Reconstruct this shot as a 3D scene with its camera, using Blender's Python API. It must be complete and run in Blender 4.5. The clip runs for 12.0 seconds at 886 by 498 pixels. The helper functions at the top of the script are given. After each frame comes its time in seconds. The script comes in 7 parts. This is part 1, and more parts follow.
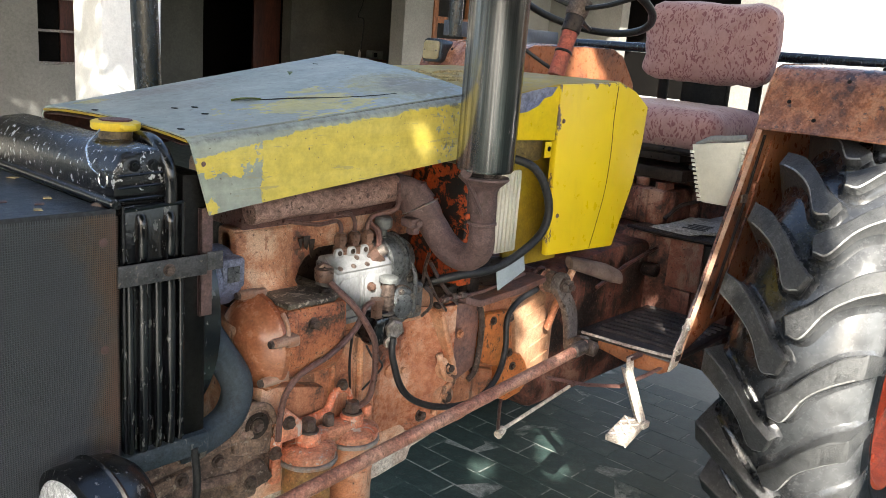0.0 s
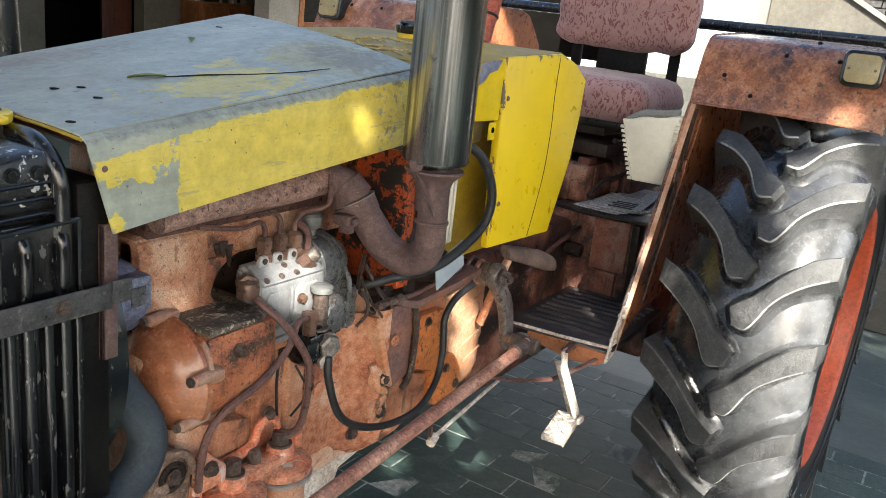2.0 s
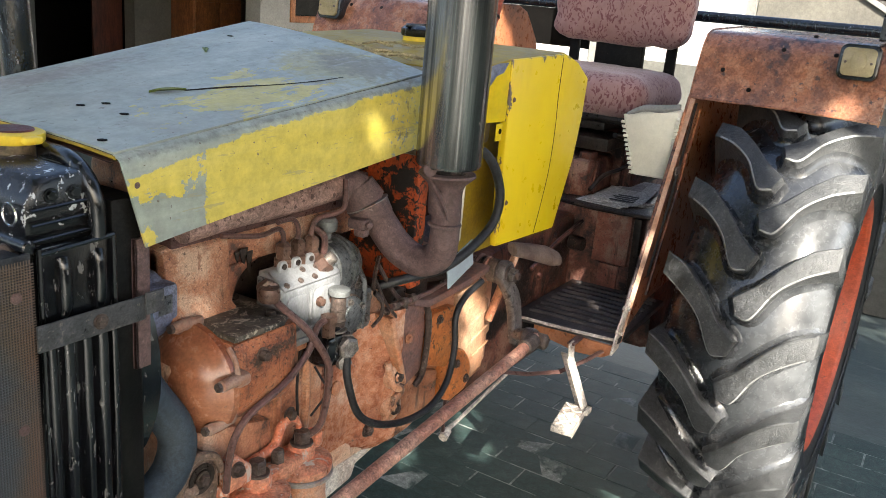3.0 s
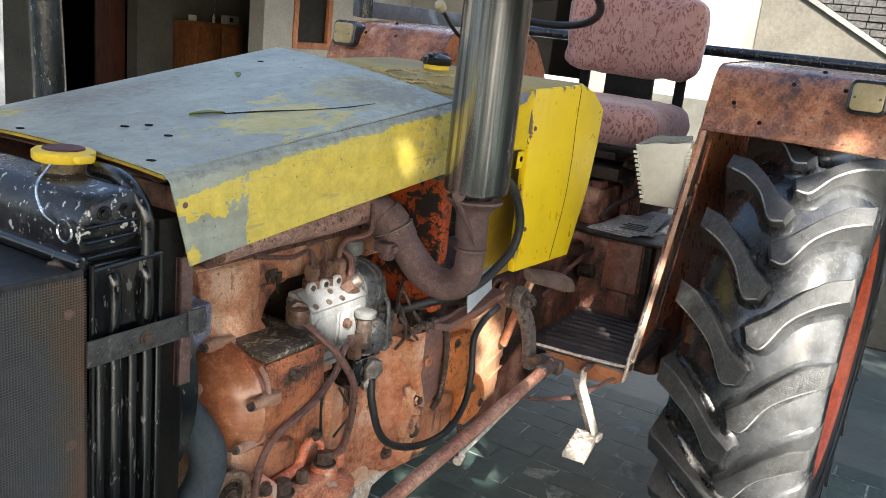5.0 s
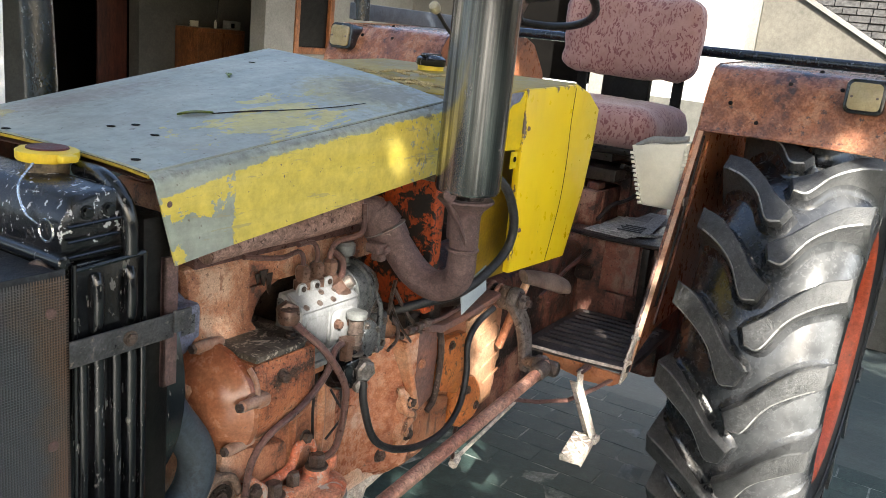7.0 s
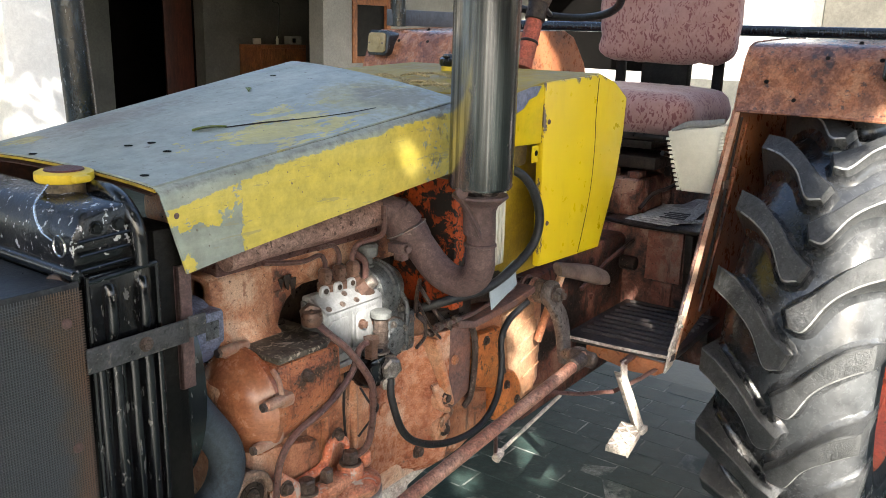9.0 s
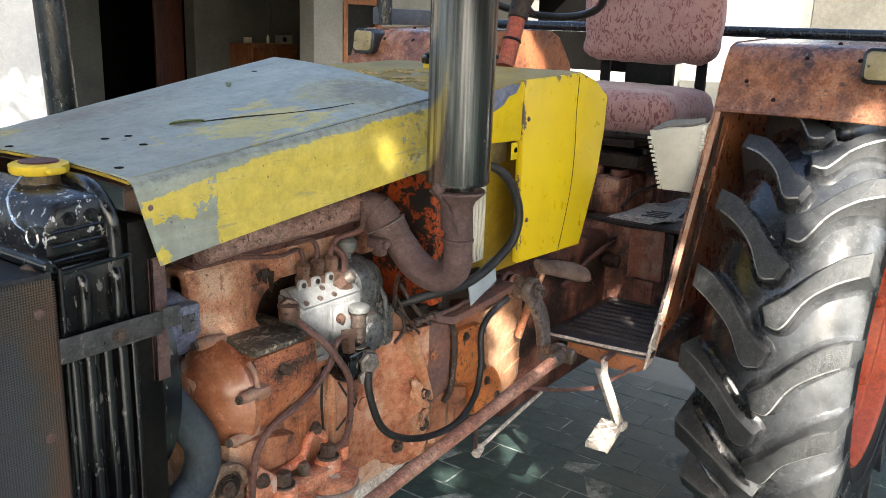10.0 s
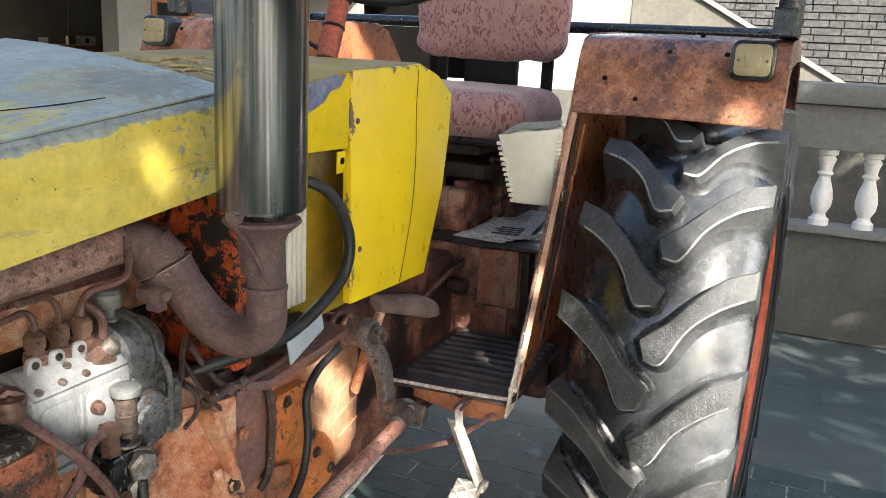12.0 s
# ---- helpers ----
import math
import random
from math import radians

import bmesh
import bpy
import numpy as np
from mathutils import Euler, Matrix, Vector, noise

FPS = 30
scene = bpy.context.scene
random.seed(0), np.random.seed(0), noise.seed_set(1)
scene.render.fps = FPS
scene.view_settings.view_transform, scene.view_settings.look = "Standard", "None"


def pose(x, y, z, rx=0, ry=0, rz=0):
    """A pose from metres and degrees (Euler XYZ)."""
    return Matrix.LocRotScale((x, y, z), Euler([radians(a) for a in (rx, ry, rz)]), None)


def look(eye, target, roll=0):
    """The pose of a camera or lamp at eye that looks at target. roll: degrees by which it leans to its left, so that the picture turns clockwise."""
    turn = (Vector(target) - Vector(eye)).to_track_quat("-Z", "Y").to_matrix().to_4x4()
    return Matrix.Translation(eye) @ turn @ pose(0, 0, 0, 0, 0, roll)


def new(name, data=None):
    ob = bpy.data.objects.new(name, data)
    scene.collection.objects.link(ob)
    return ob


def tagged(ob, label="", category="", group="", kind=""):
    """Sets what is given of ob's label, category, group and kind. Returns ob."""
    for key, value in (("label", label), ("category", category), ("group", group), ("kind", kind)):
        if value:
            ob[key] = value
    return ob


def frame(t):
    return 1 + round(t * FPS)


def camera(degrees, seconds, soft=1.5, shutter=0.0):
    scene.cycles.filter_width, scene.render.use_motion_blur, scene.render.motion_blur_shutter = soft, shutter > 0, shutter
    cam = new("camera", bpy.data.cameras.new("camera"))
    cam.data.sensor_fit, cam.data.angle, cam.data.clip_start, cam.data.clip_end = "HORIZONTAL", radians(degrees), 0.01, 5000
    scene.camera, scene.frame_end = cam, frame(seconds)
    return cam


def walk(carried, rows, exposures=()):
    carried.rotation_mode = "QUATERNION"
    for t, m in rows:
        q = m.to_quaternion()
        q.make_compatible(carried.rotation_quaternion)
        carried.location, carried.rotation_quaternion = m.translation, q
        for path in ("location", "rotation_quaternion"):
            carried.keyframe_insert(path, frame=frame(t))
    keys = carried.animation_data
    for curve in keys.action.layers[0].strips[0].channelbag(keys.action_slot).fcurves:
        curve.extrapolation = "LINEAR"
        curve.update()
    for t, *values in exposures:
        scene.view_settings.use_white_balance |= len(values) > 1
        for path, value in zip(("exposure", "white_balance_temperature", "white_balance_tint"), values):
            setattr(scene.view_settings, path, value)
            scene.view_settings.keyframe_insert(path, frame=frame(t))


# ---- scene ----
cam = camera(55.7, 12.0, soft=0.4)
PATH = [
    (0, (-1.459, -1.394, 1.45), (0.009, -0.118, 0.979), 4.6),
    (0.5, (-1.357, -1.253, 1.459), (0.251, -0.153, 1.007), 6.7),
    (1, (-1.28, -1.178, 1.437), (0.365, -0.131, 0.996), 7.8),
    (1.5, (-1.333, -1.15, 1.469), (0.315, -0.114, 1.005), 7.2),
    (2, (-1.357, -1.114, 1.471), (0.288, -0.122, 0.916), 6.3),
    (2.5, (-1.376, -1.091, 1.484), (0.274, -0.119, 0.909), 5.8),
    (2.7, (-1.389, -1.101, 1.5), (0.256, -0.12, 0.92), 5.3),
    (4.3, (-1.449, -1.062, 1.493), (0.234, -0.129, 0.946), 6.0),
    (4.5, (-1.459, -1.061, 1.493), (0.217, -0.109, 0.959), 6.0),
    (5, (-1.457, -1.06, 1.496), (0.213, -0.088, 0.981), 6.3),
    (5.5, (-1.45, -1.056, 1.489), (0.215, -0.069, 0.986), 6.6),
    (6, (-1.443, -1.057, 1.494), (0.222, -0.067, 0.997), 6.7),
    (6.5, (-1.433, -1.064, 1.497), (0.231, -0.071, 1.003), 6.2),
    (7, (-1.439, -1.075, 1.488), (0.229, -0.093, 0.983), 6.0),
    (7.2, (-1.435, -1.088, 1.495), (0.234, -0.108, 0.991), 5.6),
    (8.8, (-1.39, -1.19, 1.494), (0.18, -0.063, 0.98), 1.6),
    (9, (-1.403, -1.177, 1.494), (0.164, -0.045, 0.98), 1.6),
    (9.5, (-1.414, -1.186, 1.491), (0.151, -0.052, 0.977), 1.7),
    (10, (-1.398, -1.206, 1.488), (0.18, -0.09, 0.976), 2.0),
    (10.5, (-1.369, -1.202, 1.484), (0.223, -0.105, 0.974), 2.3),
    (11, (-1.316, -1.231, 1.488), (0.297, -0.16, 0.988), 2.2),
    (11.5, (-1.214, -1.195, 1.469), (0.433, -0.174, 0.975), 0.8),
    (12, (-1.046, -1.005, 1.437), (0.734, -0.227, 0.958), 2.8),
]
walk(cam, [(t, look(eye, target, roll)) for t, eye, target, roll in PATH], [(0.0, 2.06, 6600, 9)])

from mathutils import noise

# ---- light ----
SUN_AZ, SUN_EL = (-0.60, -0.64), 34.0
world = bpy.data.worlds.new("sky")
scene.world = world
world.use_nodes = True
wn = world.node_tree.nodes
sky = wn.new("ShaderNodeTexSky")
sky.sky_type, sky.sun_disc = "NISHITA", False
sky.sun_elevation, sky.sun_rotation = radians(SUN_EL), math.atan2(SUN_AZ[0], SUN_AZ[1])
sky.air_density, sky.dust_density = 1.0, 3.0
world.node_tree.links.new(sky.outputs[0], wn["Background"].inputs[0])
wn["Background"].inputs[1].default_value = 0.125
sun_data = bpy.data.lights.new("sun", "SUN")
sun_data.energy, sun_data.angle, sun_data.color = 5.0, radians(0.5), (1.0, 0.95, 0.86)
sun = new("sun", sun_data)
flat = math.hypot(*SUN_AZ)
TO_SUN = Vector((SUN_AZ[0] / flat * math.cos(radians(SUN_EL)), SUN_AZ[1] / flat * math.cos(radians(SUN_EL)), math.sin(radians(SUN_EL))))
sun.matrix_world = look(TO_SUN * 30, (0, 0, 0))


# ---- materials ----
def mat_base(name):
    m = bpy.data.materials.new(name)
    m.use_nodes = True
    nt = m.node_tree
    return m, nt, nt.nodes["Principled BSDF"]


def node(nt, kind, **inputs):
    n = nt.nodes.new(kind)
    for k, v in inputs.items():
        n.inputs[k.replace("_", " ")].default_value = v
    return n


def ramp(nt, fac, stops):
    r = nt.nodes.new("ShaderNodeValToRGB")
    el = r.color_ramp.elements
    while len(el) < len(stops):
        el.new(0.5)
    for e, (p, c) in zip(el, stops):
        e.position, e.color = p, (*c, 1) if len(c) == 3 else c
    nt.links.new(fac, r.inputs[0])
    return r.outputs[0]


def blend(nt, fac, a, b):
    n = nt.nodes.new("ShaderNodeMix")
    n.data_type = "RGBA"
    for sock, v in ((n.inputs[0], fac), (n.inputs[6], a), (n.inputs[7], b)):
        if hasattr(v, "links"):
            nt.links.new(v, sock)
        elif isinstance(v, (int, float)):
            sock.default_value = v
        else:
            sock.default_value = (*v, 1)
    return n.outputs[2]


def noise_of(nt, scale, detail=6.0, rough=0.6, stretch=None, seed=0.0, dist=0.0):
    tc = nt.nodes.new("ShaderNodeTexCoord")
    mp = nt.nodes.new("ShaderNodeMapping")
    mp.inputs["Location"].default_value = (seed, seed * 1.7, seed * 0.6)
    if stretch:
        mp.inputs["Scale"].default_value = stretch
    nt.links.new(tc.outputs["Object"], mp.inputs[0])
    n = node(nt, "ShaderNodeTexNoise", Scale=scale, Detail=detail, Roughness=rough, Distortion=dist)
    nt.links.new(mp.outputs[0], n.inputs["Vector"])
    return n.outputs["Fac"]


def bumped(nt, bsdf, height, strength=0.3, distance=0.004):
    b = node(nt, "ShaderNodeBump", Strength=strength, Distance=distance)
    nt.links.new(height, b.inputs["Height"])
    nt.links.new(b.outputs[0], bsdf.inputs["Normal"])


def worn(name, main, second, spots, big=6.0, small=45.0, rough=(0.45, 0.8), metal=0.0, spot_at=0.62, soft=0.06, bump=0.3, stretch=None, mix=(0.40, 0.60), spec=0.32, grit=0.35, chips=0.0, sunlit_dust=None):
    """A weathered surface: main fading into second in broad patches, blotches of a third colour, fine grit and small chips."""
    m, nt, b = mat_base(name)
    n1 = noise_of(nt, big, 7, 0.65, stretch, 1.3, 0.3)
    n2 = noise_of(nt, small, 8, 0.7, stretch, 4.1)
    n3 = noise_of(nt, big * 2.3, 9, 0.75, stretch, 8.2, 0.4)
    n4 = noise_of(nt, small * 4, 4, 0.7, stretch, 2.7)
    base = ramp(nt, n1, [(mix[0], main), (mix[1], second)])
    for n, amount in ((n2, grit), (n4, grit * 0.8)):
        fine = ramp(nt, n, [(0.38, (1 - amount,) * 3), (0.62, (1 + amount,) * 3)])
        mul = nt.nodes.new("ShaderNodeMix")
        mul.data_type, mul.blend_type = "RGBA", "MULTIPLY"
        mul.inputs[0].default_value = 1.0
        nt.links.new(base, mul.inputs[6])
        nt.links.new(fine, mul.inputs[7])
        base = mul.outputs[2]
    mask = ramp(nt, n3, [(spot_at, (0, 0, 0)), (spot_at + soft, (1, 1, 1))])
    col = blend(nt, mask, base, spots)
    if chips:
        n5 = noise_of(nt, small * 1.4, 5, 0.65, stretch, 6.6)
        col = blend(nt, ramp(nt, n5, [(chips, (0, 0, 0)), (chips + 0.025, (0.85,) * 3)]), col, spots)
    if sunlit_dust:
        # paler outer shoulders of both wheels, sunlight put into the dust colour, thinning inwards
        start, full, tone = sunlit_dust
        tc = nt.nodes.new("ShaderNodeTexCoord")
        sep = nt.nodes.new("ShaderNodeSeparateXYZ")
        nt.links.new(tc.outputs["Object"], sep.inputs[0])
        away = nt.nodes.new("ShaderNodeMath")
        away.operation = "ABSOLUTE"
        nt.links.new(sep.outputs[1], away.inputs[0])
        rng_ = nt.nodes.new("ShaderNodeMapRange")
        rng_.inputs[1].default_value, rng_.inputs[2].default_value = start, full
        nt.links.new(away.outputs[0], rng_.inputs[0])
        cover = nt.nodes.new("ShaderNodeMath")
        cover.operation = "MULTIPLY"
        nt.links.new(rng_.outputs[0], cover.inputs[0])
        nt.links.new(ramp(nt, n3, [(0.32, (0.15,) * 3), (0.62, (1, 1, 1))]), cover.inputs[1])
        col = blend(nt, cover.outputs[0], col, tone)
    nt.links.new(col, b.inputs["Base Color"])
    r = ramp(nt, n2, [(0.3, (rough[0],) * 3), (0.7, (rough[1],) * 3)])
    nt.links.new(r, b.inputs["Roughness"])
    b.inputs["Metallic"].default_value = metal
    b.inputs["Specular IOR Level"].default_value = spec
    mixh = nt.nodes.new("ShaderNodeMath")
    mixh.operation = "MULTIPLY_ADD"
    nt.links.new(n4, mixh.inputs[0])
    mixh.inputs[1].default_value = 0.35
    nt.links.new(n2, mixh.inputs[2])
    bumped(nt, b, mixh.outputs[0], bump)
    return m



def oiled(name, dust, paint, second, oil, big=5.0, levels=(0.36, 0.43, 0.56, 0.66), rough=(0.28, 0.6), chip=0.66, runs=0.5, bump=0.55, grain=(0.80, 1.18)):
    """Old machine paint: dark oil patches, two shades of paint, pale dust, thin oil runs and small chips."""
    m, nt, b = mat_base(name)
    n1 = noise_of(nt, big, 5, 0.55, None, 1.3, 0.6)
    n2 = noise_of(nt, big * 9, 7, 0.7, None, 4.1)
    n3 = noise_of(nt, big * 3, 6, 0.6, None, 8.2, 0.8)
    fleck = noise_of(nt, big * 45, 4, 0.6, None, 2.7)
    wob = nt.nodes.new("ShaderNodeMath")
    wob.operation = "MULTIPLY_ADD"
    nt.links.new(n2, wob.inputs[0])
    wob.inputs[1].default_value = 0.36
    wob2 = nt.nodes.new("ShaderNodeMath")
    wob2.operation = "SUBTRACT"
    nt.links.new(n1, wob2.inputs[0])
    wob2.inputs[1].default_value = 0.18
    nt.links.new(wob2.outputs[0], wob.inputs[2])
    col = ramp(nt, wob.outputs[0], [(levels[0], oil), (levels[1], second), (levels[2], paint), (levels[3], dust)])
    col = blend(nt, ramp(nt, n3, [(0.56, (0, 0, 0)), (0.64, (0.75,) * 3)]), col, second)
    run = ramp(nt, noise_of(nt, big * 4, 6, 0.65, (1, 1, 0.14), 5.5), [(0.585, (0, 0, 0)), (0.64, (runs,) * 3)])
    col = blend(nt, run, col, oil)
    fine = ramp(nt, fleck, [(0.38, (grain[0],) * 3), (0.62, (grain[1],) * 3)])
    mul = nt.nodes.new("ShaderNodeMix")
    mul.data_type, mul.blend_type = "RGBA", "MULTIPLY"
    mul.inputs[0].default_value = 1.0
    nt.links.new(col, mul.inputs[6])
    nt.links.new(fine, mul.inputs[7])
    pit = ramp(nt, noise_of(nt, big * 14, 6, 0.72, None, 6.6), [(chip - 0.02, (0, 0, 0)), (chip + 0.01, (0.9, 0.9, 0.9))])
    col = blend(nt, pit, mul.outputs[2], oil)
    flake = ramp(nt, noise_of(nt, big * 17, 6, 0.7, None, 11.3), [(chip, (0, 0, 0)), (chip + 0.02, (0.8, 0.8, 0.8))])
    col = blend(nt, flake, col, dust)
    nt.links.new(col, b.inputs["Base Color"])
    nt.links.new(ramp(nt, n2, [(0.3, (rough[0],) * 3), (0.7, (rough[1],) * 3)]), b.inputs["Roughness"])
    b.inputs["Specular IOR Level"].default_value = 0.35
    h = nt.nodes.new("ShaderNodeMath")
    h.operation = "MULTIPLY_ADD"
    nt.links.new(fleck, h.inputs[0])
    h.inputs[1].default_value = 0.3
    nt.links.new(n2, h.inputs[2])
    bumped(nt, b, h.outputs[0], bump)
    return m


M = {}
M["orange"] = oiled("engine_orange_paint", (0.50, 0.31, 0.22), (0.46, 0.195, 0.10), (0.30, 0.115, 0.06), (0.05, 0.03, 0.022), 7.5, (0.33, 0.40, 0.52, 0.65), rough=(0.22, 0.5), chip=0.635, runs=0.7, bump=0.4, grain=(0.80, 1.18))
M["orange_pale"] = oiled("dusty_orange_paint", (0.60, 0.40, 0.29), (0.52, 0.255, 0.145), (0.37, 0.15, 0.082), (0.07, 0.042, 0.03), 6.0, (0.30, 0.37, 0.48, 0.61), rough=(0.25, 0.5), chip=0.64, runs=0.7, bump=0.4, grain=(0.80, 1.18))
M["cast_rusty"] = oiled("rusty_brown_casting", (0.56, 0.37, 0.26), (0.44, 0.205, 0.115), (0.25, 0.10, 0.06), (0.07, 0.04, 0.03), 11.0, (0.33, 0.41, 0.51, 0.62), rough=(0.3, 0.6), chip=0.62, runs=0.4, bump=0.7, grain=(0.76, 1.22))
M["bell_red"] = oiled("glossy_red_orange_paint", (0.56, 0.355, 0.255), (0.47, 0.20, 0.112), (0.31, 0.11, 0.062), (0.085, 0.048, 0.036), 6.5, (0.33, 0.41, 0.52, 0.66), rough=(0.16, 0.4), chip=0.65, runs=0.5, bump=0.25, grain=(0.84, 1.14))
M["orange_new"] = worn("red_orange_paint", (0.55, 0.165, 0.085), (0.52, 0.24, 0.15), (0.52, 0.46, 0.41), 13, 55, (0.22, 0.45), spot_at=0.575, soft=0.05, chips=0.62, grit=0.3, bump=0.4)
M["dome"] = worn("oily_orange_dome", (0.26, 0.085, 0.042), (0.35, 0.15, 0.08), (0.15, 0.085, 0.068), 6, 50, (0.16, 0.32), spot_at=0.58, soft=0.2, grit=0.16, bump=0.10, mix=(0.38, 0.62), chips=0.66, spec=0.5)
M["case_orange"] = oiled("speckled_red_orange_paint", (0.42, 0.22, 0.13), (0.42, 0.15, 0.068), (0.27, 0.09, 0.045), (0.05, 0.03, 0.022), 12.0, (0.36, 0.43, 0.53, 0.68), rough=(0.22, 0.5), chip=0.60, runs=0.5, bump=0.5, grain=(0.76, 1.2))
M["bare_iron"] = worn("bare_stained_iron", (0.235, 0.115, 0.085), (0.15, 0.092, 0.085), (0.085, 0.06, 0.058), 13, 60, (0.28, 0.5), spot_at=0.58, soft=0.06, grit=0.25, chips=0.64)
M["rim"] = worn("rim_orange_paint", (0.50, 0.095, 0.04), (0.40, 0.085, 0.045), (0.15, 0.065, 0.045), 6, 50, (0.3, 0.5), spot_at=0.61, soft=0.08, grit=0.2, bump=0.2, chips=0.63)
M["scorched"] = worn("flaking_red_paint", (0.40, 0.070, 0.015), (0.26, 0.045, 0.014), (0.014, 0.011, 0.010), 13, 60, (0.4, 0.7), spot_at=0.49, soft=0.02, grit=0.2, chips=0.60)
M["fender"] = oiled("rusty_fender_paint", (0.42, 0.215, 0.13), (0.30, 0.125, 0.068), (0.18, 0.08, 0.055), (0.055, 0.042, 0.045), 3.2, (0.38, 0.44, 0.52, 0.64), (0.16, 0.38), chip=0.62, runs=0.2, bump=0.15, grain=(0.72, 1.25))
# oily grime, and the painted shade of the recess behind the pump
M["grime_and_shade"] = worn("oily_grime_and_shade", (0.011, 0.008, 0.007), (0.038, 0.027, 0.021), (0.007, 0.006, 0.005), 12, 60, (0.22, 0.5), bump=0.4, chips=0.66, spec=0.3)
M["rust"] = worn("rusted_cast_iron", (0.140, 0.090, 0.084), (0.098, 0.061, 0.058), (0.26, 0.19, 0.17), 9, 90, (0.42, 0.7), spot_at=0.69, soft=0.06, bump=0.7, grit=0.28, chips=0.66)
M["rust_pipe"] = worn("rusty_painted_rod", (0.13, 0.068, 0.057), (0.085, 0.046, 0.042), (0.27, 0.19, 0.16), 14, 70, (0.22, 0.42), spot_at=0.65, bump=0.4, grit=0.25, chips=0.66)
M["floorplate"] = oiled("rusty_floor_plate", (0.25, 0.15, 0.115), (0.145, 0.054, 0.038), (0.065, 0.029, 0.022), (0.012, 0.009, 0.008), 8.0, (0.43, 0.49, 0.57, 0.67), (0.3, 0.6), chip=0.62, runs=0.9, bump=0.5)
M["tunnel_red"] = oiled("faded_red_panel", (0.27, 0.17, 0.135), (0.24, 0.09, 0.062), (0.15, 0.06, 0.045), (0.03, 0.02, 0.016), 9.0, (0.32, 0.40, 0.52, 0.64), (0.3, 0.6), chip=0.63, runs=0.5)
M["print_grey"] = worn("grey_print", (0.26, 0.25, 0.24), (0.20, 0.19, 0.18), (0.13, 0.12, 0.12), 40, 120, (0.7, 0.9), bump=0.05)
M["mat_black"] = worn("dusty_footplate", (0.028, 0.024, 0.025), (0.055, 0.047, 0.046), (0.10, 0.09, 0.085), 10, 70, (0.3, 0.55), spot_at=0.64, chips=0.66)
M["black"] = worn("black_enamel", (0.0035, 0.004, 0.0055), (0.009, 0.010, 0.012), (0.13, 0.125, 0.118), 11, 80, (0.05, 0.24), spot_at=0.655, soft=0.05, chips=0.615, bump=0.15, spec=0.6, stretch=(1, 1, 0.35))
M["black_dusty"] = worn("dusty_black_paint", (0.004, 0.004, 0.004), (0.009, 0.0085, 0.008), (0.06, 0.055, 0.048), 12, 90, (0.3, 0.55), spot_at=0.68, soft=0.04, chips=0.67, spec=0.12)
# both tyre rubbers pale outwards, with sunlight mixed into their dust tone
M["rubber"] = worn("dusty_tyre_rubber", (0.024, 0.025, 0.026), (0.044, 0.045, 0.046), (0.10, 0.098, 0.09), 9, 75, (0.28, 0.50), spot_at=0.63, soft=0.10, bump=0.9, grit=0.5, chips=0.61, spec=0.45, sunlit_dust=(0.75, 0.90, (0.098, 0.100, 0.100)))
M["carcass"] = worn("smooth_tyre_rubber", (0.011, 0.0115, 0.013), (0.020, 0.021, 0.023), (0.045, 0.046, 0.047), 5, 60, (0.16, 0.34), spot_at=0.58, soft=0.2, bump=0.08, grit=0.12, spec=0.75, sunlit_dust=(0.74, 0.92, (0.122, 0.126, 0.130)))
M["sidewall"] = worn("smooth_black_sidewall", (0.013, 0.014, 0.016), (0.022, 0.023, 0.025), (0.05, 0.05, 0.05), 6, 70, (0.28, 0.45), spot_at=0.62, soft=0.1, bump=0.15, grit=0.2, chips=0.67)
M["core"] = worn("dusty_radiator_core", (0.024, 0.027, 0.031), (0.032, 0.034, 0.037), (0.045, 0.036, 0.029), 5, 60, (0.4, 0.7), spot_at=0.58, soft=0.15, spec=0.3)
M["lid"] = worn("dusty_blue_black_lid", (0.016, 0.018, 0.022), (0.028, 0.029, 0.032), (0.075, 0.055, 0.042), 7, 60, (0.25, 0.5), spot_at=0.60, soft=0.12, chips=0.66, spec=0.45)
M["spattered"] = worn("spattered_black_paint", (0.005, 0.005, 0.006), (0.022, 0.021, 0.022), (0.48, 0.49, 0.49), 16, 60, (0.08, 0.3), spot_at=0.775, soft=0.02, chips=0.60, spec=0.6, stretch=(1, 1, 0.8))
M["hose"] = worn("dusty_rubber_hose", (0.028, 0.041, 0.054), (0.045, 0.060, 0.074), (0.07, 0.085, 0.10), 8, 160, (0.5, 0.8), grit=0.3, bump=0.6)
M["cable"] = worn("black_rubber_cable", (0.014, 0.014, 0.015), (0.022, 0.022, 0.023), (0.05, 0.05, 0.05), 20, 100, (0.3, 0.5))
M["steel"] = worn("bare_worn_steel", (0.30, 0.28, 0.26), (0.20, 0.17, 0.15), (0.14, 0.08, 0.055), 20, 120, (0.35, 0.6), metal=0.7)
M["bolt"] = worn("oily_bolt_steel", (0.13, 0.10, 0.085), (0.085, 0.06, 0.05), (0.19, 0.10, 0.06), 40, 160, (0.35, 0.6), metal=0.5)
M["alu"] = worn("cast_aluminium", (0.28, 0.285, 0.29), (0.19, 0.194, 0.198), (0.085, 0.08, 0.075), 12, 80, (0.28, 0.45), metal=0.2, spot_at=0.65, soft=0.10, grit=0.12, chips=0.69, bump=0.25, stretch=(1, 1, 0.45))
M["grey_cap"] = worn("dull_grey_cap", (0.165, 0.172, 0.168), (0.115, 0.12, 0.118), (0.07, 0.066, 0.06), 14, 80, (0.3, 0.5), metal=0.2, spot_at=0.64, grit=0.15)
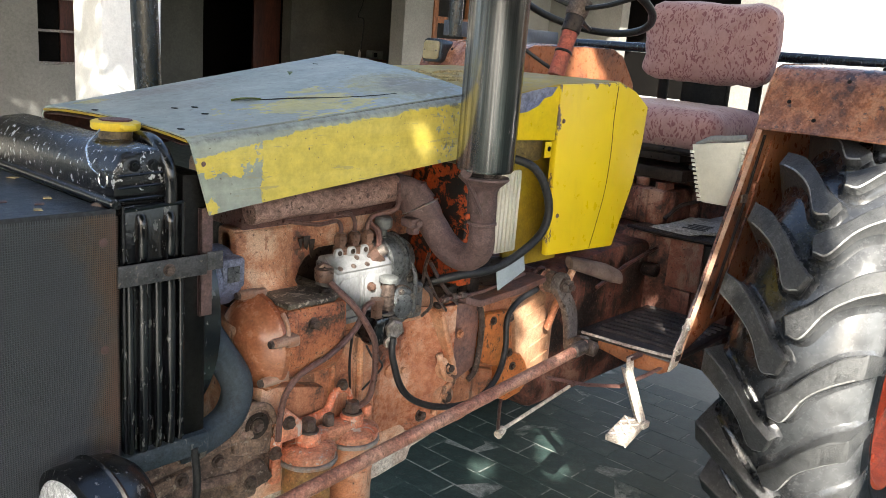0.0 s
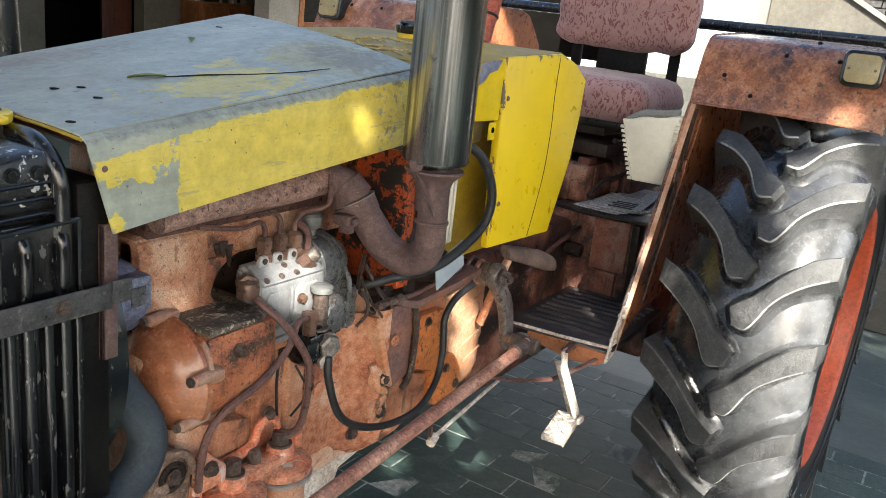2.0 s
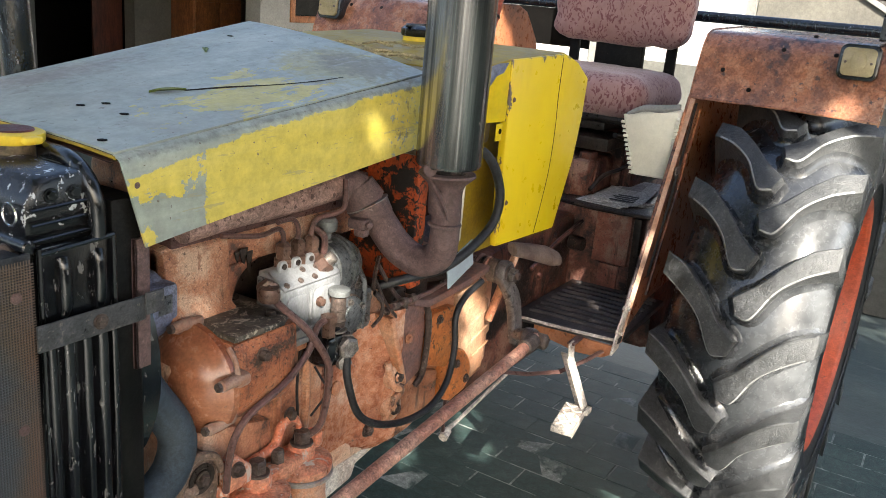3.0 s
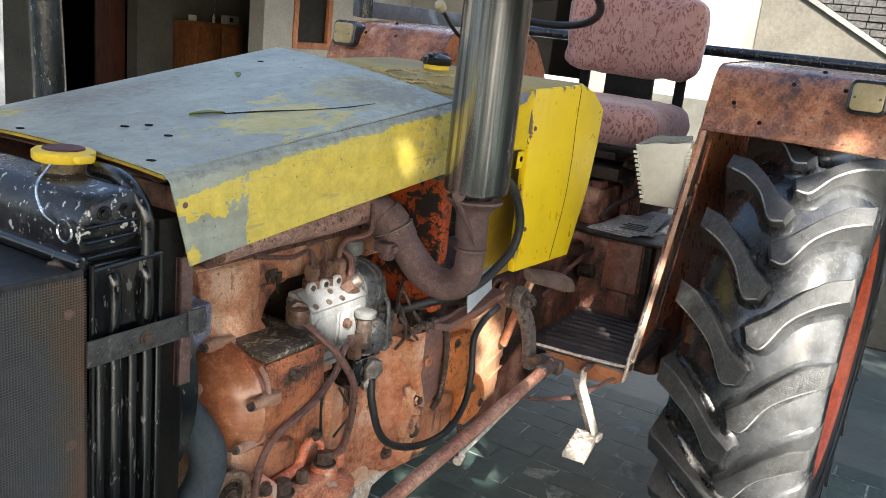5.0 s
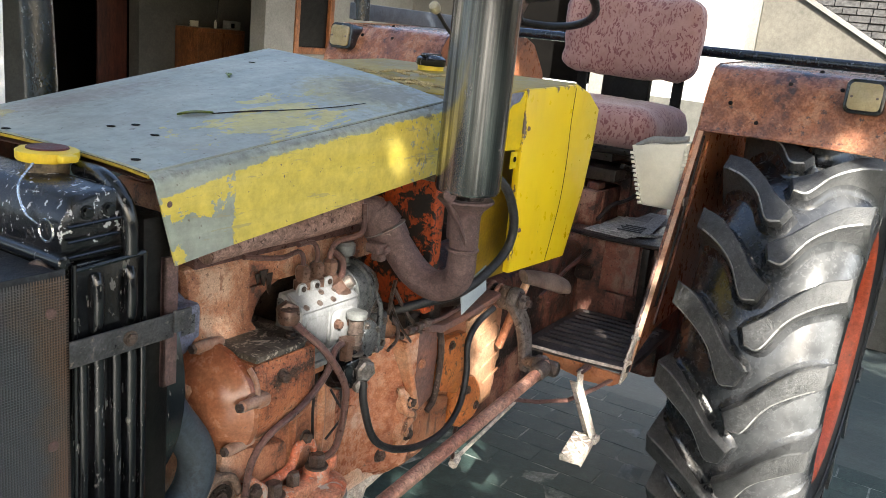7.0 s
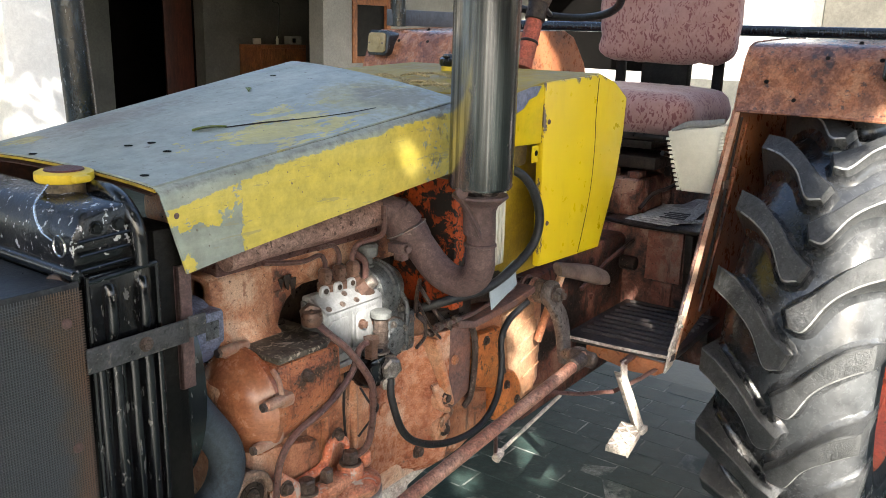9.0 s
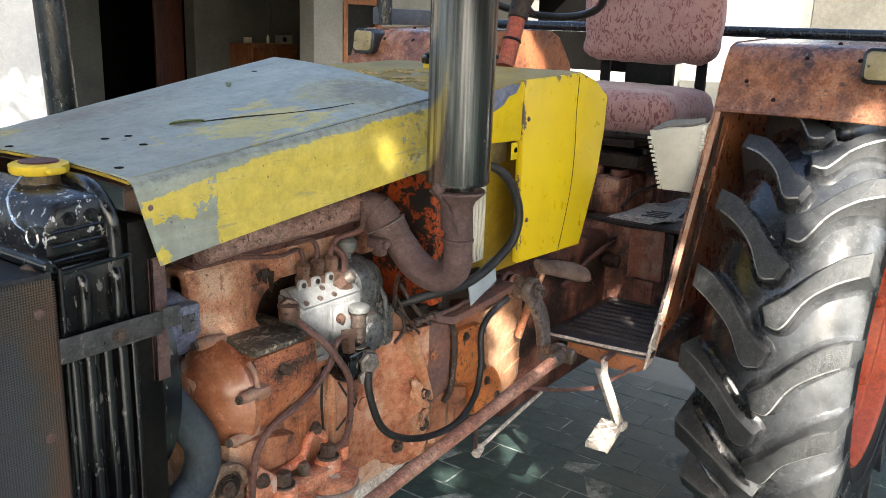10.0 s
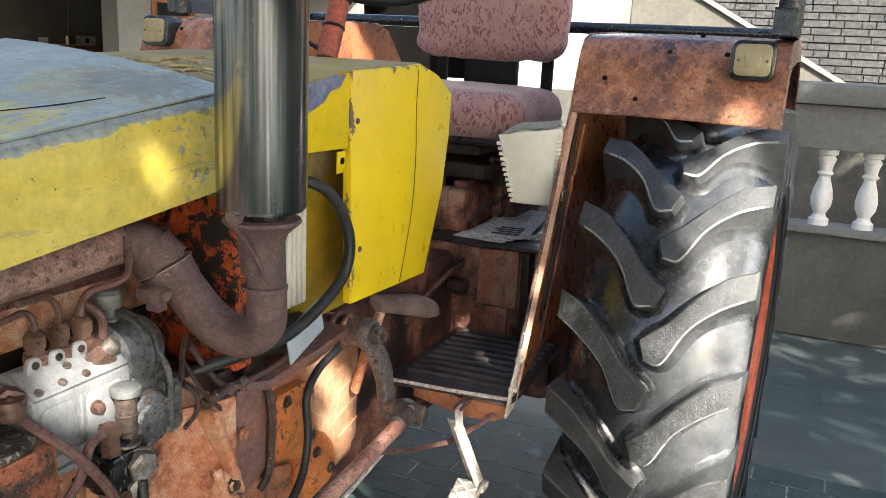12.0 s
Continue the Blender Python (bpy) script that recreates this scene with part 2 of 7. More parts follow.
M["nut_brown"] = worn("brown_oily_nut", (0.14, 0.082, 0.060), (0.088, 0.052, 0.040), (0.24, 0.165, 0.125), 20, 90, (0.22, 0.42), metal=0.3, spot_at=0.66, grit=0.2, chips=0.67, bump=0.2)
M["alu_dark"] = worn("oily_aluminium", (0.085, 0.093, 0.099), (0.165, 0.172, 0.176), (0.03, 0.028, 0.027), 20, 110, (0.22, 0.45), metal=0.4, spot_at=0.58, grit=0.3, chips=0.63, bump=0.5)
M["white_metal"] = worn("bare_step_metal", (0.58, 0.54, 0.49), (0.42, 0.35, 0.30), (0.16, 0.10, 0.07), 24, 110, (0.4, 0.7), spot_at=0.62, chips=0.62)
M["blue_metal"] = worn("blue_grey_paint", (0.135, 0.15, 0.235), (0.19, 0.205, 0.28), (0.06, 0.055, 0.055), 14, 80, (0.35, 0.55), spot_at=0.62, chips=0.65)
M["post_blue"] = worn("chipped_dark_blue_paint", (0.006, 0.010, 0.016), (0.011, 0.017, 0.024), (0.15, 0.16, 0.17), 22, 70, (0.10, 0.28), spot_at=0.665, soft=0.03, stretch=(1, 1, 0.4), chips=0.63, spec=0.6)
M["knob_pale"] = worn("yellowed_plastic_knob", (0.42, 0.38, 0.27), (0.30, 0.26, 0.17), (0.16, 0.13, 0.09), 30, 90, (0.25, 0.45), spot_at=0.6, grit=0.15)
M["frame_dirt"] = worn("oily_dusty_casting", (0.20, 0.135, 0.10), (0.085, 0.058, 0.045), (0.30, 0.245, 0.20), 11, 60, (0.4, 0.75), spot_at=0.60, soft=0.08, grit=0.4, bump=1.0, chips=0.60)
M["foot_blue"] = worn("dusty_blue_black_steel", (0.022, 0.034, 0.046), (0.05, 0.062, 0.072), (0.14, 0.14, 0.135), 12, 70, (0.35, 0.6), spot_at=0.62, grit=0.3, chips=0.63)
M["rail_blue"] = worn("dusty_slate_blue_paint", (0.055, 0.066, 0.085), (0.08, 0.09, 0.108), (0.14, 0.14, 0.14), 8, 60, (0.35, 0.6), spot_at=0.66, grit=0.2)
M["yellow"] = worn("fresh_yellow_paint", (0.76, 0.55, 0.010), (0.68, 0.48, 0.010), (0.13, 0.10, 0.08), 3, 26, (0.25, 0.38), spot_at=0.74, soft=0.01, bump=0.08, grit=0.05, chips=0.69)
M["yellow_dull"] = worn("dirty_shaded_yellow_paint", (0.36, 0.25, 0.02), (0.27, 0.18, 0.02), (0.10, 0.07, 0.03), 5, 40, (0.35, 0.6), spot_at=0.62, soft=0.15, grit=0.12, bump=0.1)
M["tank"] = worn("stained_tank_paint", (0.115, 0.088, 0.058), (0.20, 0.15, 0.065), (0.05, 0.038, 0.03), 9, 50, (0.35, 0.65), spot_at=0.57, chips=0.62)
M["plastic_white"] = worn("white_plastic", (0.70, 0.68, 0.60), (0.66, 0.635, 0.55), (0.50, 0.45, 0.37), 8, 40, (0.3, 0.45), spot_at=0.72, bump=0.08, grit=0.04)
M["cap_yellow"] = worn("yellow_cap_paint", (0.72, 0.52, 0.04), (0.66, 0.47, 0.04), (0.20, 0.13, 0.07), 12, 60, (0.35, 0.5), spot_at=0.72, grit=0.05, bump=0.08)
M["cap_red"] = worn("dark_red_cap_face", (0.10, 0.025, 0.022), (0.07, 0.02, 0.02), (0.25, 0.18, 0.15), 40, 120, (0.4, 0.6))
M["chrome"] = worn("chrome", (0.75, 0.74, 0.72), (0.6, 0.6, 0.58), (0.3, 0.28, 0.26), 20, 100, (0.12, 0.3), metal=1.0, bump=0.05)
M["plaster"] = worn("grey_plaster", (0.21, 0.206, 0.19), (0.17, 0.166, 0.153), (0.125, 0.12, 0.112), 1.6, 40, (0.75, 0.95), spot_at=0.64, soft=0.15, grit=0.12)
# darker cement; on the veranda its tone also carries the shade
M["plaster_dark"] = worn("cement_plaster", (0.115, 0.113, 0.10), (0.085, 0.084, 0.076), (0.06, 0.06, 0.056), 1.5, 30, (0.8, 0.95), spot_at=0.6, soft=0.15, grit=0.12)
M["white_wall"] = worn("white_painted_wall", (0.74, 0.73, 0.70), (0.70, 0.69, 0.66), (0.56, 0.55, 0.52), 1.2, 20, (0.6, 0.8), spot_at=0.66, soft=0.15, bump=0.1, grit=0.06)
M["beige_wall"] = worn("beige_plaster", (0.125, 0.117, 0.098), (0.095, 0.089, 0.076), (0.07, 0.066, 0.058), 1.2, 20, (0.7, 0.9), spot_at=0.58, soft=0.15, grit=0.15)
M["dark_wood"] = worn("red_brown_wood", (0.07, 0.022, 0.014), (0.045, 0.016, 0.011), (0.02, 0.01, 0.008), 6, 50, (0.35, 0.6), stretch=(1, 1, 0.15))
M["cabinet"] = worn("varnished_orange_wood", (0.22, 0.085, 0.033), (0.15, 0.055, 0.022), (0.06, 0.028, 0.018), 8, 50, (0.35, 0.6), stretch=(1, 1, 0.3))
M["brick_grey"] = worn("grey_brick", (0.070, 0.070, 0.070), (0.052, 0.052, 0.052), (0.095, 0.094, 0.092), 3, 30, (0.8, 0.95), spot_at=0.60, soft=0.1, bump=0.9, grit=0.45)
M["paver"] = worn("green_grey_paver", (0.028, 0.050, 0.045), (0.050, 0.078, 0.070), (0.15, 0.18, 0.162), 4.5, 50, (0.4, 0.65), spot_at=0.60, soft=0.10, grit=0.35, spec=0.3, chips=0.67)
M["mortar"] = worn("pale_mortar", (0.042, 0.068, 0.061), (0.27, 0.285, 0.265), (0.040, 0.062, 0.056), 5, 50, (0.5, 0.8), mix=(0.47, 0.57), spot_at=0.58, soft=0.05)
M["cement"] = worn("green_grey_cement", (0.055, 0.075, 0.071), (0.085, 0.102, 0.096), (0.15, 0.16, 0.15), 1.4, 30, (0.35, 0.65), spot_at=0.62, soft=0.06, stretch=(1, 0.3, 1), grit=0.2)
# near-black colour standing in for shade in rooms, passage and holes
M["shade_black"] = worn("interior_shade_black", (0.0030, 0.0026, 0.0024), (0.0045, 0.004, 0.0036), (0.0025, 0.0024, 0.0022), 2, 20, (0.8, 0.95), spec=0.1)
M["lens_amber"] = worn("dusty_amber_lens", (0.38, 0.31, 0.18), (0.30, 0.24, 0.13), (0.20, 0.15, 0.08), 9, 60, (0.12, 0.25), bump=0.1, grit=0.1)
M["lens_clear"] = worn("headlamp_glass", (0.62, 0.62, 0.60), (0.5, 0.5, 0.5), (0.35, 0.35, 0.35), 20, 120, (0.12, 0.25), bump=0.2)
M["paper"] = worn("grey_newsprint", (0.40, 0.385, 0.36), (0.32, 0.31, 0.29), (0.22, 0.21, 0.20), 20, 90, (0.7, 0.9), spot_at=0.64, soft=0.1, bump=0.1)
M["ink"] = worn("black_ink", (0.03, 0.03, 0.03), (0.04, 0.04, 0.04), (0.05, 0.05, 0.05), 30, 90, (0.7, 0.9), bump=0.05)
M["card"] = worn("blue_grey_card", (0.36, 0.42, 0.46), (0.32, 0.375, 0.415), (0.24, 0.27, 0.29), 10, 60, (0.5, 0.7), spot_at=0.7, bump=0.05, grit=0.06)
M["straw"] = worn("dry_straw", (0.42, 0.33, 0.17), (0.30, 0.23, 0.11), (0.2, 0.15, 0.08), 30, 90, (0.6, 0.8), bump=0.1)
M["leaf"] = worn("green_leaf", (0.10, 0.14, 0.025), (0.15, 0.16, 0.03), (0.22, 0.2, 0.06), 30, 120, (0.4, 0.6), bump=0.1)
M["bark"] = worn("tree_bark", (0.12, 0.09, 0.065), (0.08, 0.06, 0.045), (0.05, 0.04, 0.03), 6, 30, (0.8, 0.95), bump=0.8, stretch=(1, 1, 0.25))
M["stud_paint"] = worn("worn_pale_orange", (0.33, 0.225, 0.175), (0.28, 0.13, 0.08), (0.14, 0.10, 0.08), 24, 80, (0.3, 0.5), spot_at=0.66, grit=0.15)
M["tread"] = worn("rubbed_chequer_plate", (0.36, 0.33, 0.29), (0.24, 0.205, 0.18), (0.09, 0.07, 0.055), 24, 100, (0.35, 0.6), spot_at=0.58, chips=0.62)
M["strap"] = worn("worn_dark_strap", (0.040, 0.042, 0.046), (0.065, 0.064, 0.064), (0.17, 0.15, 0.13), 14, 70, (0.25, 0.45), spot_at=0.60, soft=0.08, grit=0.35, chips=0.63, bump=0.5, spec=0.4)
M["rubbed_edge"] = worn("rubbed_rubber_edge", (0.20, 0.20, 0.196), (0.32, 0.318, 0.31), (0.09, 0.09, 0.088), 8, 60, (0.22, 0.4), spot_at=0.58, soft=0.08, grit=0.2, bump=0.2, spec=0.5)
M["brick_joint"] = worn("grey_brick_joint", (0.06, 0.06, 0.058), (0.075, 0.074, 0.072), (0.05, 0.05, 0.048), 5, 40, (0.8, 0.95))
M["pedal"] = worn("worn_pedal_iron", (0.19, 0.14, 0.115), (0.12, 0.08, 0.065), (0.30, 0.25, 0.21), 16, 80, (0.3, 0.5), metal=0.2, spot_at=0.64, grit=0.2)
M["cup_rim"] = worn("rubbed_grey_rim", (0.30, 0.27, 0.25), (0.34, 0.17, 0.11), (0.16, 0.12, 0.10), 14, 70, (0.3, 0.5), metal=0.2, spot_at=0.64, grit=0.2, mix=(0.48, 0.60))
M["fender_inner"] = oiled("brown_orange_panel", (0.38, 0.17, 0.09), (0.33, 0.12, 0.052), (0.24, 0.09, 0.045), (0.09, 0.045, 0.033), 4.0, (0.33, 0.40, 0.50, 0.68), (0.2, 0.42), chip=0.645, runs=0.3, bump=0.12, grain=(0.85, 1.12))
M["manifold"] = worn("pale_rusty_casting", (0.30, 0.195, 0.165), (0.21, 0.12, 0.098), (0.07, 0.042, 0.036), 10, 70, (0.6, 0.85), spot_at=0.60, soft=0.06, bump=0.7, grit=0.35, chips=0.60)
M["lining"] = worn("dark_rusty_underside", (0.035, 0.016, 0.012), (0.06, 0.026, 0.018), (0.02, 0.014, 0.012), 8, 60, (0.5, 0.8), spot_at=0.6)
M["link_rust"] = worn("pale_rusty_link", (0.40, 0.225, 0.165), (0.30, 0.135, 0.095), (0.12, 0.06, 0.048), 14, 70, (0.32, 0.55), spot_at=0.66, bump=0.8, grit=0.4, chips=0.61)
M["plate_orange"] = worn("specked_orange_paint", (0.48, 0.165, 0.045), (0.40, 0.125, 0.04), (0.07, 0.038, 0.026), 10, 60, (0.28, 0.5), spot_at=0.60, soft=0.03, grit=0.2, chips=0.585)
M["flank"] = worn("dusty_pale_orange", (0.37, 0.225, 0.14), (0.31, 0.155, 0.085), (0.16, 0.085, 0.05), 7, 60, (0.4, 0.65), spot_at=0.63, soft=0.12, grit=0.2, chips=0.66, bump=0.25)
M["greasy_iron"] = worn("greasy_forged_iron", (0.105, 0.074, 0.062), (0.050, 0.035, 0.030), (0.21, 0.165, 0.14), 18, 80, (0.25, 0.48), metal=0.3, spot_at=0.61, grit=0.4, bump=0.8, chips=0.62)
M["lip_pale"] = worn("pale_fender_lip", (0.34, 0.17, 0.10), (0.44, 0.30, 0.22), (0.16, 0.08, 0.05), 12, 60, (0.3, 0.5), spot_at=0.62, grit=0.2, chips=0.66)
M["arm_iron"] = worn("worn_grey_iron", (0.165, 0.14, 0.13), (0.095, 0.077, 0.07), (0.27, 0.245, 0.23), 14, 70, (0.22, 0.42), metal=0.3, spot_at=0.60, grit=0.3, bump=0.5, chips=0.64)
M["plate_dusty"] = worn("dusty_oily_plate", (0.024, 0.019, 0.016), (0.12, 0.10, 0.08), (0.38, 0.33, 0.27), 16, 60, (0.25, 0.5), spot_at=0.55, soft=0.04, grit=0.3, chips=0.60)
M["rib_orange"] = worn("highlight_orange_casting", (0.46, 0.17, 0.075), (0.52, 0.30, 0.19), (0.20, 0.08, 0.045), 14, 70, (0.35, 0.6), spot_at=0.60, grit=0.2, chips=0.66)
M["tank_ochre"] = worn("dirty_ochre_canister", (0.30, 0.19, 0.06), (0.24, 0.11, 0.045), (0.09, 0.06, 0.035), 9, 50, (0.3, 0.55), spot_at=0.58, soft=0.1, chips=0.64)
M["red_paint"] = worn("faded_red_column_paint", (0.36, 0.085, 0.055), (0.26, 0.085, 0.06), (0.12, 0.075, 0.06), 16, 90, (0.4, 0.7), spot_at=0.58)


def hood_paint(name, side):
    """Yellow paint over blue-grey primer: the side is mostly yellow, the top mostly primer, with crisp chipped borders."""
    m, nt, b = mat_base(name)
    tc = nt.nodes.new("ShaderNodeTexCoord")
    sep = nt.nodes.new("ShaderNodeSeparateXYZ")
    nt.links.new(tc.outputs["Object"], sep.inputs[0])
    X, Y, Z = sep.outputs
    edge = noise_of(nt, 22, 8, 0.66, None, 2.0, 0.4)
    chips = noise_of(nt, 75, 7, 0.7, None, 5.0)
    streak = noise_of(nt, 9, 6, 0.6, (0.5, 1, 4), 7.0)

    def math_of(op, a, c=0.0, top=None):
        n = nt.nodes.new("ShaderNodeMath")
        n.operation = op
        for sock, v in zip(n.inputs, (a, c) if top is None else (a, c, top)):
            if hasattr(v, "links"):
                nt.links.new(v, sock)
            else:
                sock.default_value = v
        return n.outputs[0]

    def along(v, slope, at):
        return math_of("MULTIPLY_ADD", v, slope, at)

    def patch(x, y, rx, ry, other):
        """How far inside an ellipse, in metres: about 0 on its rim."""
        u = math_of("MULTIPLY", math_of("SUBTRACT", X, x), 1 / rx)
        w = math_of("MULTIPLY", math_of("SUBTRACT", other, y), 1 / ry)
        d = math_of("ADD", math_of("MULTIPLY", u, u), math_of("MULTIPLY", w, w))
        return math_of("MULTIPLY", math_of("SUBTRACT", 1.0, math_of("SQRT", d)), min(rx, ry))

    jag = math_of("ADD", math_of("MULTIPLY_ADD", edge, 0.075, -0.0375), math_of("MULTIPLY_ADD", chips, 0.05, -0.025))

    def cut(field, amount=1.0, wide=0.0016):
        return ramp(nt, math_of("MULTIPLY_ADD", field, 1 / wide, 0.0), [(0.0, (0, 0, 0)), (1.0, (amount,) * 3)])

    grey = ramp(nt, streak, [(0.32, (0.225, 0.258, 0.234)), (0.5, (0.280, 0.312, 0.278)), (0.68, (0.340, 0.368, 0.320))])
    yellow = ramp(nt, streak, [(0.3, (0.55, 0.43, 0.065)), (0.7, (0.63, 0.52, 0.125))] if side else [(0.3, (0.42, 0.355, 0.10)), (0.7, (0.52, 0.45, 0.14))])
    if side:
        crease = math_of("SUBTRACT", Z, along(X, 0.110, 1.3603))
        band = math_of("ADD", crease, math_of("MAXIMUM", along(X, -0.09, -0.038), 0.010))
        front = along(X, -1.0, -0.622)
        kept = math_of("MAXIMUM", math_of("ADD", patch(-0.700, 1.256, 0.075, 0.030, Z), math_of("MULTIPLY", jag, 1.3)), math_of("ADD", patch(-0.716, 1.172, 0.014, 0.018, Z), jag))
        bare = math_of("MINIMUM", math_of("ADD", front, math_of("MULTIPLY", jag, 0.45)), math_of("MULTIPLY", kept, -1.0))
        rear = math_of("MINIMUM", along(X, 1.0, 0.205), math_of("MULTIPLY_ADD", chips, 1.0, -0.575))
        field = math_of("MAXIMUM", math_of("MAXIMUM", math_of("ADD", band, math_of("MULTIPLY", jag, 0.30)), bare), math_of("MAXIMUM", rear, math_of("MULTIPLY_ADD", chips, 1.0, -0.70)))
        mask = cut(field)
        col = blend(nt, mask, yellow, grey)
    else:
        rough_edge = math_of("MULTIPLY_ADD", noise_of(nt, 9, 6, 0.7, (0.8, 1.5, 1), 21.0, 0.8), 0.26, -0.13)
        main = math_of("ADD", math_of("ADD", patch(-0.440, -0.160, 0.150, 0.075, Y), jag), rough_edge)
        tail = math_of("ADD", math_of("ADD", patch(-0.30, -0.085, 0.10, 0.022, Y), jag), rough_edge)
        field = math_of("MAXIMUM", math_of("MAXIMUM", main, tail), math_of("ADD", patch(-0.705, 0.18, 0.03, 0.03, Y), jag))
        scraped = math_of("MULTIPLY_ADD", noise_of(nt, 24, 8, 0.7, (0.5, 1.8, 1), 3.6), -1.0, 0.575)
        field = math_of("MINIMUM", field, scraped)
        mask = cut(field)
        col = blend(nt, mask, grey, yellow)
        haze = math_of("ADD", patch(-0.19, -0.125, 0.13, 0.13, Y), math_of("MULTIPLY", jag, 2.2))
        col = blend(nt, cut(haze, 0.7, 0.05), col, (0.29, 0.25, 0.09))
        smear = math_of("ADD", patch(-0.16, -0.15, 0.09, 0.10, Y), math_of("MULTIPLY", jag, 2.4))
        col = blend(nt, cut(smear, 0.65, 0.05), col, (0.12, 0.105, 0.075))
        rusty = math_of("ADD", patch(-0.56, 0.17, 0.19, 0.075, Y), math_of("MULTIPLY", jag, 2.0))
        col = blend(nt, cut(rusty, 0.6, 0.05), col, (0.185, 0.145, 0.12))
    mottle = ramp(nt, noise_of(nt, 38, 8, 0.75, None, 14.0), [(0.36, (0.84,) * 3), (0.64, (1.15,) * 3)])
    mul = nt.nodes.new("ShaderNodeMix")
    mul.data_type, mul.blend_type = "RGBA", "MULTIPLY"
    mul.inputs[0].default_value = 1.0
    nt.links.new(col, mul.inputs[6])
    nt.links.new(mottle, mul.inputs[7])
    col = mul.outputs[2]
    if side:
        # scratches, and paint rubbed through to dark metal along the crease
        scr = ramp(nt, noise_of(nt, 26, 5, 0.7, (0.35, 1, 2.6), 12.0), [(0.63, (0, 0, 0)), (0.65, (0.55, 0.55, 0.55))])
        col = blend(nt, scr, col, (0.30, 0.27, 0.16))
        near = math_of("SUBTRACT", math_of("MULTIPLY_ADD", chips, 0.035, -0.0125), math_of("ABSOLUTE", math_of("ADD", crease, 0.002)))
        col = blend(nt, cut(near, 0.60, 0.008), col, (0.10, 0.10, 0.095))
        stain = math_of("MINIMUM", along(X, 1.0, 0.20), math_of("MULTIPLY_ADD", edge, 1.0, -0.54))
        col = blend(nt, cut(stain, 0.6, 0.03), col, (0.12, 0.10, 0.05))
    else:
        scr = ramp(nt, noise_of(nt, 16, 6, 0.7, (0.25, 3, 3), 12.0), [(0.62, (0, 0, 0)), (0.66, (0.35,) * 3)])
        col = blend(nt, scr, col, (0.40, 0.42, 0.39))
        dirt = ramp(nt, noise_of(nt, 4, 8, 0.7, None, 9.0), [(0.48, (0, 0, 0)), (0.68, (0.5,) * 3)])
        col = blend(nt, dirt, col, (0.22, 0.21, 0.17))
        scuff = ramp(nt, noise_of(nt, 34, 7, 0.75, (0.5, 1.4, 1), 17.0), [(0.60, (0, 0, 0)), (0.64, (0.55,) * 3)])
        col = blend(nt, scuff, col, (0.16, 0.155, 0.13))
    specks = ramp(nt, noise_of(nt, 100, 4, 0.6, None, 3.3), [(0.665, (0, 0, 0)), (0.70, (1, 1, 1))])
    col = blend(nt, specks, col, (0.13, 0.11, 0.09))
    nt.links.new(col, b.inputs["Base Color"])
    r = ramp(nt, chips, [(0.3, (0.36,) * 3), (0.7, (0.56,) * 3)])
    nt.links.new(r, b.inputs["Roughness"])
    bumped(nt, b, mask, 0.3, 0.001)
    return m


M["hood_side"] = hood_paint("chipped_yellow_side", True)
M["hood_top"] = hood_paint("chipped_grey_top", False)


def cowl_paint():
    """Fresh yellow paint, chipped along the panel's top and front edges."""
    m, nt, b = mat_base("chipped_fresh_yellow")
    tc = nt.nodes.new("ShaderNodeTexCoord")
    sep = nt.nodes.new("ShaderNodeSeparateXYZ")
    nt.links.new(tc.outputs["Object"], sep.inputs[0])
    near = nt.nodes.new("ShaderNodeMapRange")
    near.inputs[1].default_value, near.inputs[2].default_value = 1.368, 1.392
    nt.links.new(sep.outputs[2], near.inputs[0])
    front = nt.nodes.new("ShaderNodeMapRange")
    front.inputs[1].default_value, front.inputs[2].default_value = 0.212, 0.186
    nt.links.new(sep.outputs[0], front.inputs[0])
    add = nt.nodes.new("ShaderNodeMath")
    add.operation = "MAXIMUM"
    nt.links.new(near.outputs[0], add.inputs[0])
    nt.links.new(front.outputs[0], add.inputs[1])
    field = nt.nodes.new("ShaderNodeMath")
    field.operation = "MULTIPLY_ADD"
    nt.links.new(add.outputs[0], field.inputs[0])
    field.inputs[1].default_value = 0.16
    nt.links.new(noise_of(nt, 26, 7, 0.65, (1, 1, 0.5), 3.0), field.inputs[2])
    bare = ramp(nt, field.outputs[0], [(0.668, (0, 0, 0)), (0.683, (1, 1, 1))])
    base = ramp(nt, noise_of(nt, 4, 5, 0.6), [(0.35, (0.76, 0.55, 0.010)), (0.7, (0.68, 0.475, 0.012))])
    smear = ramp(nt, noise_of(nt, 14, 6, 0.6, (1, 1, 0.3), 7.0), [(0.60, (0, 0, 0)), (0.75, (0.25,) * 3)])
    col = blend(nt, smear, base, (0.45, 0.30, 0.03))
    col = blend(nt, bare, col, (0.12, 0.085, 0.075))
    nt.links.new(col, b.inputs["Base Color"])
    nt.links.new(ramp(nt, noise_of(nt, 30, 5, 0.6, None, 2.0), [(0.3, (0.25,) * 3), (0.7, (0.42,) * 3)]), b.inputs["Roughness"])
    bumped(nt, b, bare, 0.3, 0.001)
    return m


M["cowl"] = cowl_paint()


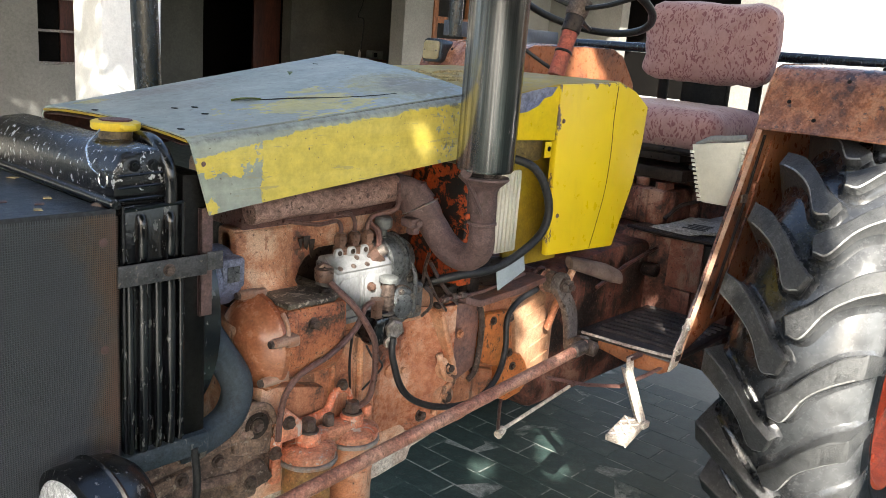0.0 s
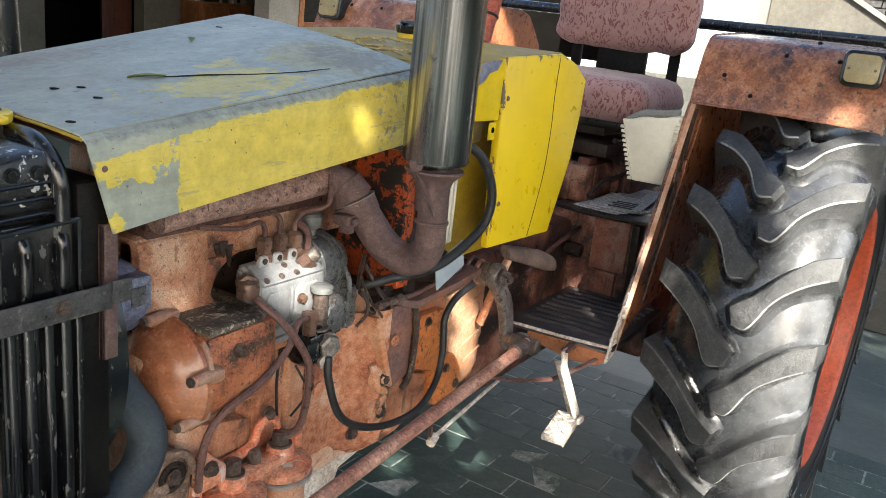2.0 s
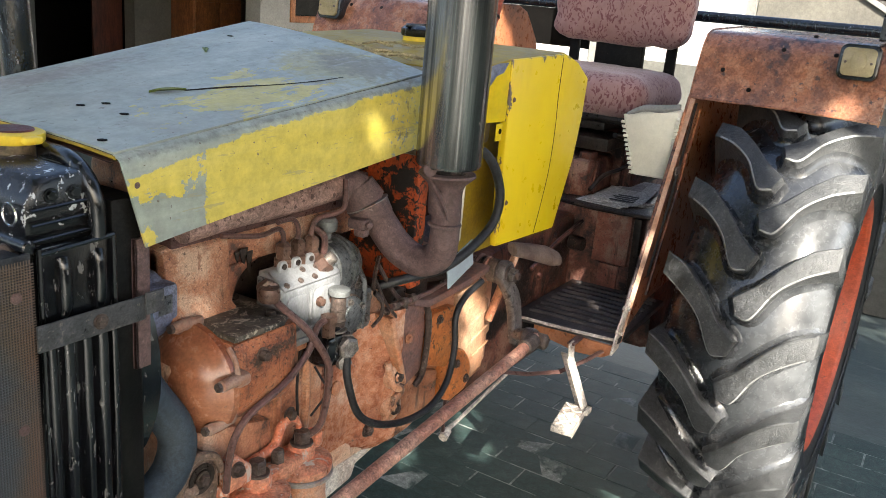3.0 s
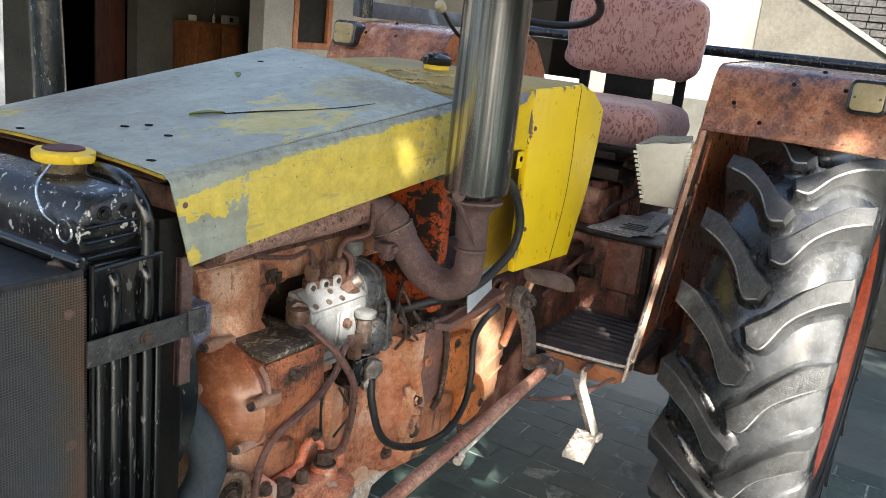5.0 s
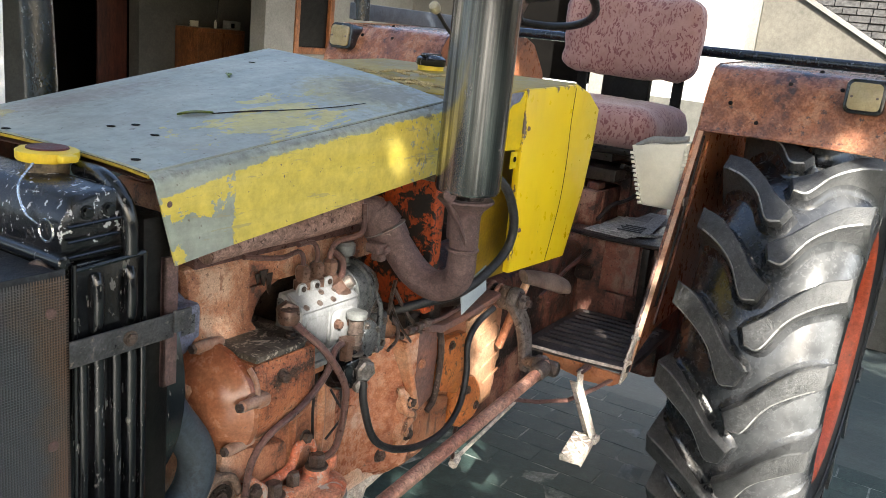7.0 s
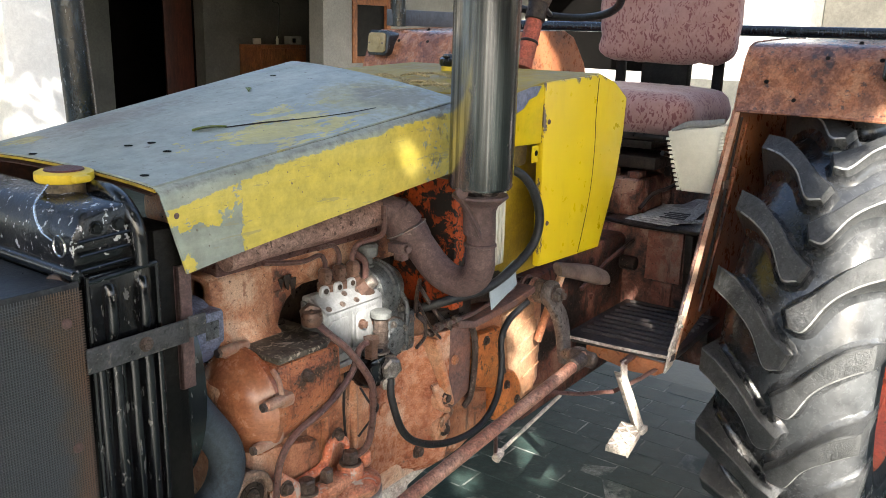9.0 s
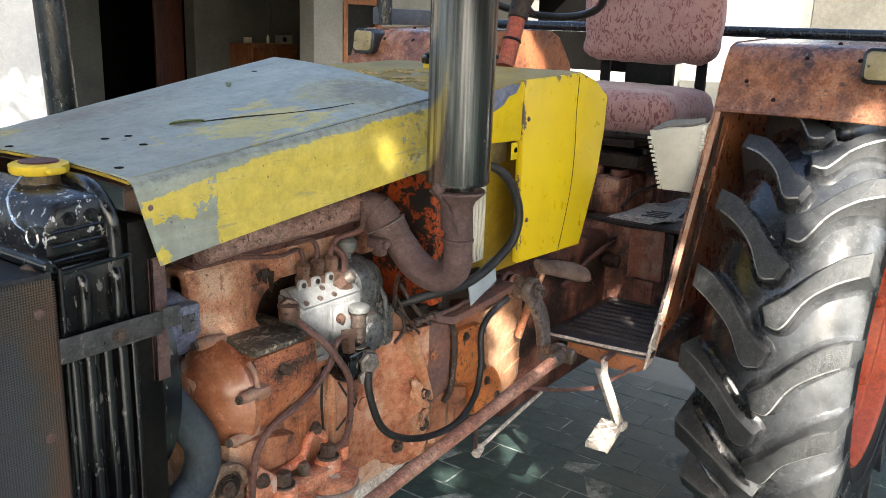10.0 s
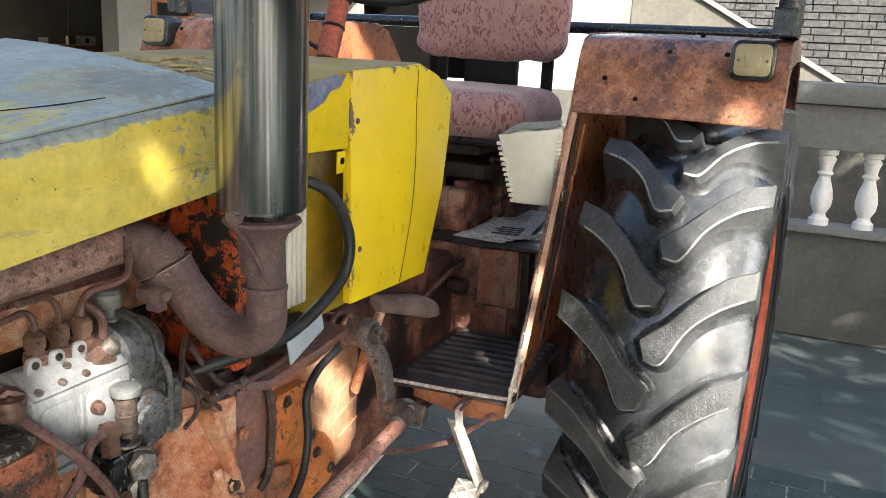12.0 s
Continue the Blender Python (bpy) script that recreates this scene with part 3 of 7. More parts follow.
def muffler_steel():
    m, nt, b = mat_base("streaked_stainless_steel")
    s = noise_of(nt, 60, 5, 0.6, (1, 1, 0.015), 1.0)
    f = noise_of(nt, 30, 8, 0.7, (1, 1, 0.5), 6.0)
    col = ramp(nt, s, [(0.38, (0.075, 0.073, 0.071)), (0.50, (0.17, 0.166, 0.162)), (0.62, (0.42, 0.41, 0.405))])
    col = blend(nt, ramp(nt, f, [(0.66, (0, 0, 0)), (0.70, (0.7, 0.7, 0.7))]), col, (0.10, 0.075, 0.06))
    nt.links.new(col, b.inputs["Base Color"])
    b.inputs["Metallic"].default_value = 0.9
    nt.links.new(ramp(nt, f, [(0.3, (0.15,) * 3), (0.7, (0.28,) * 3)]), b.inputs["Roughness"])
    return m


M["muffler"] = muffler_steel()


def seat_fabric():
    m, nt, b = mat_base("floral_pink_cloth")
    tc = nt.nodes.new("ShaderNodeTexCoord")
    warp = node(nt, "ShaderNodeTexNoise", Scale=22.0, Detail=3.0)
    nt.links.new(tc.outputs["Object"], warp.inputs["Vector"])
    add = nt.nodes.new("ShaderNodeVectorMath")
    add.operation = "MULTIPLY_ADD"
    nt.links.new(warp.outputs["Color"], add.inputs[0])
    add.inputs[1].default_value = (0.06, 0.06, 0.06)
    nt.links.new(tc.outputs["Object"], add.inputs[2])
    masks = []
    for turn, seed in ((35, 0.0), (-40, 3.7), (85, 7.1)):
        mp = nt.nodes.new("ShaderNodeMapping")
        mp.inputs["Rotation"].default_value = (radians(turn), radians(turn * 0.4), radians(turn))
        mp.inputs["Location"].default_value = (seed, seed, seed)
        mp.inputs["Scale"].default_value = (88, 88, 24)
        nt.links.new(add.outputs[0], mp.inputs[0])
        v = node(nt, "ShaderNodeTexVoronoi", Scale=1.0, Randomness=1.0)
        nt.links.new(mp.outputs[0], v.inputs["Vector"])
        masks.append(ramp(nt, v.outputs["Distance"], [(0.24, (0.9, 0.9, 0.9)), (0.33, (0, 0, 0))]))
    col = ramp(nt, noise_of(nt, 30, 5, 0.6), [(0.3, (0.26, 0.145, 0.137)), (0.7, (0.33, 0.195, 0.182))])
    gate = ramp(nt, noise_of(nt, 11, 3, 0.5, None, 5.0), [(0.36, (0, 0, 0)), (0.44, (1, 1, 1))])
    for n, k in enumerate(masks):
        g = nt.nodes.new("ShaderNodeMix")
        g.data_type, g.blend_type = "RGBA", "MULTIPLY"
        g.inputs[0].default_value = 1.0 if n else 0.25
        nt.links.new(k, g.inputs[6])
        nt.links.new(gate, g.inputs[7])
        col = blend(nt, g.outputs[2], col, (0.15, 0.05, 0.055))
    nt.links.new(col, b.inputs["Base Color"])
    b.inputs["Roughness"].default_value = 0.92
    b.inputs["Sheen Weight"].default_value = 0.3
    bumped(nt, b, noise_of(nt, 160, 4, 0.6), 0.3, 0.002)
    return m


M["fabric"] = seat_fabric()


def wire_thread():
    """Thin dark wire, rusty towards the hem of the screen."""
    m, nt, b = mat_base("dark_screen_wire")
    tc = nt.nodes.new("ShaderNodeTexCoord")
    sep = nt.nodes.new("ShaderNodeSeparateXYZ")
    nt.links.new(tc.outputs["Object"], sep.inputs[0])
    hem = nt.nodes.new("ShaderNodeMapRange")
    hem.inputs[1].default_value, hem.inputs[2].default_value = -0.935, -0.882
    hem.inputs[4].default_value = 0.24
    nt.links.new(sep.outputs[0], hem.inputs[0])
    near = nt.nodes.new("ShaderNodeMath")
    nt.links.new(noise_of(nt, 7, 6, 0.65), near.inputs[0])
    nt.links.new(hem.outputs[0], near.inputs[1])
    col = ramp(nt, near.outputs[0], [(0.56, (0.050, 0.057, 0.066)), (0.70, (0.075, 0.056, 0.042)), (0.86, (0.105, 0.060, 0.040))])
    nt.links.new(col, b.inputs["Base Color"])
    b.inputs["Roughness"].default_value = 0.55
    return m


M["wire"] = wire_thread()


# ---- mesh helpers ----
def part(name, bm, material, parent=None, label="", kind=""):
    me = bpy.data.meshes.new(name)
    bmesh.ops.recalc_face_normals(bm, faces=bm.faces[:])
    bm.to_mesh(me)
    bm.free()
    for p in me.polygons:
        p.use_smooth = True
    me.set_sharp_from_angle(angle=radians(38))
    me.materials.append(M[material])
    ob = new(name, me)
    if parent:
        ob.parent = parent
        ob.matrix_parent_inverse = parent.matrix_world.inverted() if parent.type == "EMPTY" else Matrix()
    return tagged(ob, label, kind=kind)


def thing(name, at, label, category, group=""):
    ob = new(name)
    ob.empty_display_size = 0.1
    ob.matrix_world = Matrix.Translation(at)
    bpy.context.view_layer.update()
    return tagged(ob, label, category, group)


def soften(bm, w, seg=2):
    es = [e for e in bm.edges if len(e.link_faces) == 2 and e.calc_face_angle(0) > 0.5]
    if w > 0 and es:
        bmesh.ops.bevel(bm, geom=es, offset=w, segments=seg, affect="EDGES", profile=0.5, clamp_overlap=True)
    return bm


def box(x0, x1, y0, y1, z0, z1, bev=0.004, m=None):
    bm = bmesh.new()
    bmesh.ops.create_cube(bm, size=1.0)
    for v in bm.verts:
        v.co = ((x0 + x1) / 2 + v.co.x * (x1 - x0), (y0 + y1) / 2 + v.co.y * (y1 - y0), (z0 + z1) / 2 + v.co.z * (z1 - z0))
    soften(bm, bev)
    if m:
        bm.transform(m)
    return bm


def prism(poly, axis, a, b, bev=0.003):
    """A polygon, in the plane across axis, pushed from a to b. Its points are (x, z) across y, (x, y) across z, (y, z) across x."""
    bm = bmesh.new()
    place = {"y": lambda p, d: (p[0], d, p[1]), "z": lambda p, d: (p[0], p[1], d), "x": lambda p, d: (d, p[0], p[1])}[axis]
    lo, hi = [bm.verts.new(place(p, a)) for p in poly], [bm.verts.new(place(p, b)) for p in poly]
    bm.faces.new(lo)
    bm.faces.new(hi)
    for i in range(len(poly)):
        j = (i + 1) % len(poly)
        bm.faces.new((lo[i], lo[j], hi[j], hi[i]))
    bmesh.ops.recalc_face_normals(bm, faces=bm.faces[:])
    return soften(bm, bev)


def smooth_line(pts, steps=6):
    """A curve through the points."""
    p = [Vector(q) for q in pts]
    p = [2 * p[0] - p[1], *p, 2 * p[-1] - p[-2]]
    out = []
    for i in range(1, len(p) - 2):
        for k in range(steps):
            t = k / steps
            a, b, c, d = p[i - 1 : i + 3]
            out.append(0.5 * (2 * b + (c - a) * t + (2 * a - 5 * b + 4 * c - d) * t * t + (3 * b - a - 3 * c + d) * t**3))
    return [*out, p[-2]]


def tube(pts, r, seg=10, steps=6, cap=True, flat_=1.0):
    """A round rod or pipe along a curve. r: one radius, or one a point."""
    line = smooth_line(pts, steps) if steps > 1 else [Vector(q) for q in pts]
    n = len(line)
    radii = [r] * n if isinstance(r, (int, float)) else [float(q) for q in np.interp(np.linspace(0, len(r) - 1, n), range(len(r)), r)]
    bm, rings = bmesh.new(), []
    side = None
    for i, c in enumerate(line):
        d = (line[min(i + 1, n - 1)] - line[max(i - 1, 0)]).normalized()
        side = (side - d * side.dot(d)).normalized() if side else d.orthogonal().normalized()
        up = d.cross(side)
        rings.append([bm.verts.new(c + radii[i] * (math.cos(k * math.tau / seg) * side + flat_ * math.sin(k * math.tau / seg) * up)) for k in range(seg)])
    for a, b in zip(rings, rings[1:]):
        for k in range(seg):
            bm.faces.new((a[k], a[(k + 1) % seg], b[(k + 1) % seg], b[k]))
    if cap:
        bm.faces.new(rings[0])
        bm.faces.new(rings[-1])
    return bm


def lathe(profile, start, axis, seg=24, cap=True):
    """Turned round an axis: profile of (radius, distance along the axis)."""
    d = Vector(axis).normalized()
    s = d.orthogonal().normalized()
    u = d.cross(s)
    bm, rings = bmesh.new(), []
    for r, h in profile:
        c = Vector(start) + d * h
        rings.append([bm.verts.new(c + max(r, 1e-4) * (math.cos(k * math.tau / seg) * s + math.sin(k * math.tau / seg) * u)) for k in range(seg)])
    for a, b in zip(rings, rings[1:]):
        for k in range(seg):
            bm.faces.new((a[k], a[(k + 1) % seg], b[(k + 1) % seg], b[k]))
    if cap:
        bm.faces.new(rings[0])
        bm.faces.new(rings[-1])
    return bm


def rod(a, b, r, seg=14, bev=0.0):
    a, b = Vector(a), Vector(b)
    length = (b - a).length
    e = min(bev, length / 3, r / 2)
    prof = [(r - e, 0), (r, e), (r, length - e), (r - e, length)] if e else [(r, 0), (r, length)]
    return lathe(prof, a, b - a, seg)


def joined(*bms):
    out = bmesh.new()
    for b in bms:
        me = bpy.data.meshes.new("tmp")
        b.to_mesh(me)
        b.free()
        out.from_mesh(me)
        bpy.data.meshes.remove(me)
    return out


def hexbolt(at, axis, r=0.009, h=0.008, washer=1.35):
    """A hexagon head on a washer."""
    d = Vector(axis).normalized()
    return joined(lathe([(r * washer, 0), (r * washer, 0.002)], at, d, 14), lathe([(r, 0.002), (r, h * 0.8), (r * 0.85, h)], at, d, 6))


def cushion(x0, x1, y0, y1, z0, z1, round_, seed=0.0, swell=0.012, corner=0.0, pucker=1.0):
    """A padded block: rounded, swollen in the middle and slightly creased."""
    bm = box(x0, x1, y0, y1, z0, z1, 0)
    bmesh.ops.subdivide_edges(bm, edges=bm.edges[:], cuts=15, use_grid_fill=True)
    mid = Vector(((x0 + x1) / 2, (y0 + y1) / 2, (z0 + z1) / 2))
    half = Vector(((x1 - x0) / 2, (y1 - y0) / 2, (z1 - z0) / 2))
    for v in bm.verts:
        p = v.co - mid
        core = Vector([max(-(h - round_), min(h - round_, c)) for c, h in zip(p, half)])
        d = p - core
        n = d.normalized() if d.length > 1e-6 else d
        p = core + n * round_
        if corner:
            flat_core = Vector((0, max(-(half.y - corner), min(half.y - corner, p.y)), max(-(half.z - corner), min(half.z - corner, p.z))))
            over = Vector((0, p.y, p.z)) - flat_core
            if over.length > corner:
                over = over.normalized() * corner
                p = Vector((p.x, flat_core.y + over.y, flat_core.z + over.z))
        bulge = swell * max(0.0, 1 - (p.x / half.x) ** 4) * max(0.0, 1 - (p.y / half.y) ** 4) if half.z < half.x else swell * max(0.0, 1 - (p.z / half.z) ** 4) * max(0.0, 1 - (p.y / half.y) ** 4)
        crease = pucker * 0.006 * noise.noise(p * 9 + Vector((seed, 0, 0))) + pucker * 0.004 * noise.noise(p * 24 + Vector((0, seed, 0)))
        v.co = mid + p + n * (bulge + crease)
    return bm


def sheet(grid, thick=0.003):
    """A thin sheet over rows of points."""
    bm = bmesh.new()
    rows = [[bm.verts.new(p) for p in row] for row in grid]
    for a, b in zip(rows, rows[1:]):
        for k in range(len(a) - 1):
            bm.faces.new((a[k], a[k + 1], b[k + 1], b[k]))
    bmesh.ops.recalc_face_normals(bm, faces=bm.faces[:])
    bmesh.ops.solidify(bm, geom=bm.faces[:], thickness=thick)
    return bm


# ---- ground and buildings ----
bm = box(-60, 60, -60, 60, -0.3, -0.006, 0)
tagged(part("ground", bm, "cement", label="green-grey cement yard floor, stained and worn", kind="structure"), category="floor")


def wall(name, bm, material, label):
    return tagged(part(name, bm, material, label=label, kind="structure"), category="wall")


def wall_with_holes(x0, x1, y0, y1, z1, holes):
    """A wall along x with rectangular openings (xa, xb, za, zb), made of butted blocks."""
    out, x = [], x0
    for xa, xb, za, zb in sorted(holes):
        out.append(box(x, xa, y0, y1, 0, z1, 0))
        if za > 0:
            out.append(box(xa, xb, y0, y1, 0, za, 0))
        if zb < z1:
            out.append(box(xa, xb, y0, y1, zb, z1, 0))
        x = xb
    out.append(box(x, x1, y0, y1, 0, z1, 0))
    return joined(*out)


# house at the back, with a deep veranda
HOUSE_Y = 6.0
wall("wall_north", wall_with_holes(-4.0, 2.70, HOUSE_Y, HOUSE_Y + 0.23, 3.2, [(1.66, 2.06, 1.03, 2.15)]), "plaster", "grey plastered house wall with a barred window")
# veranda walls take the darker plaster, their shade put into the colour
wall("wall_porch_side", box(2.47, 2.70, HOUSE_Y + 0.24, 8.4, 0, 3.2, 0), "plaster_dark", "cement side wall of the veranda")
wall("wall_porch", wall_with_holes(2.70, 9.0, 8.4, 8.6, 3.2, [(4.76, 6.17, 0, 2.15)]), "plaster_dark", "cement back wall of the veranda with a doorway, darkened for shade")
wall("wall_porch_end", box(9.0, 9.2, HOUSE_Y + 0.24, 8.6, 0, 3.2, 0), "plaster_dark", "cement end wall of the veranda, darkened for shade")
# room walls painted near-black for the shade inside
wall("room_back", box(4.4, 6.7, 9.8, 9.9, 0, 3.2, 0), "shade_black", "room behind the doorway, shade put in as near-black")
wall("room_side", box(4.4, 4.5, 8.61, 9.79, 0, 3.2, 0), "shade_black", "side of the room, shade put in as near-black")
wall("room_side_far", box(6.6, 6.7, 8.61, 9.79, 0, 3.2, 0), "shade_black", "far side of the room, shade put in as near-black")
# ceiling, roof and beam are unseen, added to shade house and veranda
tagged(part("ceiling", joined(box(2.70, 9.0, HOUSE_Y, 8.6, 3.0, 3.2, 0), box(4.4, 6.7, 8.61, 9.9, 2.9, 3.2, 0)), "plaster_dark", label="unseen cement ceiling added over the veranda", kind="structure"), category="ceiling")
tagged(part("added_veranda_roof", box(-4.0, 13.0, 3.7, HOUSE_Y - 0.002, 2.9, 3.1, 0), "plaster", label="unseen flat cement roof added to shade the house", kind="structure"), category="roof")
wall("beam", box(2.7, 6.0, HOUSE_Y, HOUSE_Y + 0.23, 2.35, 3.0, 0), "plaster", "unseen plastered beam added over the veranda")
wall("wall_middle", wall_with_holes(6.0, 13.0, HOUSE_Y, HOUSE_Y + 0.23, 3.2, [(6.50, 7.22, 1.02, 2.3)]), "plaster", "pale plastered house wall with a brown framed window")

# barred window; its near-black pane stands for the shade of the room
w1 = tagged(part("window_1", joined(*[box(1.66, 2.06, HOUSE_Y + 0.05, HOUSE_Y + 0.07, z, z + 0.02, 0) for z in (1.03, 1.30, 1.57, 1.84, 2.13)]), "steel", label="barred window in the grey wall", kind="structure"), category="window")
part("window_pane", box(1.66, 2.06, HOUSE_Y + 0.15, HOUSE_Y + 0.16, 1.03, 2.15, 0), "shade_black", w1)
part("curtain", box(1.90, 2.05, HOUSE_Y + 0.12, HOUSE_Y + 0.14, 1.03, 2.15, 0), "dark_wood", w1)
w2 = tagged(part("window_2", joined(box(6.50, 6.58, HOUSE_Y - 0.02, HOUSE_Y + 0.1, 1.02, 2.3), box(7.14, 7.22, HOUSE_Y - 0.02, HOUSE_Y + 0.1, 1.02, 2.3), box(6.58, 7.14, HOUSE_Y - 0.02, HOUSE_Y + 0.1, 1.02, 1.10), box(6.58, 7.14, HOUSE_Y - 0.02, HOUSE_Y + 0.1, 1.72, 1.80)), "cabinet", label="brown wooden window frame", kind="structure"), category="window")
part("window_pane", box(6.58, 7.14, HOUSE_Y + 0.03, HOUSE_Y + 0.04, 1.10, 2.3, 0), "black_dusty", w2)
tagged(part("door_1", box(5.70, 6.15, 8.62, 8.66, 0.02, 2.12), "dark_wood", label="dark red-brown wooden door standing open", kind="structure"), category="door")

# plain unseen walls added to close the yard, cut skylight and darken reflections
wall("wall_south", box(-8.0, 3.4, -7.2, -7.0, 0, 1.7, 0), "beige_wall", "plain unseen beige wall added to close the yard and cut skylight")
wall("wall_west", box(-9.2, -9.0, -7.2, 6.2, 0, 1.7, 0), "beige_wall", "plain unseen beige end wall added to close the yard and cut skylight")

# white pillar in the yard
tagged(part("pillar", box(1.22, 1.64, 4.0, 4.4, 0, 2.898, 0.01), "white_wall", label="white painted square pillar", kind="structure"), category="pillar")

# yard wall with balustrade behind the tractor
BAL_X = 3.66
wall("wall_east", box(BAL_X, BAL_X + 0.14, -8.0, -0.62, 0, 0.56, 0.004), "plaster_dark", "low grey cement wall under the balustrade")
balu = tagged(part("balustrade", box(BAL_X - 0.02, BAL_X + 0.16, -8.0, -0.60, 1.0, 1.22, 0.006), "plaster", label="cement balustrade with white turned balusters", kind="structure"), category="balustrade")
part("coping", box(BAL_X - 0.07, BAL_X + 0.20, -8.0, -0.58, 1.225, 1.33, 0.008), "plaster", balu, "pale cement coping")
part("sill", box(BAL_X - 0.04, BAL_X + 0.18, -8.0, -0.60, 0.565, 0.60, 0.006), "plaster", balu)
prof = [(0.05, 0.6), (0.05, 0.63), (0.034, 0.645), (0.03, 0.66), (0.05, 0.70), (0.054, 0.74), (0.046, 0.79), (0.03, 0.84), (0.028, 0.855), (0.042, 0.87), (0.03, 0.885), (0.036, 0.92), (0.046, 0.945), (0.034, 0.962), (0.05, 0.97), (0.05, 1.0)]
for k in range(12):
    part("baluster", lathe(prof, (BAL_X + 0.07, -1.065 - 0.212 * k, 0), (0, 0, 1), 18), "white_wall", balu, "white turned baluster" if k == 0 else "")
wall("wall_behind", box(5.2, 5.35, -9.0, -0.5, 0, 1.25, 0), "beige_wall", "beige wall beyond the balustrade")

# far side of the yard: white sunlit wall, stair flank and grey brick wall
FAR_X = 9.0
wall("wall_white", box(FAR_X, FAR_X + 0.2, 1.30, 2.60, 0.95, 4.5, 0), "white_wall", "white painted wall in full sun")
wall("wall_white_base", box(FAR_X - 0.05, FAR_X + 0.2, 1.19, 2.60, 0, 0.95, 0), "plaster_dark", "grey cement base of the white wall")
wall("wall_white_edge", box(FAR_X + 0.03, FAR_X + 0.2, 1.19, 1.298, 0.952, 4.5, 0), "plaster", "grey cement edge strip of the white wall")
wall("wall_passage_jamb", box(FAR_X - 0.02, FAR_X + 0.2, 2.602, 3.14, 0, 4.5, 0), "plaster", "grey cement jamb of the passage")
wall("wall_passage_sill", box(FAR_X, FAR_X + 0.15, 3.142, 4.80, 0, 0.99, 0), "white_wall", "low white parapet across the passage")
# passage back and unseen roof, near-black in place of shade
wall("wall_dark_gap", box(FAR_X + 0.9, FAR_X + 1.0, 2.9, 5.4, 0, 4.5, 0), "shade_black", "back of the passage, shade put in as near-black")
wall("wall_passage_roof", box(FAR_X + 0.21, FAR_X + 0.89, 2.9, 5.4, 3.2, 3.4, 0), "shade_black", "roof of the passage, shade put in as near-black")
wall("wall_white_far", box(FAR_X, FAR_X + 0.2, 4.802, 6.0, 0, 4.5, 0), "plaster", "pale grey wall beyond the passage")
wall("stair_flank", prism([(1.18, 0), (1.18, 2.46), (-3.3, 0)], "x", FAR_X + 0.1, FAR_X + 0.3, 0), "beige_wall", "beige plastered flank of an outside stair")
part("stair_edge", prism([(1.18, 2.465), (1.18, 2.52), (-3.4, 0.0), (-3.3, 0.0)], "x", FAR_X + 0.06, FAR_X + 0.32, 0), "plaster", bpy.data.objects["stair_flank"])
bw = wall("wall_brick", box(FAR_X + 0.62, FAR_X + 0.8, -9.0, 1.17, 0, 5.0, 0), "brick_joint", "grey brick wall beyond the yard")
bm, rng = bmesh.new(), random.Random(4)
for row in range(44):
    y, z = 1.15 - rng.random() * 0.2, 0.9 + row * 0.082
    while y > -4.2:
        ln = rng.uniform(0.14, 0.34)
        d = rng.uniform(0.0, 0.025)
        b = box(FAR_X + 0.59 - d, FAR_X + 0.63, y - ln, y - 0.012, z, z + 0.068, 0)
        me = bpy.data.meshes.new("tmp")
        b.to_mesh(me)
        b.free()
        bm.from_mesh(me)
        bpy.data.meshes.remove(me)
        y -= ln
part("bricks", bm, "brick_grey", bw, kind="stuff")

# small wooden cabinet and switch box in the veranda
cab = thing("cabinet", (7.2, 8.15, 0), "small varnished orange wooden cabinet by the wall", "cabinet")
part("body", box(6.76, 7.65, 7.95, 8.39, 0, 1.17, 0.01), "cabinet", cab)
part("door", box(6.79, 7.20, 7.925, 7.947, 0.08, 1.12, 0.006), "cabinet", cab)
part("door", box(7.22, 7.62, 7.925, 7.947, 0.08, 1.12, 0.006), "cabinet", cab)
rad = thing("radio", (7.6, 8.1, 1.17), "small pale box standing on the cabinet", "box")
part("case", box(7.40, 7.63, 8.02, 8.15, 1.175, 1.29, 0.01), "plaster", rad)
part("dial", box(7.44, 7.50, 8.01, 8.018, 1.20, 1.26, 0.003), "black", rad)
bot = thing("bottle", (7.2, 8.1, 1.17), "small white bottle standing on the cabinet", "bottle")
part("body", lathe([(0.018, 0), (0.02, 0.01), (0.02, 0.08), (0.010, 0.10), (0.010, 0.115)], (7.22, 8.1, 1.171), (0, 0, 1), 12), "plastic_white", bot)
soc = thing("switch_board", (7.1, 8.38, 1.14), "white electric switch on the dark wall", "switch")
part("plate", box(7.02, 7.16, 8.37, 8.397, 1.14, 1.25, 0.004), "plastic_white", soc)
cbl = thing("wall_cable", (7.55, 8.38, 1.3), "thin black cable hanging on the wall", "cable")
part("cable", tube([(7.50, 8.38, 2.5), (7.49, 8.37, 2.0), (7.40, 8.37, 1.78), (7.52, 8.37, 1.72), (7.50, 8.38, 1.30)], 0.010, 6), "cable", cbl)


# ---- tractor ----
tractor = thing("tractor", (0.3, 0, 0), "old orange farm tractor with a grey and yellow hood", "tractor")

# hood
NF, NR, FF, FR = Vector((-0.756, -0.256, 1.277)), Vector((-0.075, -0.256, 1.352)), Vector((-0.760, 0.258, 1.273)), Vector((-0.045, 0.250, 1.405))


def hood_at(u, v, lift=0.0):
    p = (NF * (1 - u) + NR * u) * (1 - v) + (FF * (1 - u) + FR * u) * v
    return p + Vector((0, 0, 0.012 * math.sin(math.pi * v) ** 0.6 + lift))


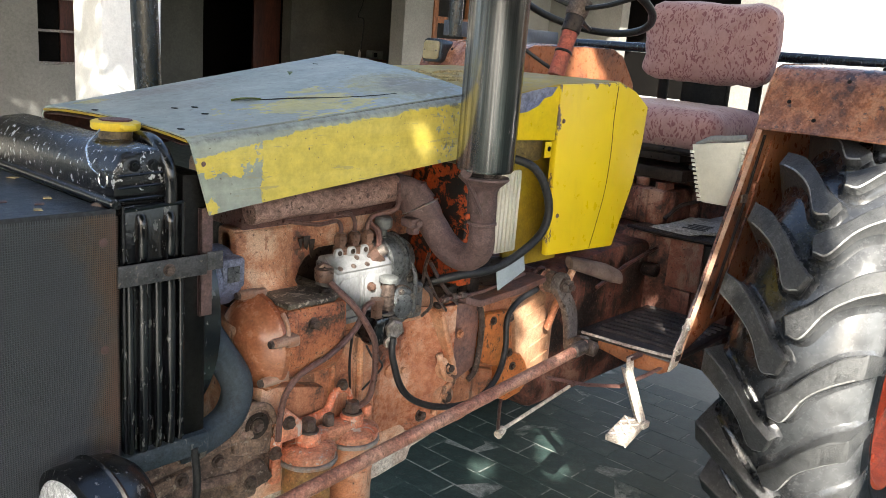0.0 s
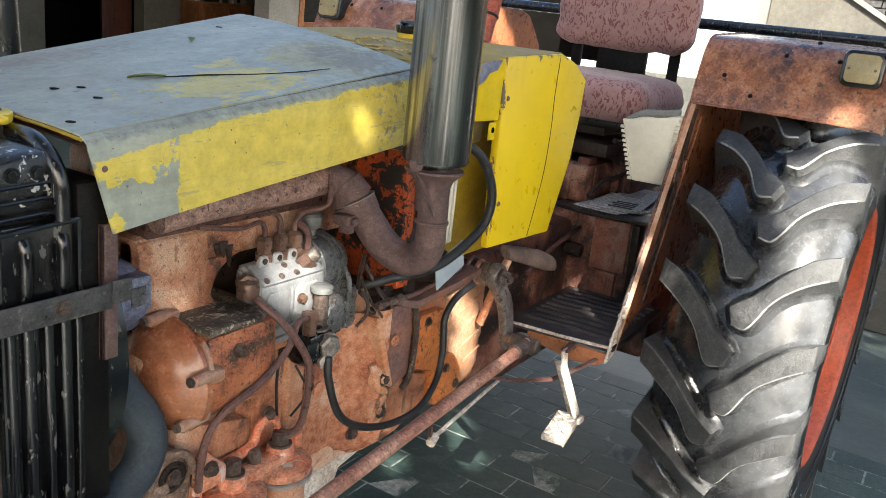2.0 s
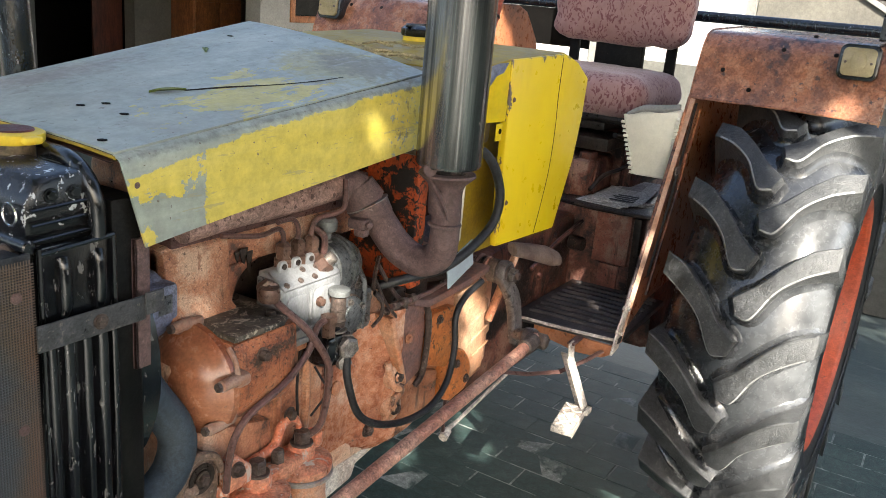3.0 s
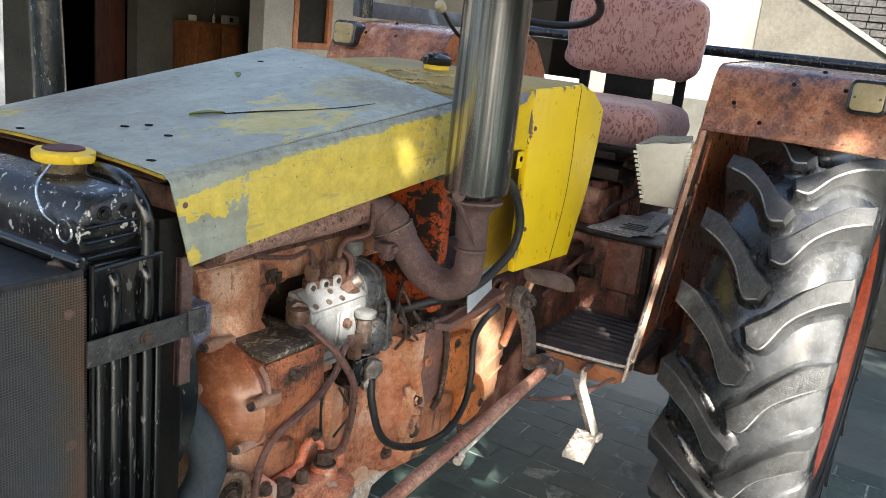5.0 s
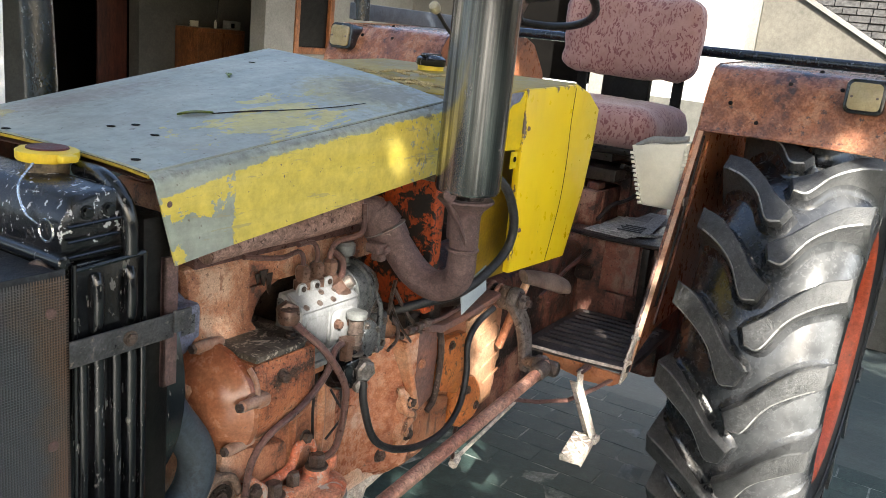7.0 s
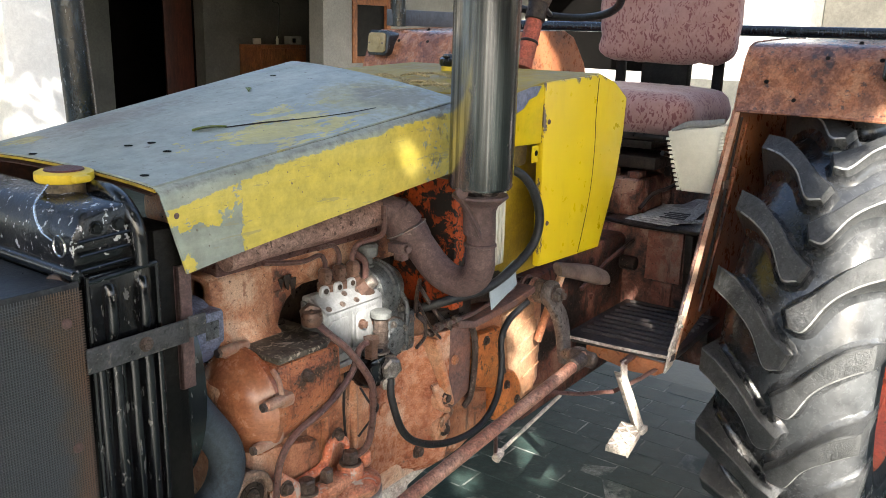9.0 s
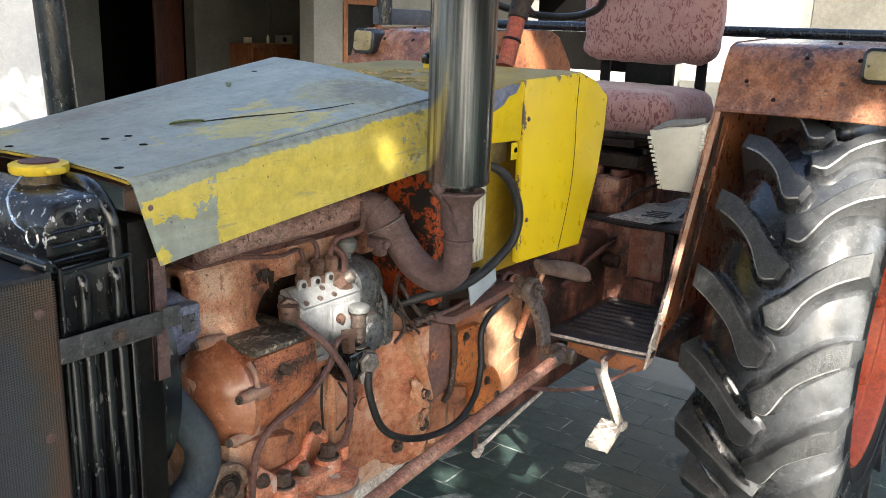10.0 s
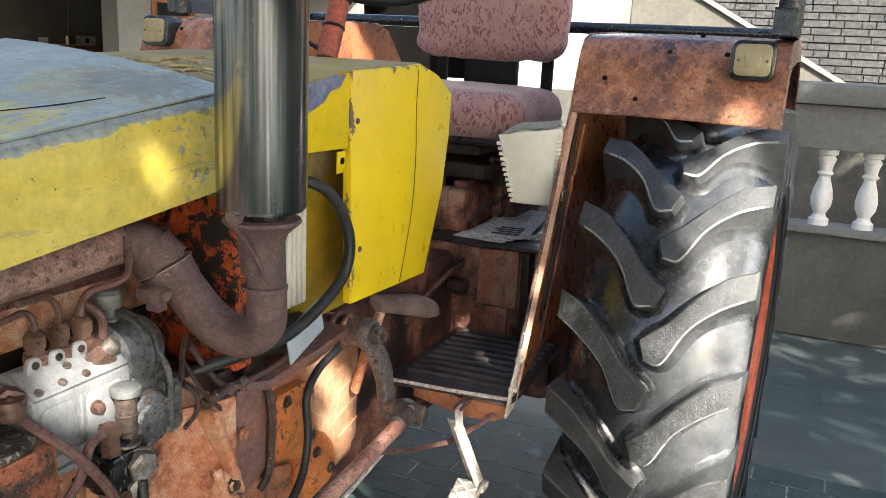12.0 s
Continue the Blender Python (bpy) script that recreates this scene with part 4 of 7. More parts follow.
def shoulder(u, side):
    """The rounded edge between the top and a side, and the side down to its hem."""
    e = hood_at(u, 0 if side < 0 else 1)
    hem = (1.159 + 0.068 * u) if side < 0 else e.z - 0.118
    lean = 0.033 * (1 - u) ** 6
    rows = []
    for a in (90, 60, 30, 0):
        rows.append(Vector((e.x, e.y - side * 0.014 + side * 0.014 * math.cos(radians(a)), e.z - 0.012 + 0.012 * math.sin(radians(a)))))
    for k in range(1, 5):
        t = k / 4
        rows.append(Vector((e.x + lean * t, e.y, (e.z - 0.012) * (1 - t) + hem * t)))
    return rows


us = [k / 20 for k in range(21)]
hood = part("hood", sheet([[hood_at(u, 0.027 + 0.946 * k / 14) for k in range(15)] for u in us], -0.003), "hood_top", tractor, "sheet metal hood, worn blue-grey with yellow patches")
for s in (-1, 1):
    part("side_panel", sheet([shoulder(u, s) for u in us], 0.003 * s), "hood_side", hood, "chipped yellow hood side over grey primer")
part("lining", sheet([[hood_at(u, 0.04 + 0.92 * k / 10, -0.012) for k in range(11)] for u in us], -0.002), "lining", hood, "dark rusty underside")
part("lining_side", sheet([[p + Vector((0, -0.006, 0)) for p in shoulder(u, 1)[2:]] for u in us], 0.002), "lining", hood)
part("front_edge", tube([hood_at(0, 0.02 + 0.96 * k / 10) + Vector((0, 0, -0.003)) for k in range(11)], 0.0024, 6, 1), "yellow_dull", hood, "rusty yellow lip")
# holes drawn as near-black discs lying on the hood
for x, y in ((0.147, 0.42), (0.188, 0.385), (0.162, 0.262), (0.028, 0.115), (0.82, 0.81), (0.012, 0.62)):
    p = hood_at(x, y, 0.0032)
    part("bolt_hole", lathe([(0.0062, 0), (0.0062, 0.001)], p, (0, 0, 1), 12), "shade_black", hood)
part("rivet", lathe([(0.006, 0), (0.004, 0.003)], (-0.735, -0.2565, 1.242), (0, -1, 0), 10), "rust", hood)
part("filled_hole", lathe([(0.0055, 0), (0.0055, 0.0008)], (-0.423, -0.2566, 1.208), (0, -1, 0), 12), "plaster", hood)
part("hood_bracket", joined(box(-0.735, -0.712, -0.252, -0.246, 0.99, 1.17, 0.001), box(-0.735, -0.731, -0.252, -0.222, 0.99, 1.17, 0.001)), "rust", hood, "rusty angle iron")

# fuel tank between hood and cowl, with filler cap
tank = part("fuel_tank", prism([(-0.08, 1.20), (-0.06, 1.352), (0.20, 1.374), (0.20, 1.20)], "y", -0.245, 0.245, 0.012), "tank", tractor, "stained fuel tank top")
part("filler_cap", joined(lathe([(0.033, 0), (0.036, 0.005), (0.036, 0.017), (0.028, 0.023), (0.01, 0.026)], (0.30, 0.036, 1.400), (0, 0, 1), 22), box(0.26, 0.34, 0.030, 0.042, 1.420, 1.429, 0.003)), "black", tank, "black filler cap")
part("filler_neck", lathe([(0.031, 0), (0.031, 0.020)], (0.30, 0.036, 1.382), (0, 0, 1), 20), "cap_yellow", tank)

# yellow cowl
cowl = part("cowl", prism([(0.182, 1.384), (0.45, 1.394), (0.53, 1.372), (0.603, 1.332), (0.598, 1.24), (0.575, 1.13), (0.502, 0.962), (0.197, 0.975)], "y", -0.288, -0.270, 0.004), "cowl", tractor, "bright yellow cowl panel with a thin crack")
part("cowl_panel", prism([(0.182, 1.384), (0.45, 1.394), (0.53, 1.372), (0.603, 1.332), (0.598, 1.24), (0.575, 1.13), (0.502, 0.962), (0.197, 0.975)], "y", 0.270, 0.288, 0.004), "yellow", cowl)
part("cowl_top", prism([(0.02, 1.362), (0.182, 1.386), (0.45, 1.396), (0.53, 1.374), (0.600, 1.334), (0.59, 1.318), (0.44, 1.378), (0.19, 1.37), (0.02, 1.345)], "y", -0.284, 0.284, 0.003), "yellow_dull", cowl, "scuffed yellow cowl top")
part("cowl_strip", prism([(-0.06, 1.262), (-0.06, 1.345), (0.02, 1.356), (0.184, 1.382), (0.184, 1.255)], "y", -0.285, -0.270, 0.003), "yellow", cowl)
part("bare_patch", prism([(0.02, 1.318), (0.02, 1.359), (0.13, 1.377), (0.168, 1.378), (0.15, 1.358), (0.12, 1.352), (0.10, 1.335), (0.06, 1.322)], "y", -0.2868, -0.2848, 0.0), "blue_metal", cowl, "bare purple-grey patch where paint is gone")
# recessed panel in a duller yellow that stands for its shade
part("inner_panel", box(0.13, 0.36, -0.205, -0.195, 0.93, 1.30, 0.002), "yellow_dull", cowl, "recessed dull yellow panel, shade put into its colour")
part("tab", joined(box(0.150, 0.176, -0.284, -0.280, 1.215, 1.252, 0.002)), "yellow", cowl)
part("tab_hole", lathe([(0.006, 0), (0.006, 0.001)], (0.163, -0.2848, 1.236), (0, -1, 0), 12), "shade_black", cowl)
for x, z in ((0.222, 1.072), (0.205, 1.30)):
    part("screw", lathe([(0.006, 0), (0.004, 0.003)], (x, -0.2885, z), (0, -1, 0), 10), "rust", cowl)
part("crack", tube([(0.435, -0.2886, 1.385), (0.432, -0.2886, 1.30), (0.437, -0.2886, 1.22), (0.43, -0.2886, 1.12), (0.405, -0.2886, 1.03), (0.385, -0.2886, 0.972)], 0.0009, 5), "grime_and_shade", cowl, "dark crack")

# exhaust
mufx, mufy = -0.164, -0.361
exhaust = part("muffler", lathe([(0.030, 0.0), (0.036, 0.012), (0.054, 0.016), (0.058, 0.022), (0.058, 0.85), (0.05, 0.88), (0.03, 0.90)], (mufx, mufy, 1.200), (0, 0, 1), 40), "muffler", tractor, "tall dark streaked steel muffler")
part("exhaust_pipe", tube([(-0.205, -0.15, 1.152), (-0.165, -0.172, 1.135), (-0.14, -0.205, 1.08), (-0.135, -0.25, 1.035), (-0.135, -0.30, 1.020), (-0.14, -0.345, 1.045), (-0.155, -0.361, 1.10), (-0.162, -0.361, 1.205)], [0.030, 0.031, 0.031, 0.031, 0.030, 0.029, 0.0265, 0.027], 18, 7), "rust", exhaust, "rusty curved exhaust elbow")
part("clamp", joined(tube([(-0.168, -0.166, 1.142), (-0.1565, -0.184, 1.1125)], [0.0365, 0.040], 22, 2), tube([(-0.1545, -0.187, 1.1075), (-0.148, -0.200, 1.084)], [0.0405, 0.0385], 22, 2)), "rust", exhaust, "rusty two-piece clamp")
part("weld_line", lathe([(0.038, 0), (0.0425, 0.0008), (0.0425, 0.0022), (0.038, 0.003)], (-0.1555, -0.1855, 1.1115), (0.24, -0.40, -0.88), 28), "cup_rim", exhaust, "pale weld line")
part("clamp_lug", joined(box(-0.209, -0.176, -0.216, -0.182, 1.072, 1.092, 0.004), box(-0.200, -0.180, -0.214, -0.190, 1.056, 1.0715, 0.004)), "rust", exhaust)
part("clamp_bolt", hexbolt((-0.192, -0.217, 1.082), (-0.3, -0.95, 0.0), 0.008, 0.008), "rust", exhaust)
part("neck", lathe([(0.0280, 0), (0.0295, 0.020), (0.0300, 0.044), (0.034, 0.054), (0.045, 0.064), (0.0515, 0.070), (0.050, 0.074)], (mufx, mufy, 1.130), (0, 0, 1), 32), "rust", exhaust, "rusty flared neck")
part("seam", lathe([(0.0265, 0), (0.0305, 0.002), (0.0305, 0.006), (0.0265, 0.008)], (-0.158, -0.361, 1.105), (0, 0, 1), 20), "rust", exhaust)
part("neck_strap", joined(tube([(-0.214, -0.346, 1.222), (-0.206, -0.352, 1.198), (-0.195, -0.366, 1.168), (-0.186, -0.377, 1.138), (-0.183, -0.380, 1.125)], [0.013, 0.0125, 0.011, 0.008, 0.003], 10, 4, flat_=0.45), lathe([(0.012, 0), (0.012, 0.006), (0.007, 0.009)], (-0.212, -0.354, 1.214), (-0.75, -0.65, 0), 8)), "rust", exhaust, "rusty strap between muffler and neck")
part("manifold", tube([(-0.56, -0.135, 1.125), (-0.45, -0.14, 1.135), (-0.34, -0.14, 1.135), (-0.205, -0.15, 1.150)], [0.024, 0.026, 0.026, 0.03], 14, 4), "manifold", exhaust, "pale rusty exhaust manifold")

# engine
block = part("engine_block", box(-0.60, 0.03, -0.165, 0.165, 0.54, 0.92, 0.012), "orange_pale", tractor, "oily orange engine block")
part("upper_block", box(-0.578, -0.02, -0.112, -0.06, 1.028, 1.09, 0.008), "cast_rusty", block)
# recess block coloured near-black to stand for the shade in the gap
part("recess", box(-0.55, -0.02, -0.068, 0.12, 0.90, 1.09, 0.01), "grime_and_shade", block, "recess behind the pump, its shade painted dark")
flare = [(-0.072, 1.088), (-0.116, 1.084), (-0.122, 1.06), (-0.122, 1.0), (-0.128, 0.980), (-0.142, 0.968), (-0.150, 0.958), (-0.072, 0.955)]
part("front_casting", prism(flare, "x", -0.578, -0.442, 0.006), "cast_rusty", block, "pale rusty casting with a flared foot")
part("casting_fillet", prism([(-0.446, 1.034), (-0.365, 1.034), (-0.392, 1.026), (-0.412, 1.012), (-0.424, 0.994), (-0.431, 0.975), (-0.434, 0.957), (-0.446, 0.957)], "y", -0.119, -0.07, 0.006), "cast_rusty", block)
# oil that has run down the casting's rounded end
for x, z0, z1, w in ((-0.410, 1.060, 1.030, 0.010), (-0.396, 1.052, 1.012, 0.008), (-0.425, 1.056, 1.036, 0.006)):
    part("oil_run", prism([(x - w, z0), (x + w, z0), (x + w * 0.6, (z0 + z1) / 2), (x + w * 0.2, z1), (x - w * 0.5, z1 + 0.008)], "y", -0.1215, -0.1185, 0.001), "grime_and_shade", block)
for k in range(4):
    part("head_bolt", hexbolt((-0.53 + 0.15 * k, -0.1155, 1.118), (0, -1, 0.2), 0.010, 0.010), "rust_pipe", block)
part("cylinder_head", box(-0.56, -0.03, -0.115, 0.13, 1.085, 1.145, 0.006), "rust_pipe", block)
part("rocker_cover", box(-0.54, -0.06, -0.075, 0.11, 1.145, 1.20, 0.015), "orange", block)
part("rear_plate", box(-0.04, 0.02, -0.184, 0.18, 0.56, 0.90, 0.012), "orange", block)
part("firewall", box(-0.06, -0.02, -0.235, 0.2, 0.925, 1.30, 0.004), "scorched", block, "flaking red and black sheet")
part("oil_sump", prism([(-0.60, 0.545), (-0.58, 0.475), (-0.20, 0.464), (-0.10, 0.476), (-0.088, 0.505), (-0.02, 0.515), (0.0, 0.545)], "y", -0.152, 0.14, 0.008), "white_metal", block, "pale dusty cast sump")

# timing gear case with dome
def d_section(cy, cz, r, top, y0, y1):
    """A round casing with a flat top, as a polygon of (y, z)."""
    return [(y1, top), (y0, top)] + [(cy + r * math.cos(radians(a)), cz + r * math.sin(radians(a))) for a in range(170, 371, 10)]


GY, GZ, GR = -0.150, 0.876, 0.092
case = part("gear_case", prism(d_section(GY, GZ, GR - 0.004, 0.956, -0.232, -0.075), "x", -0.540, -0.392, 0.010), "case_orange", tractor, "round orange timing case")
part("dome", lathe([(0.02, -0.052), (0.045, -0.048), (0.066, -0.038), (0.082, -0.022), (0.090, -0.008), (0.096, -0.003), (0.096, 0.008), (0.088, 0.009)], (-0.548, GY, GZ), (1, 0, 0), 44), "dome", case, "domed orange cover")
part("top_plate", prism([(-0.535, -0.072), (-0.395, -0.08), (-0.392, -0.212), (-0.43, -0.236), (-0.538, -0.232)], "z", 0.957, 0.968, 0.003), "plate_dusty", case, "flat top dark with oil and pale dust")
for y, z in ((-0.250, 0.908), (-0.146, 0.972), (-0.222, 0.824), (-0.09, 0.80)):
    part("stud", joined(rod((-0.585, y, z), (-0.545, y, z), 0.0092, 16, 0.003), box(-0.556, -0.525, min(y, GY + (y - GY) * 0.8) - 0.008, max(y, GY + (y - GY) * 0.8) + 0.008, min(z, GZ + (z - GZ) * 0.8) - 0.008, max(z, GZ + (z - GZ) * 0.8) + 0.008, 0.007)), "stud_paint", case, "pale worn stud boss")
    part("bolt", rod((-0.591, y, z), (-0.585, y, z), 0.0075, 6), "bolt", case)
part("web", tube([(-0.548, -0.250, 0.908), (-0.547, -0.246, 0.925), (-0.546, -0.238, 0.94), (-0.546, -0.226, 0.952)], 0.0045, 8, 3), "stud_paint", case)
part("bolt", hexbolt((-0.480, -0.233, 0.922), (0, -1, 0), 0.0095, 0.014), "bolt", case)
for x, y in ((-0.505, -0.10), (-0.42, -0.105), (-0.43, -0.205)):
    part("bolt", hexbolt((x, y, 0.969), (0, 0, 1), 0.009, 0.007), "grime_and_shade", case)

# injection pump
pump = part("injection_pump", prism([(-0.146, 0.905), (-0.146, 1.025), (-0.162, 1.025), (-0.205, 0.996), (-0.205, 0.905)], "x", -0.402, -0.246, 0.0045), "alu", tractor, "pale cast aluminium injection pump")
slope = Vector((0, -0.572, 0.82))


def on_slope(x, f):
    """A place on the pump's sloping cover, f from its upper edge to its lower."""
    return Vector((x, -0.162 - 0.043 * f, 1.025 - 0.029 * f)) + slope * 0.003


cover = bmesh.new()
quad = [cover.verts.new(on_slope(x, f) + slope * h) for h in (-0.003, 0.003) for x, f in ((-0.399, 0.06), (-0.25, 0.06), (-0.25, 0.97), (-0.399, 0.97))]
for f in ((0, 1, 2, 3), (4, 5, 6, 7), (0, 1, 5, 4), (1, 2, 6, 5), (2, 3, 7, 6), (3, 0, 4, 7)):
    cover.faces.new([quad[i] for i in f])
bmesh.ops.recalc_face_normals(cover, faces=cover.faces[:])
part("sloping_cover", soften(cover, 0.002), "alu", pump, "bright sloping cover plate")
part("end_plate", prism([(-0.150, 0.900), (-0.150, 1.018), (-0.160, 1.018), (-0.200, 0.990), (-0.200, 0.900)], "x", -0.409, -0.4025, 0.003), "alu_dark", pump, "dark oily end plate")
part("foot_flange", joined(box(-0.414, -0.236, -0.214, -0.108, 0.893, 0.904, 0.003), box(-0.410, -0.240, -0.2105, -0.206, 0.905, 0.921, 0.003)), "alu", pump)
for x0, x1 in ((-0.394, -0.340), (-0.326, -0.262)):
    part("side_panel", prism([(x0, 0.930), (x0, 0.978), (x0 + 0.008, 0.987), (x1 - 0.008, 0.987), (x1, 0.976), (x1, 0.938), (x1 - 0.012, 0.926)], "y", -0.2095, -0.2052, 0.0035), "alu", pump)
part("upright_web", box(-0.336, -0.330, -0.210, -0.2052, 0.922, 0.990, 0.002), "alu", pump)
for x, z in ((-0.312, 0.962), (-0.274, 0.957)):
    part("plug_screw", joined(lathe([(0.0095, 0), (0.0095, 0.003)], (x, -0.2095, z), (0, -1, 0), 14), lathe([(0.0075, 0.003), (0.0075, 0.010), (0.005, 0.011)], (x, -0.2095, z), (0, -1, 0), 6)), "nut_brown", pump, "rusty plug screw")
for x, f in ((-0.388, 0.80), (-0.352, 0.78), (-0.316, 0.80), (-0.330, 0.40), (-0.296, 0.44), (-0.268, 0.70)):
    part("cover_screw", lathe([(0.0058, 0), (0.0058, 0.0022), (0.003, 0.003)], on_slope(x, f) + slope * 0.003, slope, 10), "bolt", pump)
for x in (-0.372, -0.337, -0.302):
    part("clamp_tab", prism([(x - 0.011, 1.022), (x - 0.011, 1.034), (x - 0.006, 1.041), (x + 0.006, 1.041), (x + 0.011, 1.034), (x + 0.011, 1.022)], "y", -0.178, -0.170, 0.002), "alu", pump)
    part("tab_screw", lathe([(0.0052, 0), (0.0052, 0.002)], (x, -0.1781, 1.032), (0, -1, 0), 10), "grime_and_shade", pump)
part("governor", joined(box(-0.244, -0.172, -0.192, -0.10, 0.862, 1.00, 0.016), lathe([(0.044, 0), (0.052, 0.006), (0.052, 0.038), (0.047, 0.044), (0.047, 0.070), (0.040, 0.082), (0.022, 0.088)], (-0.246, -0.150, 0.992), (1, 0, 0), 26), box(-0.182, -0.142, -0.205, -0.14, 0.862, 0.948, 0.010)), "alu_dark", pump, "dark oily governor housing")
part("governor_flange", joined(lathe([(0.052, 0), (0.0575, 0.001), (0.0575, 0.007), (0.052, 0.008)], (-0.209, -0.150, 0.992), (1, 0, 0), 28), lathe([(0.052, 0), (0.0575, 0.001), (0.0575, 0.005), (0.052, 0.006)], (-0.199, -0.150, 0.992), (1, 0, 0), 28)), "alu_dark", pump)
for k in range(6):
    a = math.tau * (k / 6 + 0.06)
    part("flange_bolt", hexbolt((-0.193, -0.150 + 0.052 * math.cos(a), 0.992 + 0.052 * math.sin(a)), (1, 0, 0), 0.006, 0.010), "bolt", pump)
part("front_disc", lathe([(0.041, 0), (0.041, 0.012), (0.037, 0.016), (0.030, 0.017), (0.026, 0.022), (0.012, 0.024)], (-0.214, -0.192, 0.902), (0, -1, 0), 26), "alu_dark", pump, "round grey end cover")
part("disc_band", lathe([(0.0415, 0.004), (0.0445, 0.005), (0.0445, 0.009), (0.0415, 0.010)], (-0.214, -0.192, 0.902), (0, -1, 0), 26), "bolt", pump)
for k in range(5):
    a = k * math.tau / 5 + 0.5
    part("disc_bolt", hexbolt((-0.214 + 0.033 * math.cos(a), -0.2085, 0.902 + 0.033 * math.sin(a)), (0, -1, 0), 0.0055, 0.007), "steel", pump)
for x, z in ((-0.235, 0.965), (-0.18, 0.955), (-0.163, 0.885), (-0.162, 0.93)):
    part("housing_bolt", hexbolt((x, -0.193 if x < -0.17 else -0.2052, z), (0, -1, 0), 0.0065, 0.008), "steel", pump)
part("housing_rib", joined(tube([(-0.182, -0.196, 0.99), (-0.176, -0.208, 0.955), (-0.178, -0.208, 0.87)], 0.005, 8, 4), tube([(-0.236, -0.194, 0.985), (-0.240, -0.196, 0.94), (-0.238, -0.194, 0.87)], 0.004, 8, 3)), "alu_dark", pump)
for k, x in enumerate((-0.354, -0.319, -0.284)):
    y = -0.158 - 0.002 * k
    part("pipe_nut", joined(lathe([(0.0165, 0), (0.0165, 0.015), (0.0125, 0.017), (0.0125, 0.024)], (x, y, 1.023), (0, 0, 1), 6), lathe([(0.0145, 0.024), (0.0145, 0.039), (0.0085, 0.045)], (x, y, 1.023), (0.02, 0, 1), 6)), "nut_brown", pump, "rusty pipe nut")
part("vent_cap", lathe([(0.012, 0), (0.012, 0.012), (0.009, 0.014), (0.009, 0.026), (0.017, 0.029), (0.0195, 0.033), (0.0195, 0.049), (0.015, 0.054), (0.004, 0.055)], (-0.227, -0.15, 1.034), (0, 0, 1), 22), "grey_cap", pump, "grey round cap")
part("inlet_nut", lathe([(0.0175, 0), (0.0175, 0.018), (0.014, 0.021)], (-0.284, -0.182, 1.012), (0.42, -0.55, 0.62), 6), "nut_brown", pump)
part("inlet_stub", lathe([(0.0115, 0.020), (0.0115, 0.034), (0.009, 0.036)], (-0.284, -0.182, 1.012), (0.42, -0.55, 0.62), 12), "steel", pump, "bright threaded stub")
part("front_nut", joined(lathe([(0.021, 0), (0.021, 0.016), (0.015, 0.018), (0.015, 0.030)], (-0.405, -0.172, 0.998), (-0.7, -1, 0), 6), lathe([(0.017, -0.012), (0.019, -0.006), (0.019, 0.006), (0.017, 0.012)], (-0.420, -0.190, 0.998), (0, 0, 1), 16)), "nut_brown", pump, "rusty banjo union")
part("feed_pump", joined(rod((-0.277, -0.226, 0.900), (-0.277, -0.226, 0.968), 0.0135, 16, 0.002), rod((-0.277, -0.226, 0.918), (-0.277, -0.226, 0.924), 0.0155, 16, 0.002), rod((-0.277, -0.226, 0.940), (-0.277, -0.226, 0.944), 0.0150, 16, 0.001)), "bolt", pump, "ribbed hand priming plunger")
part("plunger_knob", lathe([(0.012, 0), (0.019, 0.002), (0.020, 0.006), (0.020, 0.012), (0.017, 0.014), (0.010, 0.015)], (-0.277, -0.226, 0.968), (0, 0, 1), 20), "grey_cap", pump, "dull grey plunger knob")
part("feed_body", joined(box(-0.330, -0.262, -0.252, -0.175, 0.848, 0.905, 0.012), rod((-0.296, -0.215, 0.84), (-0.296, -0.215, 0.912), 0.030, 18, 0.006)), "black", pump, "black feed pump body")
part("feed_union", joined(rod((-0.318, -0.238, 0.905), (-0.318, -0.238, 0.934), 0.013, 6), rod((-0.318, -0.238, 0.934), (-0.318, -0.238, 0.944), 0.016, 6)), "nut_brown", pump)
part("gasket_ring", rod((-0.288, -0.232, 0.905), (-0.288, -0.232, 0.909), 0.020, 18, 0.001), "steel", pump)
part("hex_plug", joined(lathe([(0.021, 0), (0.021, 0.014), (0.016, 0.018)], (-0.284, -0.252, 0.880), (-0.35, -1, 0), 6), lathe([(0.023, -0.004), (0.023, 0.0)], (-0.284, -0.252, 0.880), (-0.35, -1, 0), 18)), "steel", pump, "bright hexagon plug")
part("hex_plug", lathe([(0.015, 0), (0.015, 0.012), (0.010, 0.015)], (-0.290, -0.250, 0.852), (-0.35, -1, 0), 6), "steel", pump)
part("stop_lever", joined(tube([(-0.150, -0.218, 1.012), (-0.164, -0.222, 0.985), (-0.168, -0.222, 0.95)], 0.010, 8, 4, flat_=0.4), tube([(-0.168, -0.226, 0.945), (-0.150, -0.232, 0.925), (-0.148, -0.232, 0.895), (-0.172, -0.230, 0.878)], 0.008, 8, 4, flat_=0.45)), "greasy_iron", pump, "worn stop lever")

